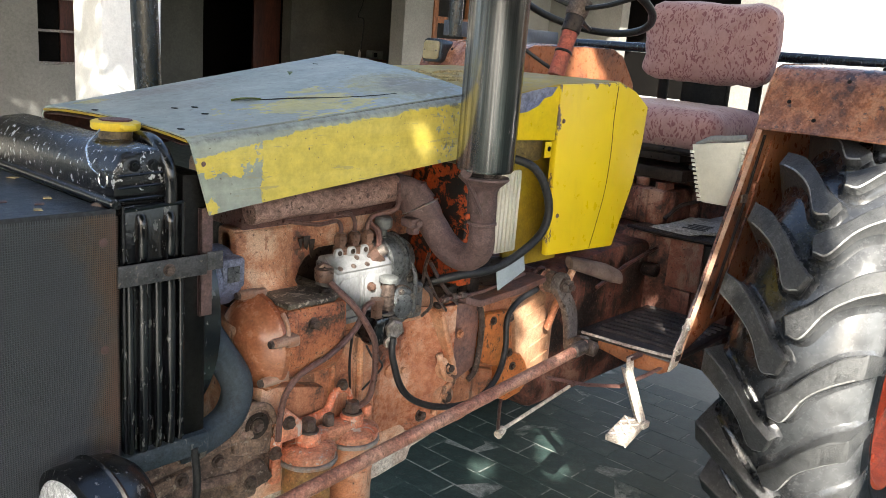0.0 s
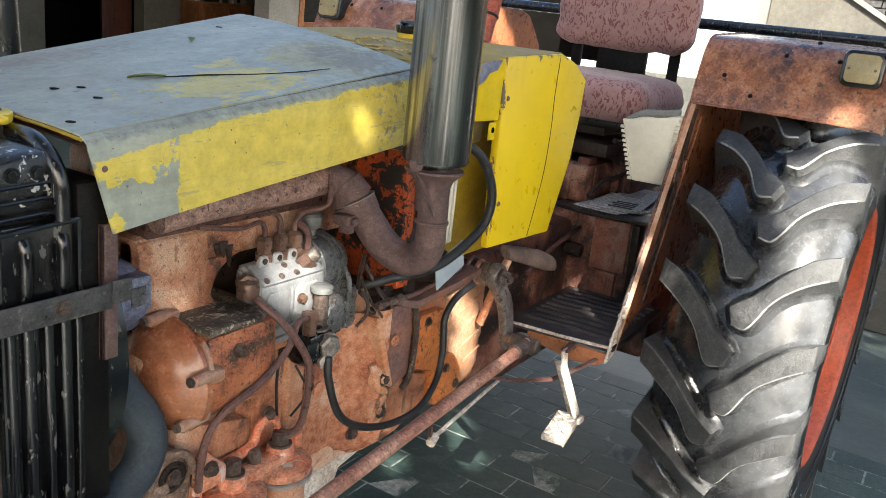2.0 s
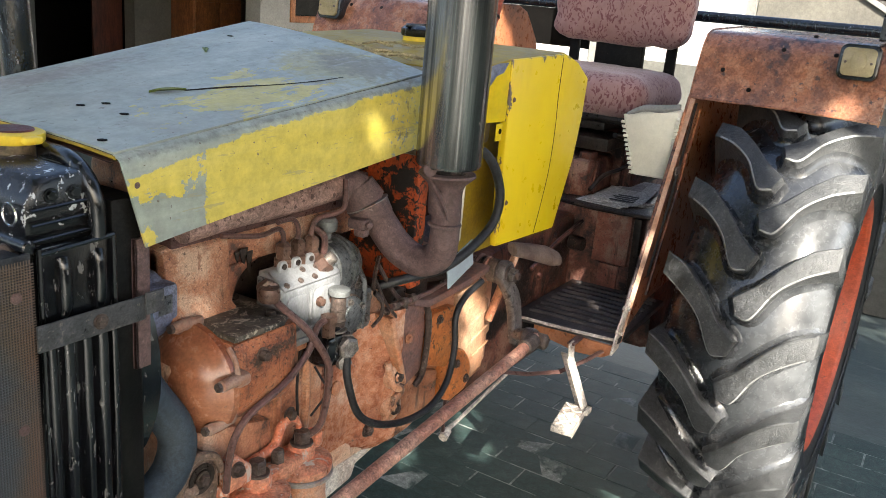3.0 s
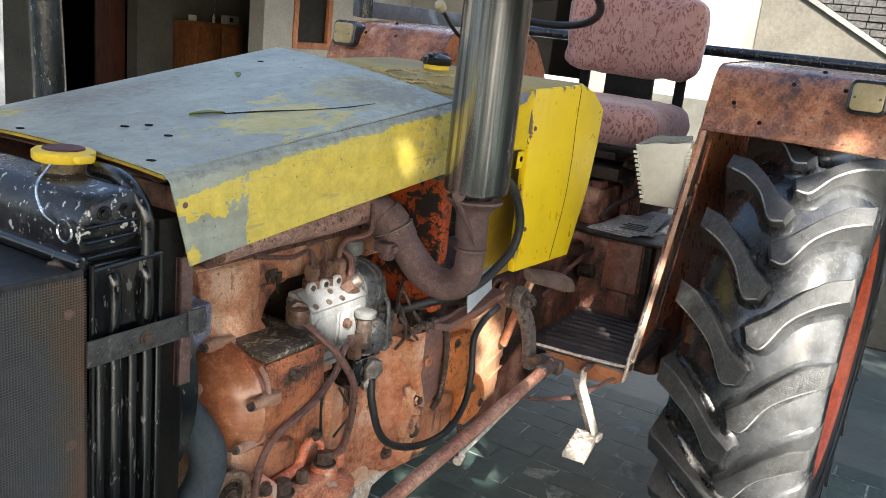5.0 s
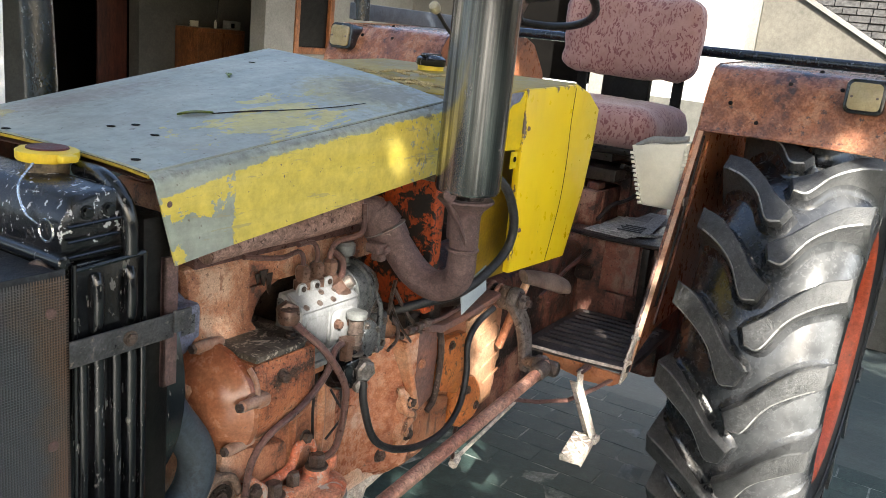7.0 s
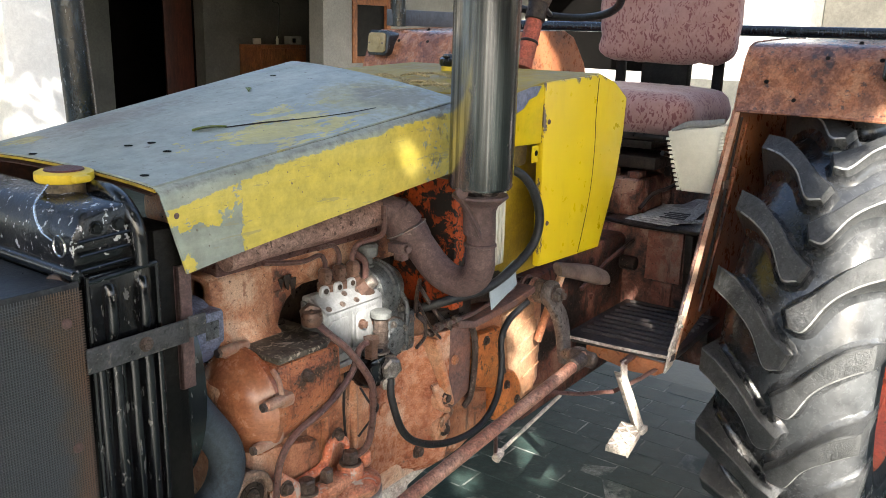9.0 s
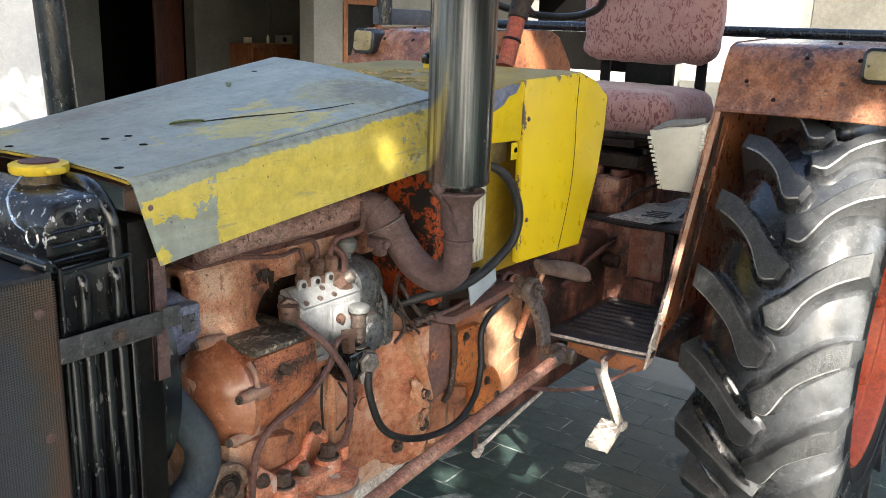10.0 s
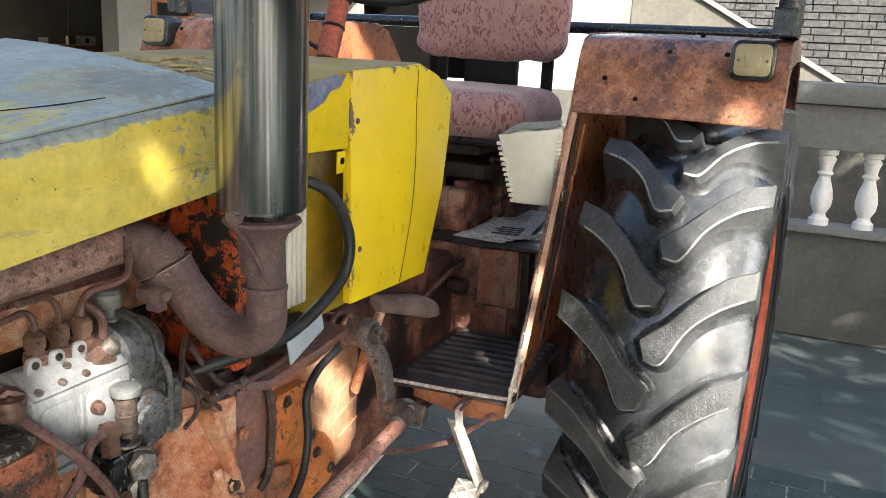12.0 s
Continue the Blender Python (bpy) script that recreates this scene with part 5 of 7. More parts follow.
# pipes
for pts, r in (
    ([(-0.354, -0.158, 1.064), (-0.354, -0.158, 1.080), (-0.365, -0.155, 1.093), (-0.42, -0.165, 1.094), (-0.50, -0.160, 1.108)], 0.0045),
    ([(-0.319, -0.160, 1.064), (-0.319, -0.160, 1.088), (-0.335, -0.16, 1.106), (-0.385, -0.172, 1.112)], 0.0045),
    ([(-0.284, -0.162, 1.064), (-0.284, -0.162, 1.080), (-0.27, -0.165, 1.098), (-0.235, -0.18, 1.106), (-0.222, -0.185, 1.12), (-0.217, -0.18, 1.165)], 0.0052),
    ([(-0.258, -0.17, 1.03), (-0.258, -0.172, 1.048), (-0.262, -0.17, 1.066), (-0.27, -0.15, 1.08)], 0.0065),
    ([(-0.415, -0.178, 0.997), (-0.410, -0.215, 0.975), (-0.385, -0.245, 0.94), (-0.345, -0.26, 0.875), (-0.325, -0.250, 0.82), (-0.312, -0.235, 0.762), (-0.315, -0.225, 0.72), (-0.335, -0.21, 0.70)], 0.0068),
    ([(-0.318, -0.238, 0.938), (-0.353, -0.242, 0.935), (-0.378, -0.244, 0.895), (-0.435, -0.242, 0.855), (-0.508, -0.238, 0.828), (-0.540, -0.236, 0.795), (-0.548, -0.232, 0.750), (-0.548, -0.228, 0.70)], 0.0062),
):
    part("fuel_pipe", tube(pts, r, 8, 6), "rust_pipe", tractor, "thin rusty fuel pipe")
part("wire", tube([(-0.335, -0.19, 0.87), (-0.34, -0.19, 0.80), (-0.335, -0.19, 0.72), (-0.36, -0.2, 0.69)], 0.003, 6), "cable", tractor)
part("wire", tube([(-0.305, -0.20, 0.83), (-0.295, -0.215, 0.80), (-0.28, -0.21, 0.79), (-0.275, -0.20, 0.82), (-0.265, -0.20, 0.79), (-0.26, -0.205, 0.77), (-0.31, -0.2, 0.73)], 0.0025, 6), "cable", tractor)
part("fuel_hose", tube([(-0.292, -0.262, 0.862), (-0.295, -0.270, 0.82), (-0.265, -0.275, 0.745), (-0.20, -0.275, 0.695), (-0.10, -0.275, 0.66), (0.0, -0.275, 0.655), (0.07, -0.27, 0.69), (0.105, -0.26, 0.75), (0.115, -0.25, 0.82), (0.16, -0.245, 0.855), (0.24, -0.24, 0.87)], 0.0075, 10, 8), "cable", tractor, "black rubber hose hanging in a loop")
part("cable_conduit", tube([(0.05, -0.215, 1.22), (0.115, -0.28, 1.195), (0.16, -0.30, 1.12), (0.155, -0.30, 1.05), (0.09, -0.29, 1.00), (0.01, -0.27, 0.965), (-0.07, -0.24, 0.955), (-0.12, -0.2, 0.94)], 0.010, 10, 8), "cable", tractor, "thick black conduit")

# oil filters
filt = part("filter_head", joined(*[lathe([(0.050, 0), (0.057, 0.002), (0.058, 0.006), (0.058, 0.016), (0.050, 0.022), (0.034, 0.026)], (x, y, 0.644), (0, 0, 1), 30) for x, y in ((-0.470, -0.222), (-0.346, -0.212))], box(-0.470, -0.346, -0.236, -0.196, 0.652, 0.686, 0.010), rod((-0.47, -0.222, 0.66), (-0.47, -0.222, 0.694), 0.025, 18, 0.005), rod((-0.346, -0.212, 0.66), (-0.346, -0.212, 0.694), 0.025, 18, 0.005), box(-0.318, -0.290, -0.222, -0.188, 0.668, 0.702, 0.010)), "orange_new", tractor, "red-orange twin filter head")
for x, y, tone, words in ((-0.470, -0.222, "tank_ochre", "dirty ochre filter canister"), (-0.346, -0.212, "orange", "orange filter canister, worn grey lower down")):
    part("filter_rim", lathe([(0.050, 0), (0.0595, 0.001), (0.0605, 0.004), (0.0605, 0.008), (0.058, 0.010)], (x, y, 0.6345), (0, 0, 1), 30), "cup_rim", filt, "pale worn filter rim")
    part("canister", lathe([(0.048, 0), (0.048, -0.05), (0.0495, -0.053), (0.0495, -0.058), (0.048, -0.061), (0.048, -0.15), (0.038, -0.17), (0.01, -0.175)], (x, y, 0.6345), (0, 0, 1), 28), tone, filt, words)
    part("filter_bolt", joined(lathe([(0.021, 0), (0.021, 0.004)], (x, y, 0.694), (0, 0, 1), 18), lathe([(0.016, 0.004), (0.016, 0.022), (0.012, 0.026)], (x, y, 0.694), (0, 0, 1), 6)), "bolt", filt)
part("filter_bolt", lathe([(0.013, 0), (0.013, 0.02), (0.009, 0.024)], (-0.41, -0.212, 0.686), (0, 0, 1), 6), "bolt", filt)
part("return_pipe", tube([(-0.525, -0.205, 0.722), (-0.49, -0.203, 0.708), (-0.452, -0.201, 0.706), (-0.405, -0.200, 0.712), (-0.388, -0.198, 0.738), (-0.367, -0.198, 0.748), (-0.345, -0.198, 0.735), (-0.338, -0.198, 0.705)], 0.0085, 10, 6, flat_=0.75), "orange_new", filt, "bent red return pipe")
part("head_ear", joined(prism([(-0.545, 0.690), (-0.54, 0.745), (-0.525, 0.757), (-0.510, 0.742), (-0.488, 0.722), (-0.488, 0.690)], "y", -0.228, -0.204, 0.005), prism([(-0.55, 0.60), (-0.548, 0.70), (-0.525, 0.70), (-0.527, 0.60)], "y", -0.215, -0.190, 0.004)), "orange_new", filt)
for x, y, z in ((-0.365, -0.196, 0.755), (-0.525, -0.2285, 0.730), (-0.545, -0.2155, 0.668)):
    part("bolt", hexbolt((x, y, z), (0, -1, 0), 0.0105, 0.012), "bolt", filt)
for x, z in ((-0.052, 0.722), (-0.06, 0.655), (-0.155, 0.727), (-0.02, 0.80), (-0.02, 0.60)):
    part("bolt", hexbolt((x, -0.216 if x > -0.08 else -0.166, z), (0, -1, 0), 0.0085, 0.008), "orange_pale", block)

part("side_ledge", box(-0.42, -0.03, -0.178, -0.160, 0.845, 0.862, 0.005), "orange_pale", block)


def swell(x):
    """How far the block's flank stands out as it meets the bell housing."""
    f = min(1.0, max(0.0, (x + 0.150) / 0.115))
    return -0.167 - 0.046 * f * f * (3 - 2 * f)


part("flared_flank", sheet([[(x, swell(x) + 0.05 * max(0.0, 0.60 - z) / 0.08 * (0.3 if z > 0.56 else 1), z) for x in (-0.24, -0.20, -0.17, -0.15, -0.135, -0.12, -0.105, -0.09, -0.075, -0.06, -0.045, -0.034)] for z in (0.872, 0.85, 0.80, 0.74, 0.68, 0.64, 0.60, 0.57, 0.54)], 0.006), "bell_red", block, "smooth glossy flank flaring into the bell housing")
part("flange_ear", joined(lathe([(0.030, -0.03), (0.030, 0.0), (0.026, 0.006), (0.020, 0.008)], (-0.048, -0.208, 0.722), (0, -1, 0), 22), lathe([(0.030, -0.03), (0.030, 0.0), (0.026, 0.006), (0.020, 0.008)], (-0.050, -0.208, 0.648), (0, -1, 0), 22), tube([(-0.075, -0.205, 0.76), (-0.062, -0.214, 0.705), (-0.030, -0.216, 0.685), (-0.058, -0.214, 0.665), (-0.080, -0.205, 0.61)], 0.008, 10, 5)), "orange_pale", block, "cast ears with two bolts")
for x, z in ((-0.048, 0.722), (-0.050, 0.648)):
    part("ear_bolt", hexbolt((x, -0.2162, z), (0, -1, 0), 0.011, 0.010), "greasy_iron", block)
part("core_plug", lathe([(0.015, 0), (0.015, 0.004), (0.011, 0.006), (0.004, 0.006)], (-0.198, -0.168, 0.735), (0, -1, 0), 18), "orange", block)
for x in (-0.37, -0.29):
    part("casting_rib", tube([(x, -0.163, 0.86), (x + 0.004, -0.167, 0.74), (x, -0.163, 0.60)], 0.009, 8, 4), "orange_pale", block)
part("flank_bolt", hexbolt((-0.10, -0.182, 0.605), (0, -1, 0), 0.012, 0.012), "greasy_iron", block)
part("pump_shelf", box(-0.40, -0.17, -0.20, -0.155, 0.872, 0.893, 0.006), "orange", block, "oily shelf under the pump")
part("cast_marks", joined(*[box(-0.262 + 0.022 * k, -0.248 + 0.022 * k, -0.1685, -0.1645, 0.560, 0.590, 0.002) for k in range(3)]), "orange_pale", block)
part("front_cover_foot", prism([(-0.56, 0.80), (-0.40, 0.76), (-0.40, 0.70), (-0.57, 0.70)], "y", -0.19, -0.10, 0.012), "orange_pale", block)

# clutch housing and gearbox
gear = part("clutch_housing", prism([(0.02, 0.90), (0.10, 0.875), (0.30, 0.86), (0.30, 0.60), (0.12, 0.575), (0.02, 0.56)], "y", -0.19, 0.19, 0.02), "orange", tractor, "rusty orange clutch housing")
# rib in a brighter orange, the ridge's highlight put into the colour
part("bright_rib", prism([(-0.104, 0.872), (-0.090, 0.872), (-0.060, 0.800), (-0.024, 0.705), (-0.032, 0.698), (-0.058, 0.745), (-0.078, 0.800)], "y", -0.226, -0.180, 0.006), "rib_orange", gear, "bright orange casting rib, ridge highlight put into its colour")
part("bare_web", prism([(-0.060, 0.870), (0.050, 0.868), (0.064, 0.80), (0.058, 0.695), (0.010, 0.68), (-0.020, 0.672)], "y", -0.205, -0.186, 0.005), "bare_iron", gear, "bare purple-grey iron web")
part("web_edge", tube([(0.046, -0.208, 0.872), (0.062, -0.212, 0.825), (0.066, -0.212, 0.76), (0.058, -0.210, 0.690), (0.038, -0.205, 0.665)], 0.0075, 8, 4), "greasy_iron", gear)
part("lower_web", prism([(-0.026, 0.700), (0.010, 0.682), (0.060, 0.694), (0.145, 0.668), (0.145, 0.590), (0.040, 0.560), (-0.050, 0.555), (-0.035, 0.63)], "y", -0.202, -0.170, 0.010), "orange", gear)
part("sloping_lip", prism([(-0.02, 0.876), (0.04, 0.856), (0.20, 0.862), (0.300, 0.876), (0.304, 0.892), (0.19, 0.880), (0.04, 0.874), (-0.02, 0.893)], "y", -0.226, -0.165, 0.004), "bare_iron", gear, "rubbed pink-grey lip over the housing")
part("top_bracket", joined(box(-0.016, 0.030, -0.222, -0.190, 0.895, 0.945, 0.004), box(-0.07, -0.016, -0.20, -0.15, 0.885, 0.915, 0.004)), "grime_and_shade", gear, "oily black bracket")
part("slack_strut", joined(tube([(-0.125, -0.20, 0.985), (-0.09, -0.216, 0.925), (-0.05, -0.224, 0.885)], 0.011, 8, 4, flat_=0.4), tube([(-0.145, -0.205, 0.97), (-0.115, -0.215, 0.91), (-0.085, -0.224, 0.872)], 0.006, 8, 4, flat_=0.5)), "greasy_iron", gear)
part("oily_tray", prism([(-0.10, 0.93), (0.22, 0.90), (0.22, 0.893), (-0.10, 0.915)], "y", -0.17, -0.06, 0.003), "grime_and_shade", gear)
part("cover_plate", prism([(0.073, 0.812), (0.083, 0.826), (0.176, 0.820), (0.185, 0.806), (0.200, 0.700), (0.188, 0.684), (0.156, 0.672), (0.082, 0.700), (0.070, 0.716)], "y", -0.213, -0.188, 0.005), "plate_orange", gear, "bright orange inspection plate")
part("lobed_cover", prism([(0.150, 0.660), (0.172, 0.692), (0.205, 0.702), (0.238, 0.690), (0.262, 0.664), (0.276, 0.632), (0.272, 0.595), (0.250, 0.580), (0.185, 0.572), (0.155, 0.590)], "y", -0.218, -0.180, 0.008), "plate_orange", gear, "lobed orange cover")
for x, z in ((0.198, 0.668), (0.250, 0.612), (0.108, 0.806), (0.186, 0.706), (0.178, 0.800)):
    part("cover_bolt", hexbolt((x, -0.2135 if z > 0.7 else -0.2185, z), (0, -1, 0), 0.0085, 0.007), "greasy_iron", gear)
part("gearbox", box(0.26, 0.46, -0.165, 0.165, 0.565, 0.86, 0.02), "orange_pale", gear)
part("gearbox_flank", prism([(0.205, 0.836), (0.300, 0.852), (0.346, 0.834), (0.352, 0.790), (0.366, 0.785), (0.368, 0.745), (0.384, 0.738), (0.386, 0.690), (0.374, 0.685), (0.362, 0.592), (0.276, 0.582), (0.236, 0.678)], "y", -0.202, -0.16, 0.007), "flank", gear, "pale dusty cast flank")
for k in range(4):
    x, z = 0.312 + 0.013 * k, 0.800 - 0.046 * k
    part("cast_line", prism([(x - 0.050, z - 0.018), (x + 0.028, z + 0.002), (x + 0.026, z + 0.007), (x - 0.050, z - 0.012)], "y", -0.2055, -0.2005, 0.001), "flank", gear)
for k in range(4):
    part("bolt", hexbolt((0.13 - 0.11 * k, -0.20, 0.885 - 0.004 * k), (0, -0.6, 1), 0.008, 0.007), "bolt", gear)
part("starter", joined(rod((-0.02, -0.17, 0.94), (0.16, -0.2, 0.925), 0.035, 18, 0.004), box(-0.05, 0.05, -0.2, -0.13, 0.91, 0.96, 0.01)), "grime_and_shade", tractor, "greasy starter motor")
part("linkage_rod", tube([(-0.12, -0.235, 0.905), (0.02, -0.235, 0.90), (0.20, -0.225, 0.915)], 0.005, 8, 2), "rust_pipe", tractor)
part("linkage_nut", joined(*[rod((-0.115 + 0.03 * k, -0.2352, 0.9045), (-0.098 + 0.03 * k, -0.2352, 0.904), 0.009, 8, 0.002) for k in range(3)]), "bolt", tractor)

# cross shaft, drop arm and drag link
shaft = part("cross_shaft", joined(rod((0.332, -0.10, 0.872), (0.332, -0.262, 0.872), 0.024, 20, 0.003), rod((0.332, -0.176, 0.872), (0.332, -0.188, 0.872), 0.034, 22, 0.004)), "rust_pipe", tractor, "greasy steering cross shaft")
for y0, y1, r, tone in ((-0.189, -0.199, 0.0285, "grime_and_shade"), (-0.200, -0.212, 0.031, "link_rust"), (-0.213, -0.238, 0.0295, "frame_dirt")):
    part("collar", rod((0.332, y0, 0.872), (0.332, y1, 0.872), r, 22, 0.003), tone, shaft)
part("arm_eye", lathe([(0.029, 0), (0.0315, 0.003), (0.0315, 0.020), (0.029, 0.024), (0.024, 0.025), (0.022, 0.023)], (0.332, -0.239, 0.872), (0, -1, 0), 26), "arm_iron", shaft)
part("washer", lathe([(0.023, 0), (0.023, 0.004), (0.014, 0.005)], (0.332, -0.264, 0.872), (0, -1, 0), 24), "greasy_iron", shaft)
part("shaft_nut", lathe([(0.0185, 0), (0.0185, 0.012), (0.016, 0.014), (0.009, 0.014)], (0.332, -0.2685, 0.872), (0, -1, 0), 6), "arm_iron", shaft)
part("thread_end", lathe([(0.0085, 0), (0.0085, 0.010), (0.006, 0.012)], (0.332, -0.282, 0.872), (0, -1, 0), 14), "greasy_iron", shaft)
arm_line = [(0.322, 0.868, 0.024), (0.334, 0.846, 0.027), (0.350, 0.822, 0.026), (0.357, 0.795, 0.0235), (0.356, 0.768, 0.021), (0.351, 0.742, 0.0195), (0.344, 0.715, 0.018), (0.340, 0.698, 0.012)]
bm = prism([(x - h, z) for x, z, h in arm_line] + [(x + h, z) for x, z, h in arm_line[::-1]], "y", -0.012, 0.012, 0.006)
for v in bm.verts:
    v.co.y += -0.252 - 0.26 * max(0.0, 0.870 - v.co.z)
part("drop_arm", bm, "arm_iron", shaft, "worn forged drop arm")
part("arm_pin", joined(rod((0.350, -0.285, 0.718), (0.318, -0.335, 0.738), 0.016, 16, 0.003), rod((0.316, -0.338, 0.739), (0.300, -0.362, 0.748), 0.021, 18, 0.005)), "arm_iron", shaft)
link = part("drag_link", tube([(0.29, -0.372, 0.752), (0.20, -0.375, 0.745), (-0.30, -0.38, 0.708), (-0.80, -0.385, 0.67)], 0.0135, 14, 2), "link_rust", tractor, "rusty steering drag link")
part("ball_joint", joined(rod((0.29, -0.335, 0.748), (0.295, -0.40, 0.745), 0.019, 16, 0.005), rod((0.225, -0.374, 0.747), (0.28, -0.372, 0.75), 0.018, 14, 0.004)), "bolt", link)
part("brake_lever", tube([(0.17, -0.20, 0.67), (0.185, -0.205, 0.60), (0.175, -0.21, 0.55), (0.178, -0.21, 0.48)], 0.012, 8, 4, flat_=0.4), "rust_pipe", tractor)
part("pull_rod", joined(tube([(0.178, -0.215, 0.49), (0.52, -0.20, 0.52)], 0.005, 8, 1), rod((0.165, -0.22, 0.485), (0.19, -0.215, 0.492), 0.012, 8)), "white_metal", tractor, "bare metal pull rod")

# radiator
RX0, RX1, RY = -0.868, -0.72, 0.245
radiator = part("radiator", box(RX0 + 0.012, RX1 + 0.0, -RY + 0.012, RY - 0.012, 0.786, 1.19, 0.004), "black_dusty", tractor, "black radiator with a wire screen in front")
part("top_tank", prism([(RX0 - 0.005, 1.185), (RX0 - 0.005, 1.235), (RX0 + 0.015, 1.262), (RX0 + 0.072, 1.268), (RX0 + 0.098, 1.24), (RX0 + 0.098, 1.185)], "y", -RY + 0.005, RY - 0.005, 0.010), "spattered", radiator, "spattered black top tank")
part("tank_rib", tube([(-0.775, -0.135, 1.270), (-0.785, -0.195, 1.272), (-0.788, -0.232, 1.256), (-0.786, -0.247, 1.228), (-0.785, -0.248, 1.185)], 0.0105, 10, 6), "black", radiator)
for z in (1.192, 1.210, 1.228):
    part("tank_bead", tube([(RX0, -RY - 0.001, z), (RX0 + 0.085, -RY - 0.001, z + 0.004)], 0.0022, 6, 1), "black", radiator)
part("side_plate", box(RX0 + 0.004, RX1 - 0.045, -RY - 0.004, -RY + 0.010, 0.786, 1.185, 0.003), "black", radiator, "black enamelled side channel")
part("side_plate", box(RX0 + 0.004, RX1 - 0.045, RY - 0.010, RY + 0.004, 0.786, 1.185, 0.003), "black", radiator)
for n, (x, r) in enumerate(((0.012, 0.006), (0.033, 0.0085), (0.058, 0.0075), (0.080, 0.0085), (0.098, 0.0055))):
    part("side_rib", joined(*[tube([(RX0 + x, -RY - 0.003, a), (RX0 + x, -RY - 0.008, a + 0.012), (RX0 + x, -RY - 0.008, b - 0.012), (RX0 + x, -RY - 0.003, b)], r, 10, 2) for a, b in ((0.796, 1.066), (1.098, 1.166))[: 2 if n in (1, 3) else 1]]), "black", radiator)
part("channel_edge", joined(tube([(RX0 + 0.004, -RY - 0.006, 0.788), (RX0 + 0.004, -RY - 0.006, 1.185)], 0.0035, 8, 1), tube([(RX1 - 0.046, -RY - 0.006, 0.788), (RX1 - 0.046, -RY - 0.006, 1.185)], 0.004, 8, 1), tube([(RX0 + 0.004, -RY - 0.006, 1.178), (RX1 - 0.046, -RY - 0.006, 1.184)], 0.004, 8, 1)), "black", radiator, "rolled edge of the side channel")
part("shroud", box(RX1 - 0.043, RX1 + 0.002, -RY + 0.0, RY, 0.78, 1.225, 0.006), "black_dusty", radiator, "black fan shroud")
part("shroud_ring", lathe([(0.243, 0), (0.243, 0.034), (0.238, 0.036), (0.236, 0.03), (0.236, 0)], (RX1 - 0.002, 0, 0.965), (1, 0, 0), 48), "black", radiator, "round black fan guard ring")
strap = part("strap", joined(box(RX0 - 0.012, RX1 - 0.01, -RY - 0.0205, -RY - 0.0168, 1.065, 1.098, 0.001), box(RX1 - 0.012, RX1 + 0.016, -RY - 0.025, -RY - 0.0206, 1.072, 1.102, 0.001)), "strap", radiator, "flat dark retaining strap, worn brown")
part("bolt", hexbolt((RX0 + 0.07, -RY - 0.0208, 1.082), (0, -1, 0), 0.0075, 0.006), "bolt", radiator)
nose = part("nose_side", box(-1.30, RX0 - 0.006, -0.250, -0.246, 0.62, 1.182, 0.001), "core", radiator, "dusty core behind the screen")
verts, faces, PITCH = [], [], 0.0034
x0, x1, z0, z1 = -1.30, RX0 - 0.006, 0.62, 1.176
nx, nz = int((x1 - x0) / PITCH), int((z1 - z0) / PITCH)
for k in range(nx + nz):
    # upright wires in front, crosswise wires just behind, each a thin four-sided rod
    c, r, i = ((x0 + k * PITCH) if k < nx else (z0 + (k - nx) * PITCH)), 0.00085, len(verts)
    for e in range(2):
        for da, dy in ((-r, 0), (0, -r), (r, 0), (0, r)):
            verts.append((c + da, -0.2540 + dy, (z0, z1)[e]) if k < nx else ((x0, x1)[e], -0.2542 + dy, c + da))
    faces += [(i + q, i + (q + 1) % 4, i + 4 + (q + 1) % 4, i + 4 + q) for q in range(4)]
me = bpy.data.meshes.new("wire_screen")
me.from_pydata(verts, [], faces)
me.materials.append(M["wire"])
screen = new("wire_screen", me)
screen.parent = radiator
tagged(screen, "fine rusty wire screen on the nose side", kind="stuff")
for z in (1.135, 0.97, 0.80, 0.70):
    part("rivet", lathe([(0.007, 0), (0.006, 0.002), (0.003, 0.003)], (-0.897, -0.2555, z), (0, -1, 0), 10), "rust", radiator)
part("nose_lid", box(-1.30, RX0 - 0.012, -0.249, 0.249, 1.168, 1.180, 0.003), "lid", radiator, "dusty black nose plate")
part("nose_side", box(-1.30, RX0 - 0.012, 0.250, 0.256, 0.62, 1.180, 0.001), "wire", radiator)
part("nose_front", box(-1.315, -1.302, -0.256, 0.256, 0.62, 1.18, 0.004), "black_dusty", radiator)
litter = random.Random(5)
for k in range(10):
    x, y = litter.uniform(-1.05, -0.90), litter.uniform(-0.22, 0.15)
    a = litter.uniform(0, 6)
    part("debris", prism([(x, y), (x + 0.014 * math.cos(a), y + 0.014 * math.sin(a)), (x + 0.02 * math.cos(a + 0.5), y + 0.02 * math.sin(a + 0.5)), (x + 0.012 * math.cos(a + 1.2), y + 0.012 * math.sin(a + 1.2))], "z", 1.1805, 1.182, 0), "straw" if k % 2 else "rust", radiator)
part("cross_bar", joined(rod((RX0 - 0.004, -RY - 0.002, 1.186), (RX0 - 0.004, RY, 1.186), 0.009, 10, 0.002)), "black", radiator)
part("clip_nut", lathe([(0.014, 0), (0.014, 0.01)], (RX0 - 0.008, -RY + 0.035, 1.172), (-1, -0.4, 0), 14), "bolt", radiator)
part("filler_neck", lathe([(0.026, 0), (0.026, 0.022)], (RX0 + 0.068, -0.108, 1.258), (0, 0, 1), 20), "tank", radiator)
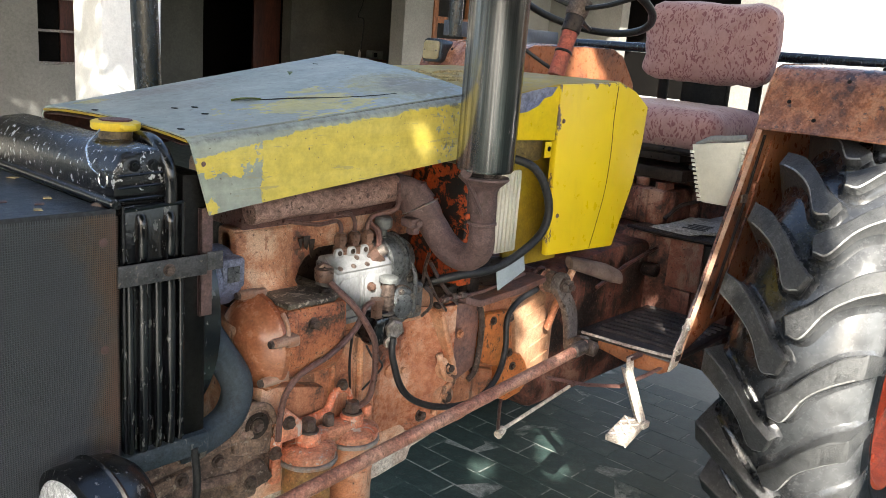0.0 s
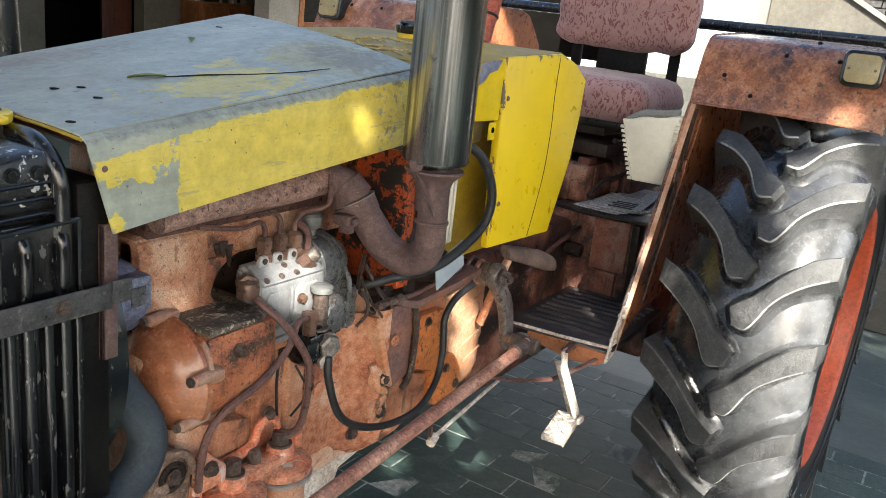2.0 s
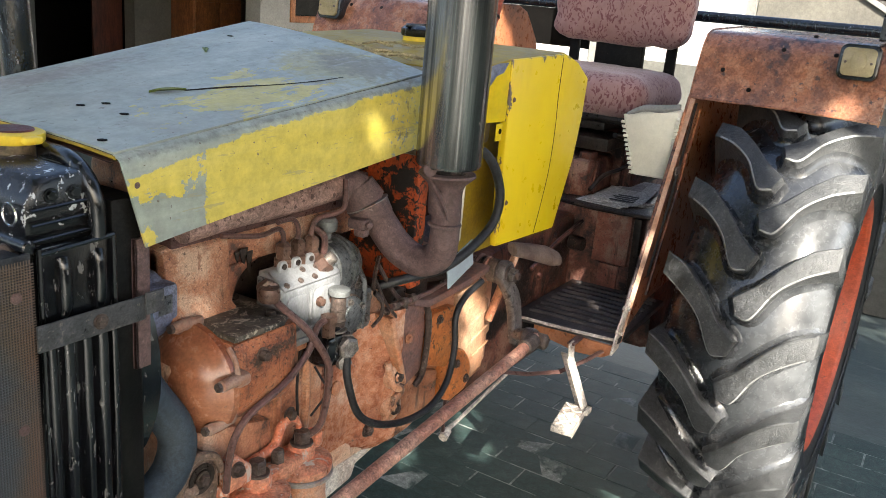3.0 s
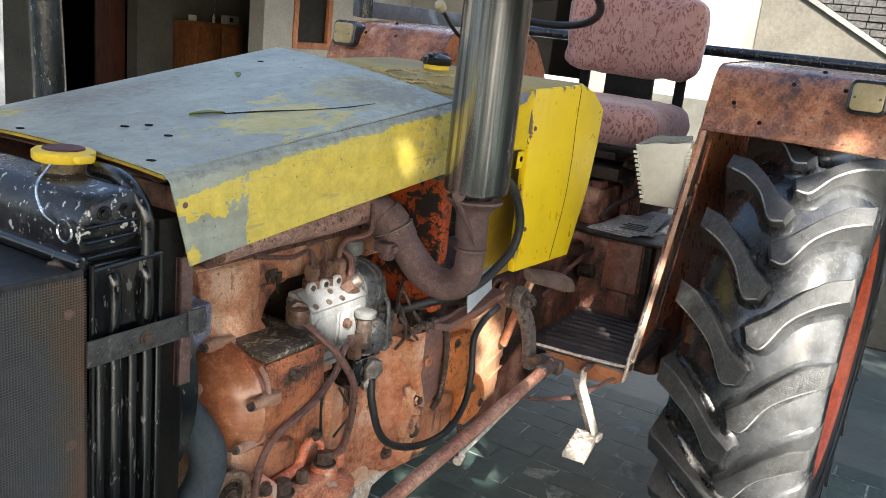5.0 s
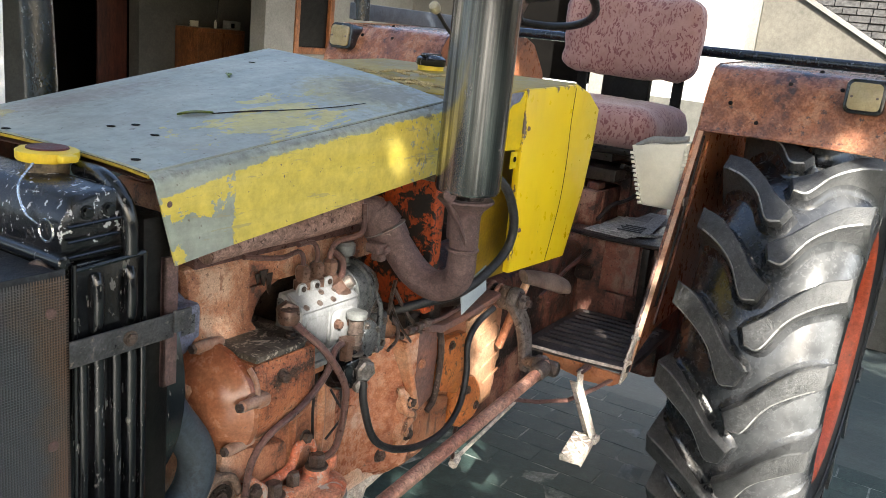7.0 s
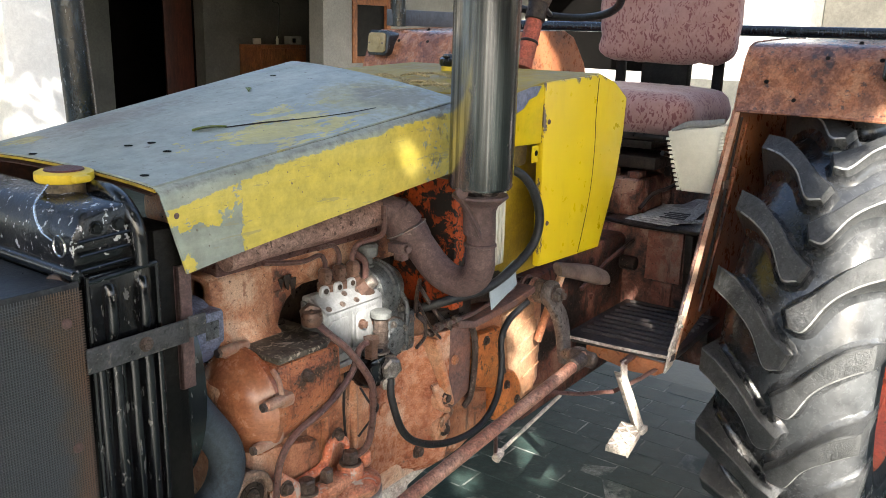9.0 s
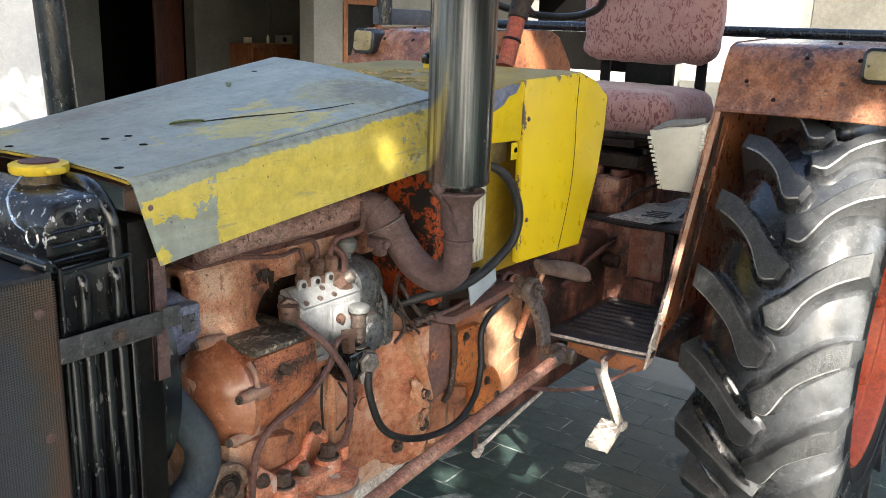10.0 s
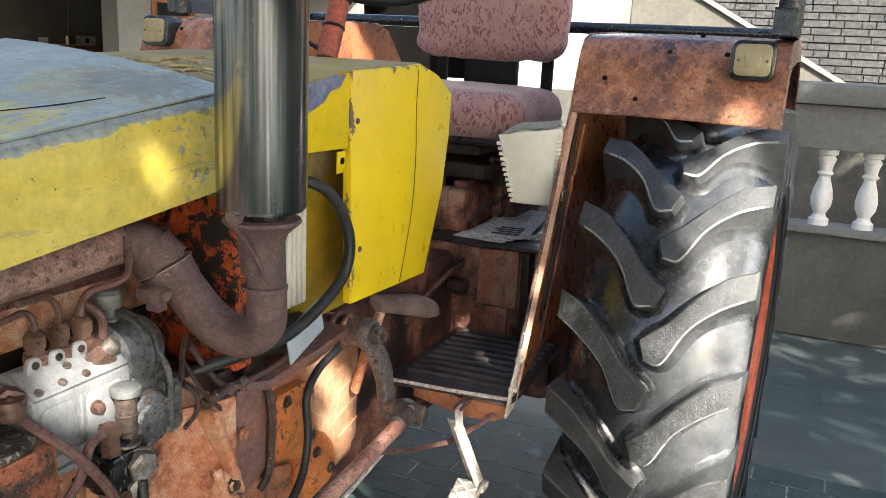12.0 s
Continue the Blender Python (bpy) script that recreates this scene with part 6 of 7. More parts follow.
part("radiator_cap", joined(lathe([(0.036, 0), (0.038, 0.003), (0.038, 0.012), (0.034, 0.014)], (RX0 + 0.068, -0.108, 1.279), (0, 0, 1), 26), box(RX0 + 0.056, RX0 + 0.080, -0.156, -0.060, 1.281, 1.291, 0.004)), "cap_yellow", radiator, "yellow radiator cap with a dark red disc")
part("cap_disc", lathe([(0.026, 0), (0.025, 0.002)], (RX0 + 0.068, -0.108, 1.2935), (0, 0, 1), 24), "cap_red", radiator)
chain_line = smooth_line([(RX0 + 0.02, -0.150, 1.283), (RX0 - 0.004, -0.160, 1.262), (RX0 - 0.010, -0.180, 1.236), (RX0 - 0.010, -0.205, 1.226)], 8)
part("chain", joined(*[lathe([(0.0009, -0.003), (0.0019, 0.0), (0.0009, 0.003)], p, b - p, 6) for p, b in zip(chain_line, chain_line[1:])]), "chrome", radiator, "thin steel chain")
ring = [(RX0 - 0.011, -0.222 + 0.013 * math.cos(k * math.tau / 16), 1.222 + 0.013 * math.sin(k * math.tau / 16)) for k in range(17)]
part("chain_ring", tube(ring, 0.0016, 6, 1), "chrome", radiator)
for x in (0.028, 0.058):
    part("bolt", hexbolt((RX0 + x, -RY + 0.004, 1.242), (0, -1, 0), 0.0065, 0.005), "black", radiator)
part("radiator_hose", tube([(-0.70, -0.155, 0.98), (-0.66, -0.185, 0.90), (-0.625, -0.20, 0.83), (-0.640, -0.205, 0.775), (-0.69, -0.21, 0.75), (-0.75, -0.215, 0.745)], 0.029, 16, 7), "hose", radiator, "dusty grey lower radiator hose")
part("hose_clip", lathe([(0.031, 0), (0.031, 0.012)], (-0.725, -0.214, 0.747), (1, 0, 0), 18), "steel", radiator)
part("foot", joined(box(RX0 - 0.012, RX1 + 0.006, -RY - 0.012, RY, 0.744, 0.784, 0.008), box(RX0 - 0.03, RX0 + 0.03, -RY - 0.016, -RY + 0.05, 0.722, 0.750, 0.006)), "foot_blue", radiator, "dusty blue-black mounting foot")
part("wire", tube([(-0.745, -0.255, 0.76), (-0.742, -0.26, 0.70), (-0.75, -0.262, 0.60), (-0.76, -0.26, 0.5)], 0.007, 8), "cable", radiator)

# fan and alternator
alt = part("alternator", joined(lathe([(0.05, 0), (0.058, 0.008), (0.058, 0.07), (0.05, 0.085)], (-0.655, -0.085, 1.00), (1, 0, 0), 24), box(-0.62, -0.57, -0.145, -0.09, 0.985, 1.045, 0.008)), "blue_metal", tractor, "dusty blue-grey alternator")
part("pulley", lathe([(0.03, 0), (0.036, 0.004), (0.03, 0.01), (0.036, 0.016), (0.02, 0.02)], (-0.685, -0.085, 1.00), (1, 0, 0), 20), "grime_and_shade", alt)
part("label_plate", box(-0.611, -0.585, -0.1475, -0.1455, 1.0, 1.03, 0.001), "alu_dark", alt)
fan = part("fan", joined(rod((-0.70, 0, 0.97), (-0.60, 0, 0.97), 0.03, 14), *[box(-0.692, -0.686, -0.03, 0.03, 0.03, 0.19, 0.002, Matrix.Translation((0, 0, 0.97)) @ Matrix.Rotation(radians(a), 4, "X")) for a in (20, 110, 200, 290)]), "black", tractor)

# front chassis
chas = part("front_frame", joined(box(-1.15, -0.53, -0.205, -0.15, 0.60, 0.712, 0.010), box(-1.15, -0.53, 0.15, 0.205, 0.60, 0.712, 0.010), box(-0.62, -0.57, -0.20, 0.20, 0.58, 0.70, 0.01)), "frame_dirt", tractor, "greasy brown cast front frame")
part("rail_lip", joined(tube([(-1.10, -0.206, 0.700), (-0.84, -0.212, 0.710), (-0.70, -0.214, 0.722), (-0.60, -0.214, 0.728)], 0.011, 8, 4, flat_=0.6), tube([(-0.83, -0.206, 0.660), (-0.70, -0.210, 0.652), (-0.58, -0.212, 0.640)], 0.012, 8, 4, flat_=0.7)), "frame_dirt", chas)
part("cast_bracket", prism([(-0.638, 0.690), (-0.630, 0.765), (-0.605, 0.786), (-0.568, 0.774), (-0.545, 0.738), (-0.552, 0.668), (-0.60, 0.675)], "y", -0.214, -0.165, 0.010), "frame_dirt", chas, "dirty cast bracket")
part("bracket_rim", tube([(-0.636, -0.216, 0.700), (-0.628, -0.218, 0.762), (-0.602, -0.218, 0.782), (-0.566, -0.218, 0.770), (-0.546, -0.216, 0.735)], 0.007, 8, 5), "frame_dirt", chas)
part("bracket_hole", lathe([(0.026, 0), (0.026, 0.003), (0.018, 0.003), (0.016, 0.001)], (-0.588, -0.2135, 0.738), (0, -1, 0), 20), "grime_and_shade", chas)
part("lower_pad", prism([(-0.64, 0.650), (-0.575, 0.668), (-0.545, 0.620), (-0.60, 0.605), (-0.645, 0.612)], "y", -0.222, -0.18, 0.010), "frame_dirt", chas)
part("lower_pad", prism([(-0.80, 0.690), (-0.72, 0.700), (-0.70, 0.668), (-0.79, 0.660)], "y", -0.216, -0.18, 0.008), "frame_dirt", chas)
for x, y, z in ((-0.588, -0.2165, 0.738), (-0.605, -0.2225, 0.632), (-0.745, -0.2165, 0.684), (-0.665, -0.2062, 0.688)):
    part("bolt", hexbolt((x, y, z), (0, -1, 0), 0.010, 0.010), "bolt", chas)
lampc = Vector((-0.985, -0.355, 0.765))
hl = part("headlamp", lathe([(0.02, 0.105), (0.05, 0.09), (0.072, 0.068), (0.082, 0.035), (0.086, 0.0), (0.086, -0.012), (0.076, -0.016)], lampc, (0.93, 0.1, 0.12), 36), "black", tractor, "round black headlamp")
part("lamp_glass", lathe([(0.075, -0.012), (0.07, -0.02), (0.05, -0.027), (0.02, -0.031)], lampc, (0.93, 0.1, 0.12), 32), "lens_clear", hl, "headlamp glass")
part("lamp_bead", lathe([(0.0825, 0.03), (0.0855, 0.034), (0.0825, 0.038)], lampc, (0.93, 0.1, 0.12), 36), "black", hl)
part("lamp_bracket", box(-0.90, -0.86, -0.30, -0.245, 0.70, 0.73, 0.004), "black", hl)

# platform with ribbed plate, step and pedals
plat = part("footplate", prism([(0.588, -0.200), (0.618, -0.462), (0.66, -0.468), (1.02, -0.46), (1.02, -0.165), (0.584, -0.165)], "z", 0.655, 0.672, 0.002), "mat_black", tractor, "dusty ribbed foot plate")
for k in range(10):
    x = 0.645 + 0.037 * k
    part("rib", tube([(x, -0.19, 0.674), (x + 0.008, -0.32, 0.675), (x + 0.012, -0.445, 0.674)], 0.006, 8, 3, flat_=0.7), "mat_black", plat)
part("plate_edge", joined(tube([(0.586, -0.180, 0.668), (0.602, -0.33, 0.666), (0.618, -0.463, 0.668)], 0.0045, 8, 3)), "white_metal", plat, "bare worn front edge")
part("under_skirt", prism([(-0.225, 0.653), (-0.225, 0.628), (-0.36, 0.606), (-0.43, 0.612), (-0.46, 0.632), (-0.46, 0.653)], "x", 0.606, 0.616, 0.003), "fender_inner", plat, "brown skirt under the plate edge")
part("step_tie", box(0.548, 0.68, -0.372, -0.352, 0.647, 0.654, 0.001), "rust_pipe", plat)
part("under_brace", tube([(0.625, -0.452, 0.650), (0.585, -0.40, 0.605), (0.575, -0.33, 0.55), (0.45, -0.29, 0.575), (0.33, -0.24, 0.61)], 0.0065, 8, 1, flat_=0.6), "rust_pipe", plat)
def sloped(x0, x1, y0, y1, z0, z1, lean, drift=0.0):
    """An upright flat bar whose lower end leans outwards."""
    b = box(x0, x1, y0, y1, z0, z1, 0.0012)
    for v in b.verts:
        f = max(0.0, 0.612 - v.co.z)
        v.co.y += lean * f
        v.co.x += drift * f
    return b


step = part("step_hanger", joined(sloped(0.535, 0.568, -0.366, -0.360, 0.60, 0.655, -0.46), sloped(0.535, 0.568, -0.366, -0.360, 0.482, 0.612, -0.46), sloped(0.566, 0.572, -0.366, -0.330, 0.482, 0.612, -0.46), box(0.540, 0.574, -0.438, -0.392, 0.466, 0.484, 0.003)), "white_metal", tractor, "bent bare metal step hanger")
tread_m = Matrix.Translation((0.489, -0.408, 0.475)) @ Matrix.Diagonal((0.74, 0.85, 1, 1)) @ Matrix.Rotation(radians(6), 4, "Z") @ Matrix.Rotation(radians(-5), 4, "Y")
part("step_tread", joined(box(-0.078, 0.085, -0.030, 0.034, -0.003, 0.003, 0.001, tread_m), box(-0.078, 0.09, -0.034, -0.0302, -0.020, 0.004, 0.001, tread_m), box(-0.083, -0.0782, -0.034, 0.035, -0.014, 0.003, 0.001, tread_m)), "tread", step, "chequered step tread")
part("tread_studs", joined(*[box(-0.012, 0.012, -0.0035, 0.0035, 0.003, 0.0065, 0.0015, tread_m @ Matrix.Translation((-0.064 + 0.026 * i, -0.019 + 0.020 * j, 0)) @ Matrix.Rotation(radians(45 if (i + j) % 2 else -45), 4, "Z")) for i in range(6) for j in range(3)]), "white_metal", step)
pedal = part("pedal_arm", tube([(0.345, -0.215, 0.74), (0.352, -0.235, 0.82), (0.385, -0.250, 0.905)], [0.016, 0.016, 0.015], 10, 4, flat_=0.6), "orange_pale", tractor, "clutch pedal arm")
part("pedal_pad", tube([(0.362, -0.250, 0.926), (0.44, -0.260, 0.905), (0.53, -0.270, 0.878), (0.585, -0.275, 0.860)], [0.019, 0.024, 0.029, 0.022], 14, 5, flat_=0.6), "pedal", pedal, "worn brown pedal pad")

# driver's console under the seat
tunnel = part("tunnel", prism([(0.40, 0.855), (0.60, 0.88), (0.80, 0.895), (1.0, 0.885), (1.9, 0.90), (1.9, 0.46), (0.40, 0.46)], "y", -0.145, 0.17, 0.02), "floorplate", tractor, "rusty red gearbox tunnel")
for x, z in ((0.66, 0.84), (0.76, 0.845), (0.86, 0.84), (0.95, 0.83), (0.90, 0.74), (0.78, 0.73)):
    part("bolt", hexbolt((x, -0.146, z), (0, -1, 0), 0.009, 0.008), "floorplate", tunnel)
part("tunnel_rod", joined(tube([(0.62, -0.19, 0.80), (0.80, -0.185, 0.845), (0.98, -0.18, 0.87)], 0.006, 8, 2), rod((0.97, -0.15, 0.80), (0.97, -0.20, 0.80), 0.022, 14, 0.004)), "floorplate", tunnel)
part("axle_housing", box(1.0, 1.5, -0.44, 0.44, 0.50, 0.925, 0.03), "floorplate", tunnel, "rusty rear axle housing")
part("front_panel", box(0.986, 1.0, -0.335, -0.222, 0.755, 0.918, 0.004), "tunnel_red", tunnel, "faded red raised panel")
part("lower_panel", box(0.985, 1.0, -0.312, -0.248, 0.676, 0.752, 0.004), "tunnel_red", tunnel)
part("side_web", prism([(0.97, 0.676), (1.0, 0.676), (1.0, 0.92), (0.95, 0.92)], "y", -0.375, -0.352, 0.003), "grime_and_shade", tunnel)
shelf = part("shelf", joined(box(0.925, 1.40, -0.425, -0.10, 0.932, 0.939, 0.002), tube([(0.925, -0.10, 0.936), (0.920, -0.24, 0.932), (0.926, -0.425, 0.937)], 0.006, 8, 3)), "grime_and_shade", tunnel, "oily black shelf plate")
hyd = part("hydraulic_cover", joined(box(1.01, 1.55, -0.165, 0.20, 0.935, 1.052, 0.016), box(1.22, 1.56, -0.235, 0.20, 0.935, 1.13, 0.02)), "floorplate", tunnel, "rusty hydraulic lift housing")
for b in ((0.996, 1.012, -0.115, -0.093, 0.94, 1.05), (1.06, 1.085, -0.172, -0.163, 0.94, 1.045), (1.204, 1.222, -0.20, -0.17, 0.95, 1.12)):
    part("cover_rib", box(*b, 0.003), "floorplate", hyd)
part("valve_cap", box(1.04, 1.10, -0.155, -0.115, 1.050, 1.072, 0.005), "floorplate", hyd)
part("filler_plug", rod((1.06, -0.06, 1.05), (1.06, -0.06, 1.08), 0.022, 14, 0.005), "floorplate", hyd)
part("lift_pipe", tube([(1.03, -0.17, 0.96), (1.10, -0.185, 1.00), (1.20, -0.215, 1.02), (1.24, -0.25, 1.09)], 0.007, 8, 4), "grime_and_shade", hyd)
part("seat_frame", joined(box(1.05, 1.50, -0.20, 0.20, 1.08, 1.12, 0.006), box(1.08, 1.46, -0.17, 0.17, 1.14, 1.165, 0.004), tube([(1.10, -0.2, 1.13), (1.2, -0.215, 1.115), (1.4, -0.2, 1.15)], 0.008, 8)), "grime_and_shade", tunnel)
part("dash_shroud", prism([(0.58, 0.95), (0.60, 1.30), (0.72, 1.34), (0.74, 0.95)], "y", -0.13, 0.13, 0.01), "grime_and_shade", tractor)

# seat
seat = part("seat_cushion", cushion(1.05, 1.53, -0.278, 0.25, 1.180, 1.308, 0.060, 1.0), "fabric", tractor, "seat cushion in floral pink cloth")
back = part("backrest", cushion(1.39, 1.50, -0.290, 0.200, 1.392, 1.668, 0.050, 4.0, 0.006, 0.085, 1.8), "fabric", tractor, "backrest in floral pink cloth")
part("back_post", joined(box(1.44, 1.48, -0.13, 0.04, 1.26, 1.43, 0.005), box(1.48, 1.50, -0.235, -0.20, 1.20, 1.50, 0.003), box(1.48, 1.50, 0.12, 0.155, 1.20, 1.50, 0.003)), "black_dusty", back)
part("pan", box(1.07, 1.51, -0.255, 0.23, 1.165, 1.19, 0.01), "grime_and_shade", seat)

# steering wheel and column
hub = Vector((0.69, 0.03, 1.575))
col_dir = Vector((0.40, 0.0, 1.0)).normalized()
column = part("steering_column", tube([hub - col_dir * 0.20, hub - col_dir * 0.02], [0.024, 0.023], 18, 1), "red_paint", tractor, "faded red steering column")
part("column_collar", joined(rod(hub - col_dir * 0.065, hub - col_dir * 0.01, 0.028, 18, 0.003), rod(hub - col_dir * 0.13, hub - col_dir * 0.122, 0.0265, 18, 0.002)), "grime_and_shade", column)
c = hub + col_dir * 0.035
s1 = Vector((0, 1, 0))
s2 = col_dir.cross(s1)
part("wheel_rim", tube([c + 0.215 * (math.cos(a * math.tau / 40) * s1 + math.sin(a * math.tau / 40) * s2) + col_dir * 0.0 for a in range(41)], 0.0115, 10, 1), "cable", column, "black steering wheel")
for k in range(3):
    a = math.tau * (k / 3 + 0.14)
    d = math.cos(a) * s1 + math.sin(a) * s2
    part("spoke", tube([c - col_dir * 0.025 + d * 0.02, c - col_dir * 0.02 + d * 0.11, c + d * 0.212], 0.007, 8, 4), "cable", column)
part("wheel_hub", lathe([(0.03, -0.05), (0.034, -0.03), (0.036, 0.0), (0.02, 0.012)], c, col_dir, 16), "bolt", column)
part("hand_lever", tube([(0.655, 0.06, 1.40), (0.60, 0.13, 1.453), (0.554, 0.15, 1.484), (0.480, 0.15, 1.534)], 0.0055, 8, 4), "cable", tractor, "thin black hand lever")
part("lever_knob", lathe([(0.006, 0), (0.012, 0.006), (0.015, 0.018), (0.013, 0.030), (0.006, 0.034)], (0.487, 0.15, 1.529), (-0.82, 0, 0.56), 14), "knob_pale", tractor, "pale worn lever knob")
part("throttle_knob", joined(tube([(0.565, -0.19, 1.345), (0.56, -0.19, 1.372)], 0.004, 8, 1), lathe([(0.004, 0), (0.011, 0.005), (0.013, 0.012), (0.008, 0.021)], (0.56, -0.19, 1.368), (-0.1, 0, 1), 12)), "black", tractor, "small black throttle knob")


# fenders
def rounded(hw, hh, r):
    """The outline of a rectangle with round corners."""
    return [(sx * (hw - r) + r * math.cos(a), sz * (hh - r) + r * math.sin(a)) for sx, sz, a0 in ((1, 1, 0), (-1, 1, 90), (-1, -1, 180), (1, -1, 270)) for a in (radians(a0 + 22.5 * k) for k in range(5))]


def fender(s):
    """A flat-topped rear fender; s is the side, -1 or 1."""
    yi, yo = s * 0.45, s * 0.925
    prof_top = [(0.957, 1.290), (0.975, 1.355), (1.005, 1.425), (1.035, 1.460), (1.075, 1.472), (1.40, 1.485), (1.62, 1.485), (1.70, 1.46), (1.80, 1.36), (1.90, 1.15), (1.93, 0.9)]
    f = part("fender", sheet([[(x, yi + (yo - yi) * k / 6, z + 0.004 * math.sin(math.pi * k / 6)) for k in range(7)] for x, z in prof_top], 0.004), "fender", tractor, "rusty brown flat-topped fender")
    side = [(0.957, 1.290), (0.975, 1.355), (1.005, 1.425), (1.035, 1.460), (1.075, 1.472), (1.40, 1.485), (1.62, 1.485), (1.70, 1.46), (1.80, 1.36), (1.90, 1.15), (1.93, 0.9), (1.70, 0.75), (0.86, 0.72), (0.635, 0.652)]
    part("inner_panel", prism(side, "y", yi - 0.003, yi + 0.003, 0.0), "fender_inner", f, "brown-orange inner fender panel")
    part("edge_flange", joined(tube([(0.637, yi, 0.655), (0.795, yi, 0.97), (0.957, yi, 1.290)], 0.005, 8, 1), tube([(x, yi, z + 0.001) for x, z in prof_top], 0.0032, 8, 1)), "fender", f)
    # folded front lip, paler than the panel behind it
    part("folded_lip", sheet([[(x, yi, z), (x + 0.002, yi + s * 0.017, z)] for x, z in ((0.640, 0.655), (0.72, 0.815), (0.795, 0.967), (0.875, 1.125), (0.955, 1.286))], 0.003), "lip_pale", f, "paler folded front lip")
    part("outer_lip", sheet([[(x, yo, z + 0.003), (x, yo + s * 0.004, z - 0.055 if i else z - 0.012)] for i, (x, z) in enumerate(prof_top)], 0.004), "fender", f)
    part("front_lip", tube([(0.956, yi, 1.290), (0.956, (yi + yo) / 2, 1.292), (0.956, yo, 1.287)], 0.004, 6, 2), "fender", f)
    part("corner_plate", joined(prism([(0.592, 0.632), (0.640, 0.640), (0.700, 0.765), (0.664, 0.772), (0.640, 0.725), (0.622, 0.705)], "y", yi - 0.012, yi - 0.006, 0.001), rod((0.665, yi - 0.02, 0.745), (0.665, yi, 0.745), 0.006, 8), rod((0.632, yi - 0.02, 0.685), (0.632, yi, 0.685), 0.006, 8)), "white_metal", f, "bright worn corner plate")
    ly = s * 0.85
    lm = Matrix.Translation((0.985, ly, 1.428)) @ Matrix.Rotation(radians(6), 4, "Y")
    case, lens, ring = prism(rounded(0.048, 0.044, 0.018), "x", -0.020, 0.055, 0.004), prism(rounded(0.039, 0.035, 0.013), "x", -0.029, -0.018, 0.003), prism(rounded(0.018, 0.022, 0.015), "x", -0.031, -0.0285, 0.001)
    for b in (case, lens, ring):
        b.transform(lm)
    lamp = part("side_lamp", case, "black" if s < 0 else "post_blue", f, "rounded square side lamp in a black case")
    part("lamp_lens", lens, "lens_amber", f, "dusty amber lens")
    part("lens_boss", ring, "lens_amber", f)
    for k in (-1, 1):
        part("lamp_screw", lathe([(0.0035, 0), (0.0035, 0.002)], lm @ Vector((-0.029, k * 0.030, -0.002)), (-1, 0, 0), 8), "bolt", f)
    for y, x, z in ((0.60, 0.966, 1.326), (0.66, 1.015, 1.437), (0.52, 0.981, 1.37), (0.79, 1.015, 1.437), (0.72, 1.1, 1.477)):
        part("bolt_hole", lathe([(0.006, 0), (0.006, 0.0015)], (x - 0.0015, s * y, z + 0.002), (-0.8, 0, 0.5), 10), "shade_black", f)
    part("canopy_post", rod((1.15, s * 0.905, 1.488), (1.13, s * 0.905, 2.4), 0.030, 16), "post_blue", f, "dark blue canopy post")
    part("post_foot", box(1.05, 1.40, s * 0.87 - 0.01, s * 0.93 + 0.01, 1.488, 1.545, 0.004) if s < 0 else box(1.12, 1.88, 0.905, 0.94, 1.49, 1.55, 0.004), "post_blue" if s < 0 else "rail_blue", f)
    part("panel_stiffener", joined(tube([(1.07, yi + 0.006 * s, 1.25), (0.945, yi + 0.006 * s, 0.98), (0.83, yi + 0.006 * s, 0.74)], 0.004, 6, 2), box(0.985, 1.005, yi - 0.012, yi + 0.012, 1.10, 1.13, 0.003)), "fender", f)
    return f


for s in (-1, 1):
    fender(s)
for dx in (0.0, 0.012):
    part("lamp_wire", tube([(1.00 + dx, -0.458, 1.27), (0.955 + dx, -0.459, 1.16), (0.915 + dx, -0.459, 1.05), (0.862 + dx, -0.459, 0.93), (0.80 + dx, -0.459, 0.80)], 0.0022, 6), "cable", tractor)
part("wire_clip", box(0.905, 0.945, -0.462, -0.456, 1.075, 1.10, 0.002), "steel", tractor)
part("rear_bar", rod((1.90, -0.90, 1.508), (1.90, 0.90, 1.508), 0.020, 14), "post_blue", tractor, "dark blue bar across the back")
part("upright_pipe", tube([(-0.37, 0.545, 0.80), (-0.38, 0.545, 1.3), (-0.43, 0.55, 2.3)], [0.032, 0.032, 0.032], 16, 2), "post_blue", tractor, "upright chipped dark blue stack pipe")
part("stack_bracket", box(-0.40, -0.35, 0.16, 0.53, 0.82, 0.85, 0.004), "post_blue", tractor)


# rear wheels
# the edges of a lug's top from its broad nose to the shoulder: (metres from the middle, degrees round the tyre)
LUG_UP = [(-0.015, -0.3), (0.010, 1.6), (0.037, 3.6), (0.080, 8.2), (0.110, 10.9), (0.135, 12.9), (0.165, 14.4), (0.196, 15.6)]
LUG_LOW = [(0.000, -3.9), (0.030, -4.4), (0.048, -2.8), (0.072, 1.4), (0.092, 3.8), (0.115, 5.7), (0.150, 8.0), (0.196, 10.4)]


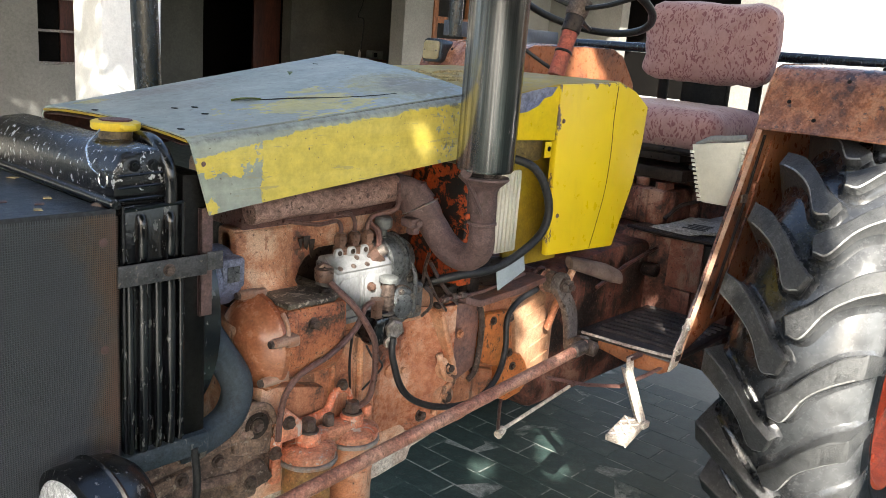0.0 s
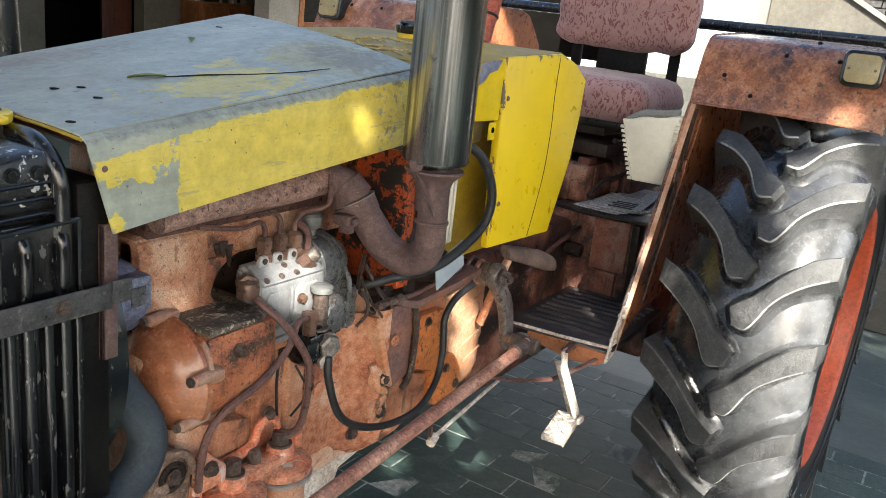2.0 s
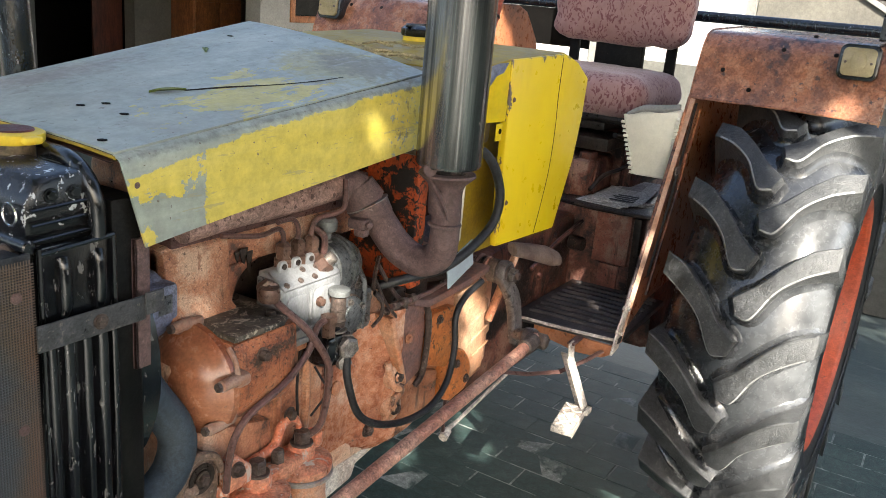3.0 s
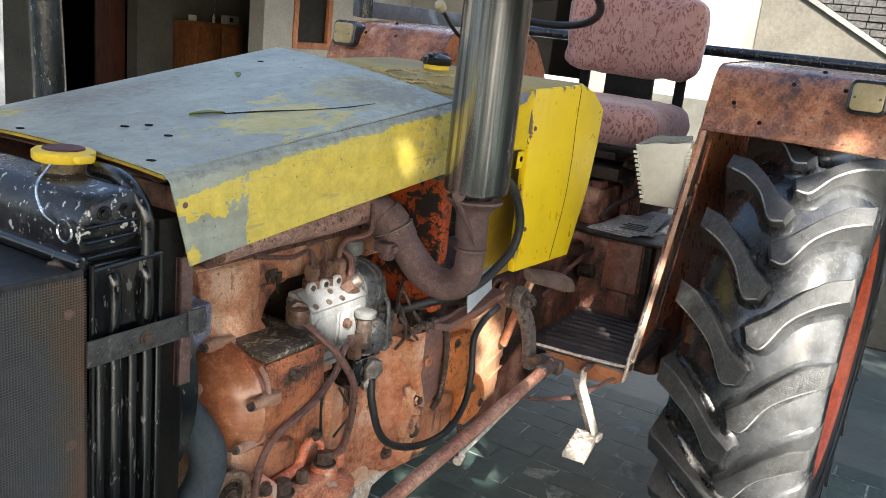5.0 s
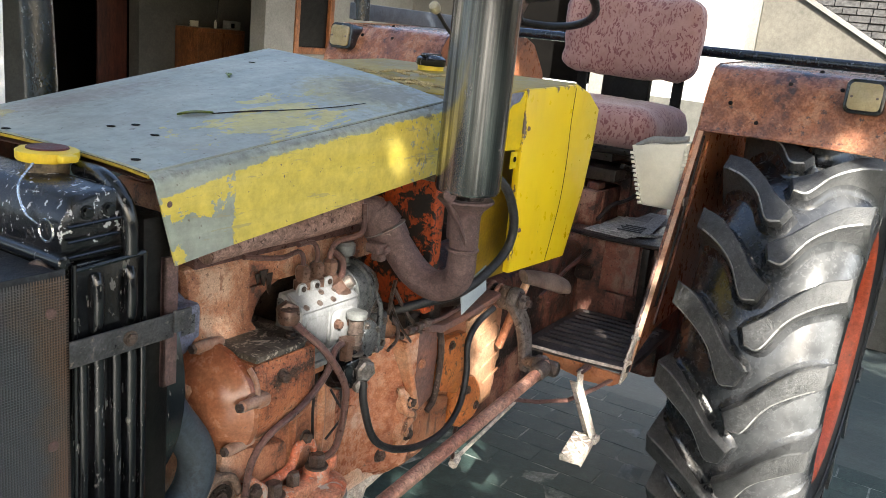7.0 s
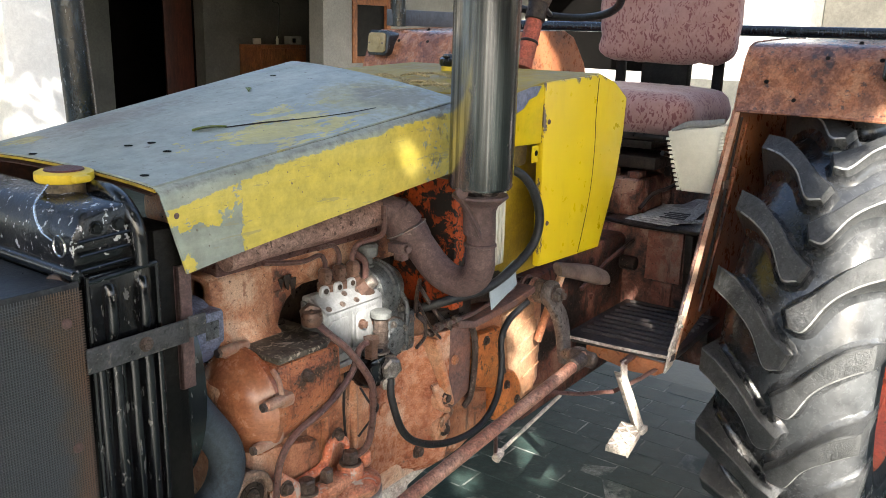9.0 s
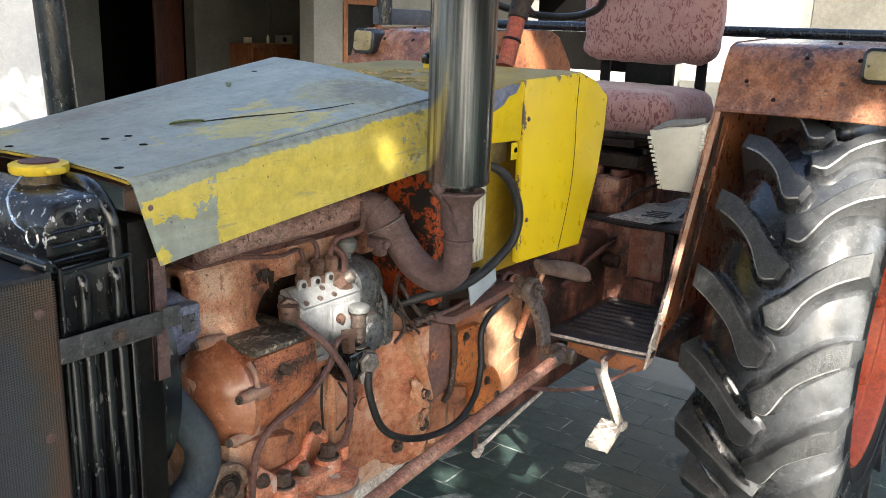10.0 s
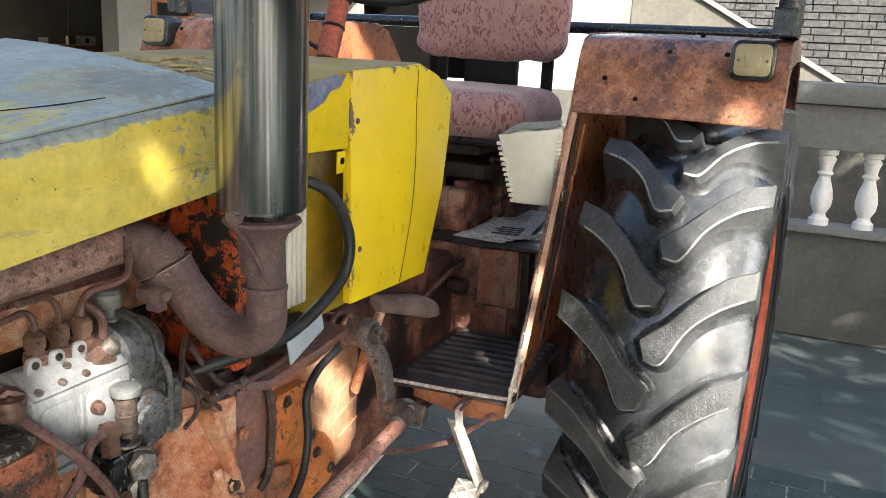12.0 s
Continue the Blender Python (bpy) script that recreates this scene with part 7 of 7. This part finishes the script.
def lug_mesh(sd, cx, yc, cz, R, half):
    """A flat-topped tread lug with steep walls that run out into the carcass in a fillet."""
    arc = R * math.pi / 180
    up = [Vector((t, a * arc, 0)) for t, a in LUG_UP]
    low = [Vector((t, a * arc, 0)) for t, a in LUG_LOW]
    up, low = smooth_line(up, 3), smooth_line(low, 3)
    n = len(up)
    outline = low + up[::-1]
    normals = []
    for i, q in enumerate(outline):
        d = outline[(i + 1) % len(outline)] - outline[i - 1]
        normals.append(Vector((d.y, -d.x, 0)).normalized())
    bed = lambda t: float(np.interp(abs(t), [h for r0, h in half[:9]], [r0 for r0, h in half[:9]]))
    crest = lambda t: R + 0.043 - 0.014 * max(0.0, t - 0.135) / 0.061
    bm = bmesh.new()

    def put(q, rad):
        a = q.y / R
        return bm.verts.new((cx - rad * math.cos(a), yc + sd * q.x, cz + rad * math.sin(a)))

    rings = []
    for out, rise, from_top in ((-0.0036, 0.0, True), (0.0, -0.0034, True), (0.0035, 0.020, False), (0.008, 0.009, False), (0.016, 0.001, False), (0.026, -0.006, False)):
        ring = []
        for q, nv in zip(outline, normals):
            g = q + nv * out
            g.x = min(g.x, 0.197)
            ring.append(put(g, crest(q.x) + rise if from_top else bed(g.x) + rise))
        rings.append(ring)
    for i, (a, b) in enumerate(zip(rings, rings[1:])):
        for k in range(len(a)):
            bm.faces.new((a[k], a[(k + 1) % len(a)], b[(k + 1) % len(a)], b[k])).material_index = 2 if i > 1 else 1 if i == 0 and k < n - 2 else 0
    top = rings[0]
    for k in range(n - 1):
        bm.faces.new((top[k], top[k + 1], top[-k - 2], top[-k - 1]))
    return bm


def rear_wheel(s, phase):
    cx, cz, yc, R = 1.25, 0.66, s * 0.753, 0.622
    w = part("rear_wheel", lathe([(0.09, 0.02), (0.12, -0.02), (0.24, -0.055), (0.30, -0.04), (0.326, -0.03), (0.326, -0.045), (0.24, -0.07), (0.09, -0.05), (0.09, 0.02)], (cx, yc, cz), (0, s, 0), 40, False), "rim", tractor, "rear wheel with orange rim")
    half = [(0.622, 0.0), (0.620, 0.04), (0.615, 0.08), (0.605, 0.115), (0.590, 0.138), (0.570, 0.163), (0.545, 0.181), (0.515, 0.193), (0.47, 0.1966), (0.41, 0.180), (0.385, 0.155)]
    crown = half[:8]
    prof = [(r, -h) for r, h in crown[::-1]] + crown[1:]
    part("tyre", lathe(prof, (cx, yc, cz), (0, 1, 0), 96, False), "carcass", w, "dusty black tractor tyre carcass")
    for e in (-1, 1):
        part("sidewall", lathe([(r, e * h) for r, h in half[7:]], (cx, yc, cz), (0, 1, 0), 96, False), "sidewall", w, "smooth black sidewall")
        part("sidewall_bead", lathe([(0.432, e * 0.1885), (0.436, e * 0.1925), (0.442, e * 0.1925), (0.446, e * 0.1915)], (cx, yc, cz), (0, 1, 0), 72, False), "sidewall", w)
    count = 19
    for sd in (1, -1):
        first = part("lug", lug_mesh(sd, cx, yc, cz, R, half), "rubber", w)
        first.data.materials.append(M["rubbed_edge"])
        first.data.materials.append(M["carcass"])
        for k in range(count):
            lug = first if k == 0 else new("lug", first.data)
            lug.parent = w
            lug.matrix_basis = Matrix.Translation((cx, 0, cz)) @ Matrix.Rotation(radians(phase + k * 360 / count + (0 if sd > 0 else -9.8)), 4, "Y") @ Matrix.Translation((-cx, 0, -cz))
    part("rim_band", lathe([(0.372, -0.120), (0.400, -0.160), (0.399, -0.172), (0.390, -0.176), (0.380, -0.171), (0.374, -0.160), (0.371, -0.127), (0.368, -0.122), (0.353, -0.118), (0.349, -0.112), (0.349, -0.082), (0.346, -0.078), (0.322, -0.070), (0.322, 0.070), (0.346, 0.078), (0.349, 0.082), (0.349, 0.112), (0.353, 0.118), (0.368, 0.122), (0.371, 0.127), (0.374, 0.160), (0.380, 0.171), (0.390, 0.176), (0.399, 0.172), (0.400, 0.160), (0.372, 0.120)], (cx, yc, cz), (0, 1, 0), 64, False), "rim", w, "bright orange rim")
    for k in range(8):
        a = k * math.tau / 8
        part("rim_bolt", hexbolt((cx + 0.348 * math.cos(a), yc + s * 0.097, cz + 0.348 * math.sin(a)), (-math.cos(a), 0, -math.sin(a)), 0.016, 0.022), "rim", w)
    part("hub", lathe([(0.09, -0.30), (0.10, -0.02), (0.11, 0.04), (0.08, 0.09), (0.03, 0.10)], (cx, yc, cz), (0, s, 0), 28), "rim", w)
    # a trace of toe-in
    w.matrix_basis = Matrix.Translation((cx, yc, cz)) @ Matrix.Rotation(radians(1.2 * s), 4, "Z") @ Matrix.Translation((-cx, -yc, -cz)) @ w.matrix_basis
    return w


rear_wheel(-1, 27.8)
rear_wheel(1, 31.0)

# tubs and clutter by the engine
duct = part("white_box", box(0.088, 0.168, -0.212, -0.196, 0.975, 1.175, 0.004), "plastic_white", tractor, "white ribbed plastic box")
for k in range(5):
    part("rib", box(0.092 + 0.015 * k, 0.101 + 0.015 * k, -0.2175, -0.2115, 0.98, 1.17, 0.002), "plastic_white", duct)

# ---- things lying on the tractor ----
card = thing("card", (0.09, -0.26, 0.905), "loose blue-grey card tucked in behind the conduit", "card")
folded = prism([(0.05, 0.905), (0.15, 0.94), (0.135, 1.0), (0.035, 0.965)], "y", -0.262, -0.259, 0.0006)
part("sheet", folded, "card", card)
jug = thing("plastic_container", (0.94, -0.36, 1.06), "cut white plastic container with notched edges hanging on the fender", "container")
ring_pts = [(0.895, -0.288), (0.905, -0.445), (1.00, -0.44), (0.99, -0.28)]
jb = bmesh.new()
lo = [jb.verts.new((x, y, 1.058)) for x, y in ((0.897, -0.338), (0.905, -0.440), (0.985, -0.437), (0.98, -0.33))]
hi = [jb.verts.new((x, y, 1.222 + (0.028 if i in (1, 2) else 0))) for i, (x, y) in enumerate(ring_pts)]
jb.faces.new(lo)
for i in range(4):
    jb.faces.new((lo[i], lo[(i + 1) % 4], hi[(i + 1) % 4], hi[i]))
bmesh.ops.recalc_face_normals(jb, faces=jb.faces[:])
soften(jb, 0.008, 2)
bmesh.ops.solidify(jb, geom=jb.faces[:], thickness=0.003)
part("body", jb, "plastic_white", jug)
for k in range(12):
    t = k / 12
    part("notch", box(-0.004, 0.004, -0.006, 0.006, -0.004, 0.004, 0.001, Matrix.Translation((0.896, -0.337 * (1 - t) - 0.289 * t, 1.065 + 0.15 * t))), "plastic_white", jug)
    part("notch", box(-0.004, 0.004, -0.006, 0.006, -0.004, 0.004, 0.001, Matrix.Translation((0.903, -0.444 * t - 0.440 * (1 - t), 1.12 + 0.12 * t))), "plastic_white", jug)
part("rag", tube([(0.90, -0.30, 1.225), (0.92, -0.34, 1.245), (0.92, -0.39, 1.25), (0.92, -0.44, 1.262)], [0.006, 0.012, 0.014, 0.01], 8, 4, flat_=0.6), "plaster", jug)

news = thing("newspaper", (1.15, -0.245, 0.9395), "folded grey newspaper lying on the oily shelf plate", "newspaper")
for k in range(4):
    page = box(-0.20 + 0.012 * k, 0.20, -0.072, 0.072, 0.0, 0.0022, 0.0006, Matrix.Translation((1.15 + 0.006 * k, -0.243 - 0.004 * k, 0.9395 + 0.0032 * k)) @ Matrix.Rotation(radians(-4 + 4 * k), 4, "Z"))
    part("sheet", page, "paper", news)
part("curled_page", tube([(1.00, -0.315, 0.9445), (1.02, -0.345, 0.9475), (1.07, -0.372, 0.9445)], [0.004, 0.009, 0.004], 8, 4, flat_=0.5), "paper", news)
part("print_bars", joined(*[box(-0.165 + 0.026 * i, -0.150 + 0.026 * i, -0.045, 0.030 - 0.01 * (i % 2), 0.0, 0.0010, 0, Matrix.Translation((1.165, -0.255, 0.9512)) @ Matrix.Rotation(radians(8), 4, "Z")) for i in range(4)]), "ink", news)
part("print_panel", box(0.02, 0.13, -0.03, 0.035, 0.0, 0.0010, 0, Matrix.Translation((1.165, -0.255, 0.9512)) @ Matrix.Rotation(radians(8), 4, "Z")), "print_grey", news)

straw_rng = random.Random(11)
straw = thing("straw_wisps", (0.05, 0.0, 1.37), "dry straw and twigs lying on the fuel tank", "straw")
for k in range(30):
    y = straw_rng.uniform(-0.2, 0.25)
    x = 0.05 + straw_rng.uniform(-0.08, 0.1)
    z = 1.366 + 0.085 * (x + 0.06) + 0.002
    ln = straw_rng.uniform(0.03, 0.12)
    a = straw_rng.uniform(-0.4, 0.4) + math.pi / 2
    part("wisp", tube([(x, y, z), (x + ln / 2 * math.cos(a), y + ln / 2 * math.sin(a), z + 0.006), (x + ln * math.cos(a), y + ln * math.sin(a), z)], straw_rng.uniform(0.0012, 0.003), 5, 3), "straw", straw)


def leaf_thing(u, v, turn, length, label, stalk=0.0):
    p = hood_at(u, v, 0.003)
    t = thing("leaf", p, label, "leaf", "leaves on the hood")
    d = Vector((math.cos(turn), math.sin(turn), 0.09))
    n = Vector((-d.y, d.x, 0))
    rows = []
    for i in range(7):
        f = i / 6
        wd = length * 0.17 * math.sin(math.pi * min(1, f * 0.95 + 0.03))
        q = p + d * (length * (f - 0.5)) + Vector((0, 0, 0.002 * math.sin(math.pi * f)))
        rows.append([q - n * wd + Vector((0, 0, 0.003)), q, q + n * wd + Vector((0, 0, 0.003))])
    part("blade", sheet(rows, 0.0006), "leaf", t)
    if stalk:
        e = p + d * length * 0.45
        part("stalk", tube([e, hood_at(u + stalk * 0.28, v - 0.085, 0.0045), hood_at(u + stalk * 0.55, v - 0.155, 0.003), hood_at(u + stalk * 0.8, v - 0.205, 0.004), hood_at(u + stalk, v - 0.235, 0.006)], [0.0016, 0.0013, 0.0012, 0.0010, 0.0006], 5), "grime_and_shade", t)
    return t


leaf_thing(0.66, 0.70, 0.9, 0.034, "small curled green leaf on the hood")
leaf_thing(0.335, 0.365, -0.55, 0.055, "green leaf with a long dry stalk on the hood", 0.40)

# ---- unseen tree that shades the yard, behind the camera ----
tree = thing("tree", (-6.6, -2.6, 0), "unseen broad leafy tree shading the yard", "tree")
part("trunk", tube([(-6.6, -2.6, -0.02), (-6.5, -2.6, 1.2), (-6.3, -2.7, 2.4), (-5.6, -3.0, 3.4)], [0.24, 0.19, 0.17, 0.13], 12, 5), "bark", tree)
trng = random.Random(7)
# leaves cleared so sun falls on chosen places: the place, the gap's width
GAPS = [((0.66, -0.89, 0.86), 0.11), ((0.77, -0.875, 1.06), 0.10), ((0.625, -0.90, 0.66), 0.11), ((0.63, -0.90, 0.45), 0.11), ((0.68, -0.91, 0.26), 0.11), ((0.906, -0.86, 1.182), 0.06), ((0.65, -0.70, 0.835), 0.02), ((0.63, -0.72, 0.65), 0.02), ((0.847, -0.735, 1.138), 0.03), ((-0.30, -0.2, 0.985), 0.058), ((-0.485, -0.122, 0.99), 0.020), ((0.30, -0.2, 0.74), 0.046), ((0.325, -0.2, 0.66), 0.044), ((0.49, -0.41, 0.475), 0.050), ((0.55, -0.37, 0.55), 0.044), ((0.70, -0.47, 0.79), 0.026), ((0.76, -0.47, 0.91), 0.022), ((1.45, 0.44, 1.36), 0.09), ((-0.226, -0.256, 1.285), 0.002), ((-0.232, -0.256, 1.250), 0.005), ((0.705, 0.235, 0.0), 0.036), ((-0.55, -0.78, 0.0), 0.30), ((-0.10, -0.78, 0.0), 0.24), ((-0.95, -0.60, 0.0), 0.22), ((-0.47, -0.2, 0.76), 0.012), ((0.95, -0.85, 1.30), 0.025), ((0.45, -0.27, 0.87), 0.012)]


def in_gap(p, more):
    return any((p - Vector(q) - TO_SUN * (p - Vector(q)).dot(TO_SUN)).length < g + more for q, g in GAPS)


limbs, clumps = [], []
centre = Vector((0.2, -0.2, 0.9)) + TO_SUN * 5.4
for k in range(900):
    while True:
        o = Vector((trng.uniform(-1, 1), trng.uniform(-1, 1), trng.uniform(-1, 1)))
        if o.length < 1:
            break
    clumps.append(centre + Vector((o.x * 2.6, o.y * 2.6, o.z * 1.2)))
# more crown added to shade the balustrade and the pillar
for spot, wide, count in (((3.6, -1.4, 0.9), 2.0, 520), ((1.3, 4.0, 1.3), 1.7, 250)):
    for k in range(count):
        clumps.append(Vector(spot) + TO_SUN * 5.6 + Vector((trng.uniform(-wide, wide), trng.uniform(-wide, wide), trng.gauss(0, 0.5))))
# extra clumps set on the sun's line to shade chosen spots
for spot in ((0.98, -0.3, 0.82), (0.9, -0.28, 0.75), (0.75, -0.3, 0.67), (1.40, -0.05, 1.55), (1.40, -0.15, 1.52), (1.2, -0.1, 1.31), (0.42, -0.29, 1.15), (0.35, -0.29, 1.30), (-0.62, -0.26, 1.22), (-0.45, -0.26, 1.25), (-0.3, -0.26, 1.28), (0.8, -0.3, 0.67), (0.5, -0.29, 1.05), (-0.8, -0.25, 1.0), (-0.56, -0.15, 0.9), (0.3, 0.0, 0.0), (0.45, -0.15, 0.0), (0.6, 0.1, 0.0), (0.8, -0.1, 0.0), (1.0, 0.3, 0.0), (0.45, 0.3, 0.0), (0.2, 0.2, 0.0)):
    for k in range(5):
        clumps.append(Vector(spot) + TO_SUN * trng.uniform(4.6, 6.0) + Vector((trng.gauss(0, 0.08), trng.gauss(0, 0.08), trng.gauss(0, 0.08))))
for e in clumps[:900:16]:
    if any(in_gap(Vector((-5.7, -3.0, 3.4)).lerp(e, f / 12) + Vector((0, 0, 0.8 * (f / 12) * (1 - f / 12))), 0.09) for f in range(13)):
        continue
    limbs.append(tube([(-5.7, -3.0, 3.2), Vector((-5.7, -3.0, 3.4)).lerp(e, 0.5) + Vector((0, 0, 0.2)), e], [0.07, 0.04, 0.012], 7, 4))
part("limbs", joined(*limbs), "bark", tree)
verts, faces = [], []
for c in clumps:
    for k in range(34):
        p = c + Vector((trng.gauss(0, 0.13), trng.gauss(0, 0.13), trng.gauss(0, 0.10)))
        d = Vector((trng.gauss(0, 1), trng.gauss(0, 1), trng.gauss(0, 0.6))).normalized()
        n = d.cross(Vector((trng.gauss(0, 1), trng.gauss(0, 1), trng.gauss(0, 1)))).normalized()
        ln, wd = trng.uniform(0.09, 0.17), trng.uniform(0.03, 0.05)
        mid = p + d * ln * 0.5
        if in_gap(mid, 0.035):
            continue
        i = len(verts)
        verts += [p, p + d * ln * 0.5 + n * wd, p + d * ln, p + d * ln * 0.5 - n * wd]
        faces.append((i, i + 1, i + 2, i + 3))
me = bpy.data.meshes.new("crown")
me.from_pydata(verts, [], faces)
me.materials.append(M["leaf"])
crown = new("crown", me)
crown.parent = tree
crown.matrix_parent_inverse = tree.matrix_world.inverted()
tagged(crown, kind="stuff")

# ---- paving bricks ----
bed = tagged(part("pavement", box(-2.5, 1.986, -3.22, 2.85, -0.006, -0.0006, 0), "mortar", label="green-grey brick paving with pale worn joints", kind="structure"), category="pavement")
PL, PW, GAP = 0.238, 0.118, 0.006
base = box(-PW / 2 + GAP / 2, PW / 2 - GAP / 2, -PL / 2 + GAP / 2, PL / 2 - GAP / 2, -0.012, 0, 0)
top_edges = [e for e in base.edges if all(v.co.z > -0.001 for v in e.verts)]
bmesh.ops.bevel(base, geom=top_edges, offset=0.0012, segments=1, affect="EDGES")
brick_me = bpy.data.meshes.new("paver")
base.to_mesh(brick_me)
base.free()
brick_me.materials.append(M["paver"])
prng = random.Random(2)
near, rest = [], []
for i in range(int(4.6 / PW)):
    for j in range(int(6.1 / PL)):
        x, y = -2.44 + i * PW, -3.1 + j * PL + (PL / 2 if i % 2 else 0)
        (near if -0.1 < x < 2.05 and -0.9 < y < 0.75 else rest).append((x, y))
for x, y in near[:300]:
    o = new("paver", brick_me)
    o.parent = bed
    o.location = (x, y, prng.uniform(-0.0005, 0.0008))
    o.rotation_euler = (prng.gauss(0, 0.004), prng.gauss(0, 0.004), prng.gauss(0, 0.006))
verts, faces = [], []
src = [v.co.copy() for v in brick_me.vertices]
src_f = [tuple(p.vertices) for p in brick_me.polygons]
for x, y in near[300:] + rest:
    dz, k = prng.uniform(-0.0005, 0.0008), len(verts)
    verts += [(x + v.x, y + v.y, v.z + dz) for v in src]
    faces += [tuple(k + q for q in f) for f in src_f]
me = bpy.data.meshes.new("pavers_far")
me.from_pydata(verts, [], faces)
me.materials.append(M["paver"])
far_p = new("pavers_far", me)
far_p.parent = bed
tagged(far_p, kind="stuff")
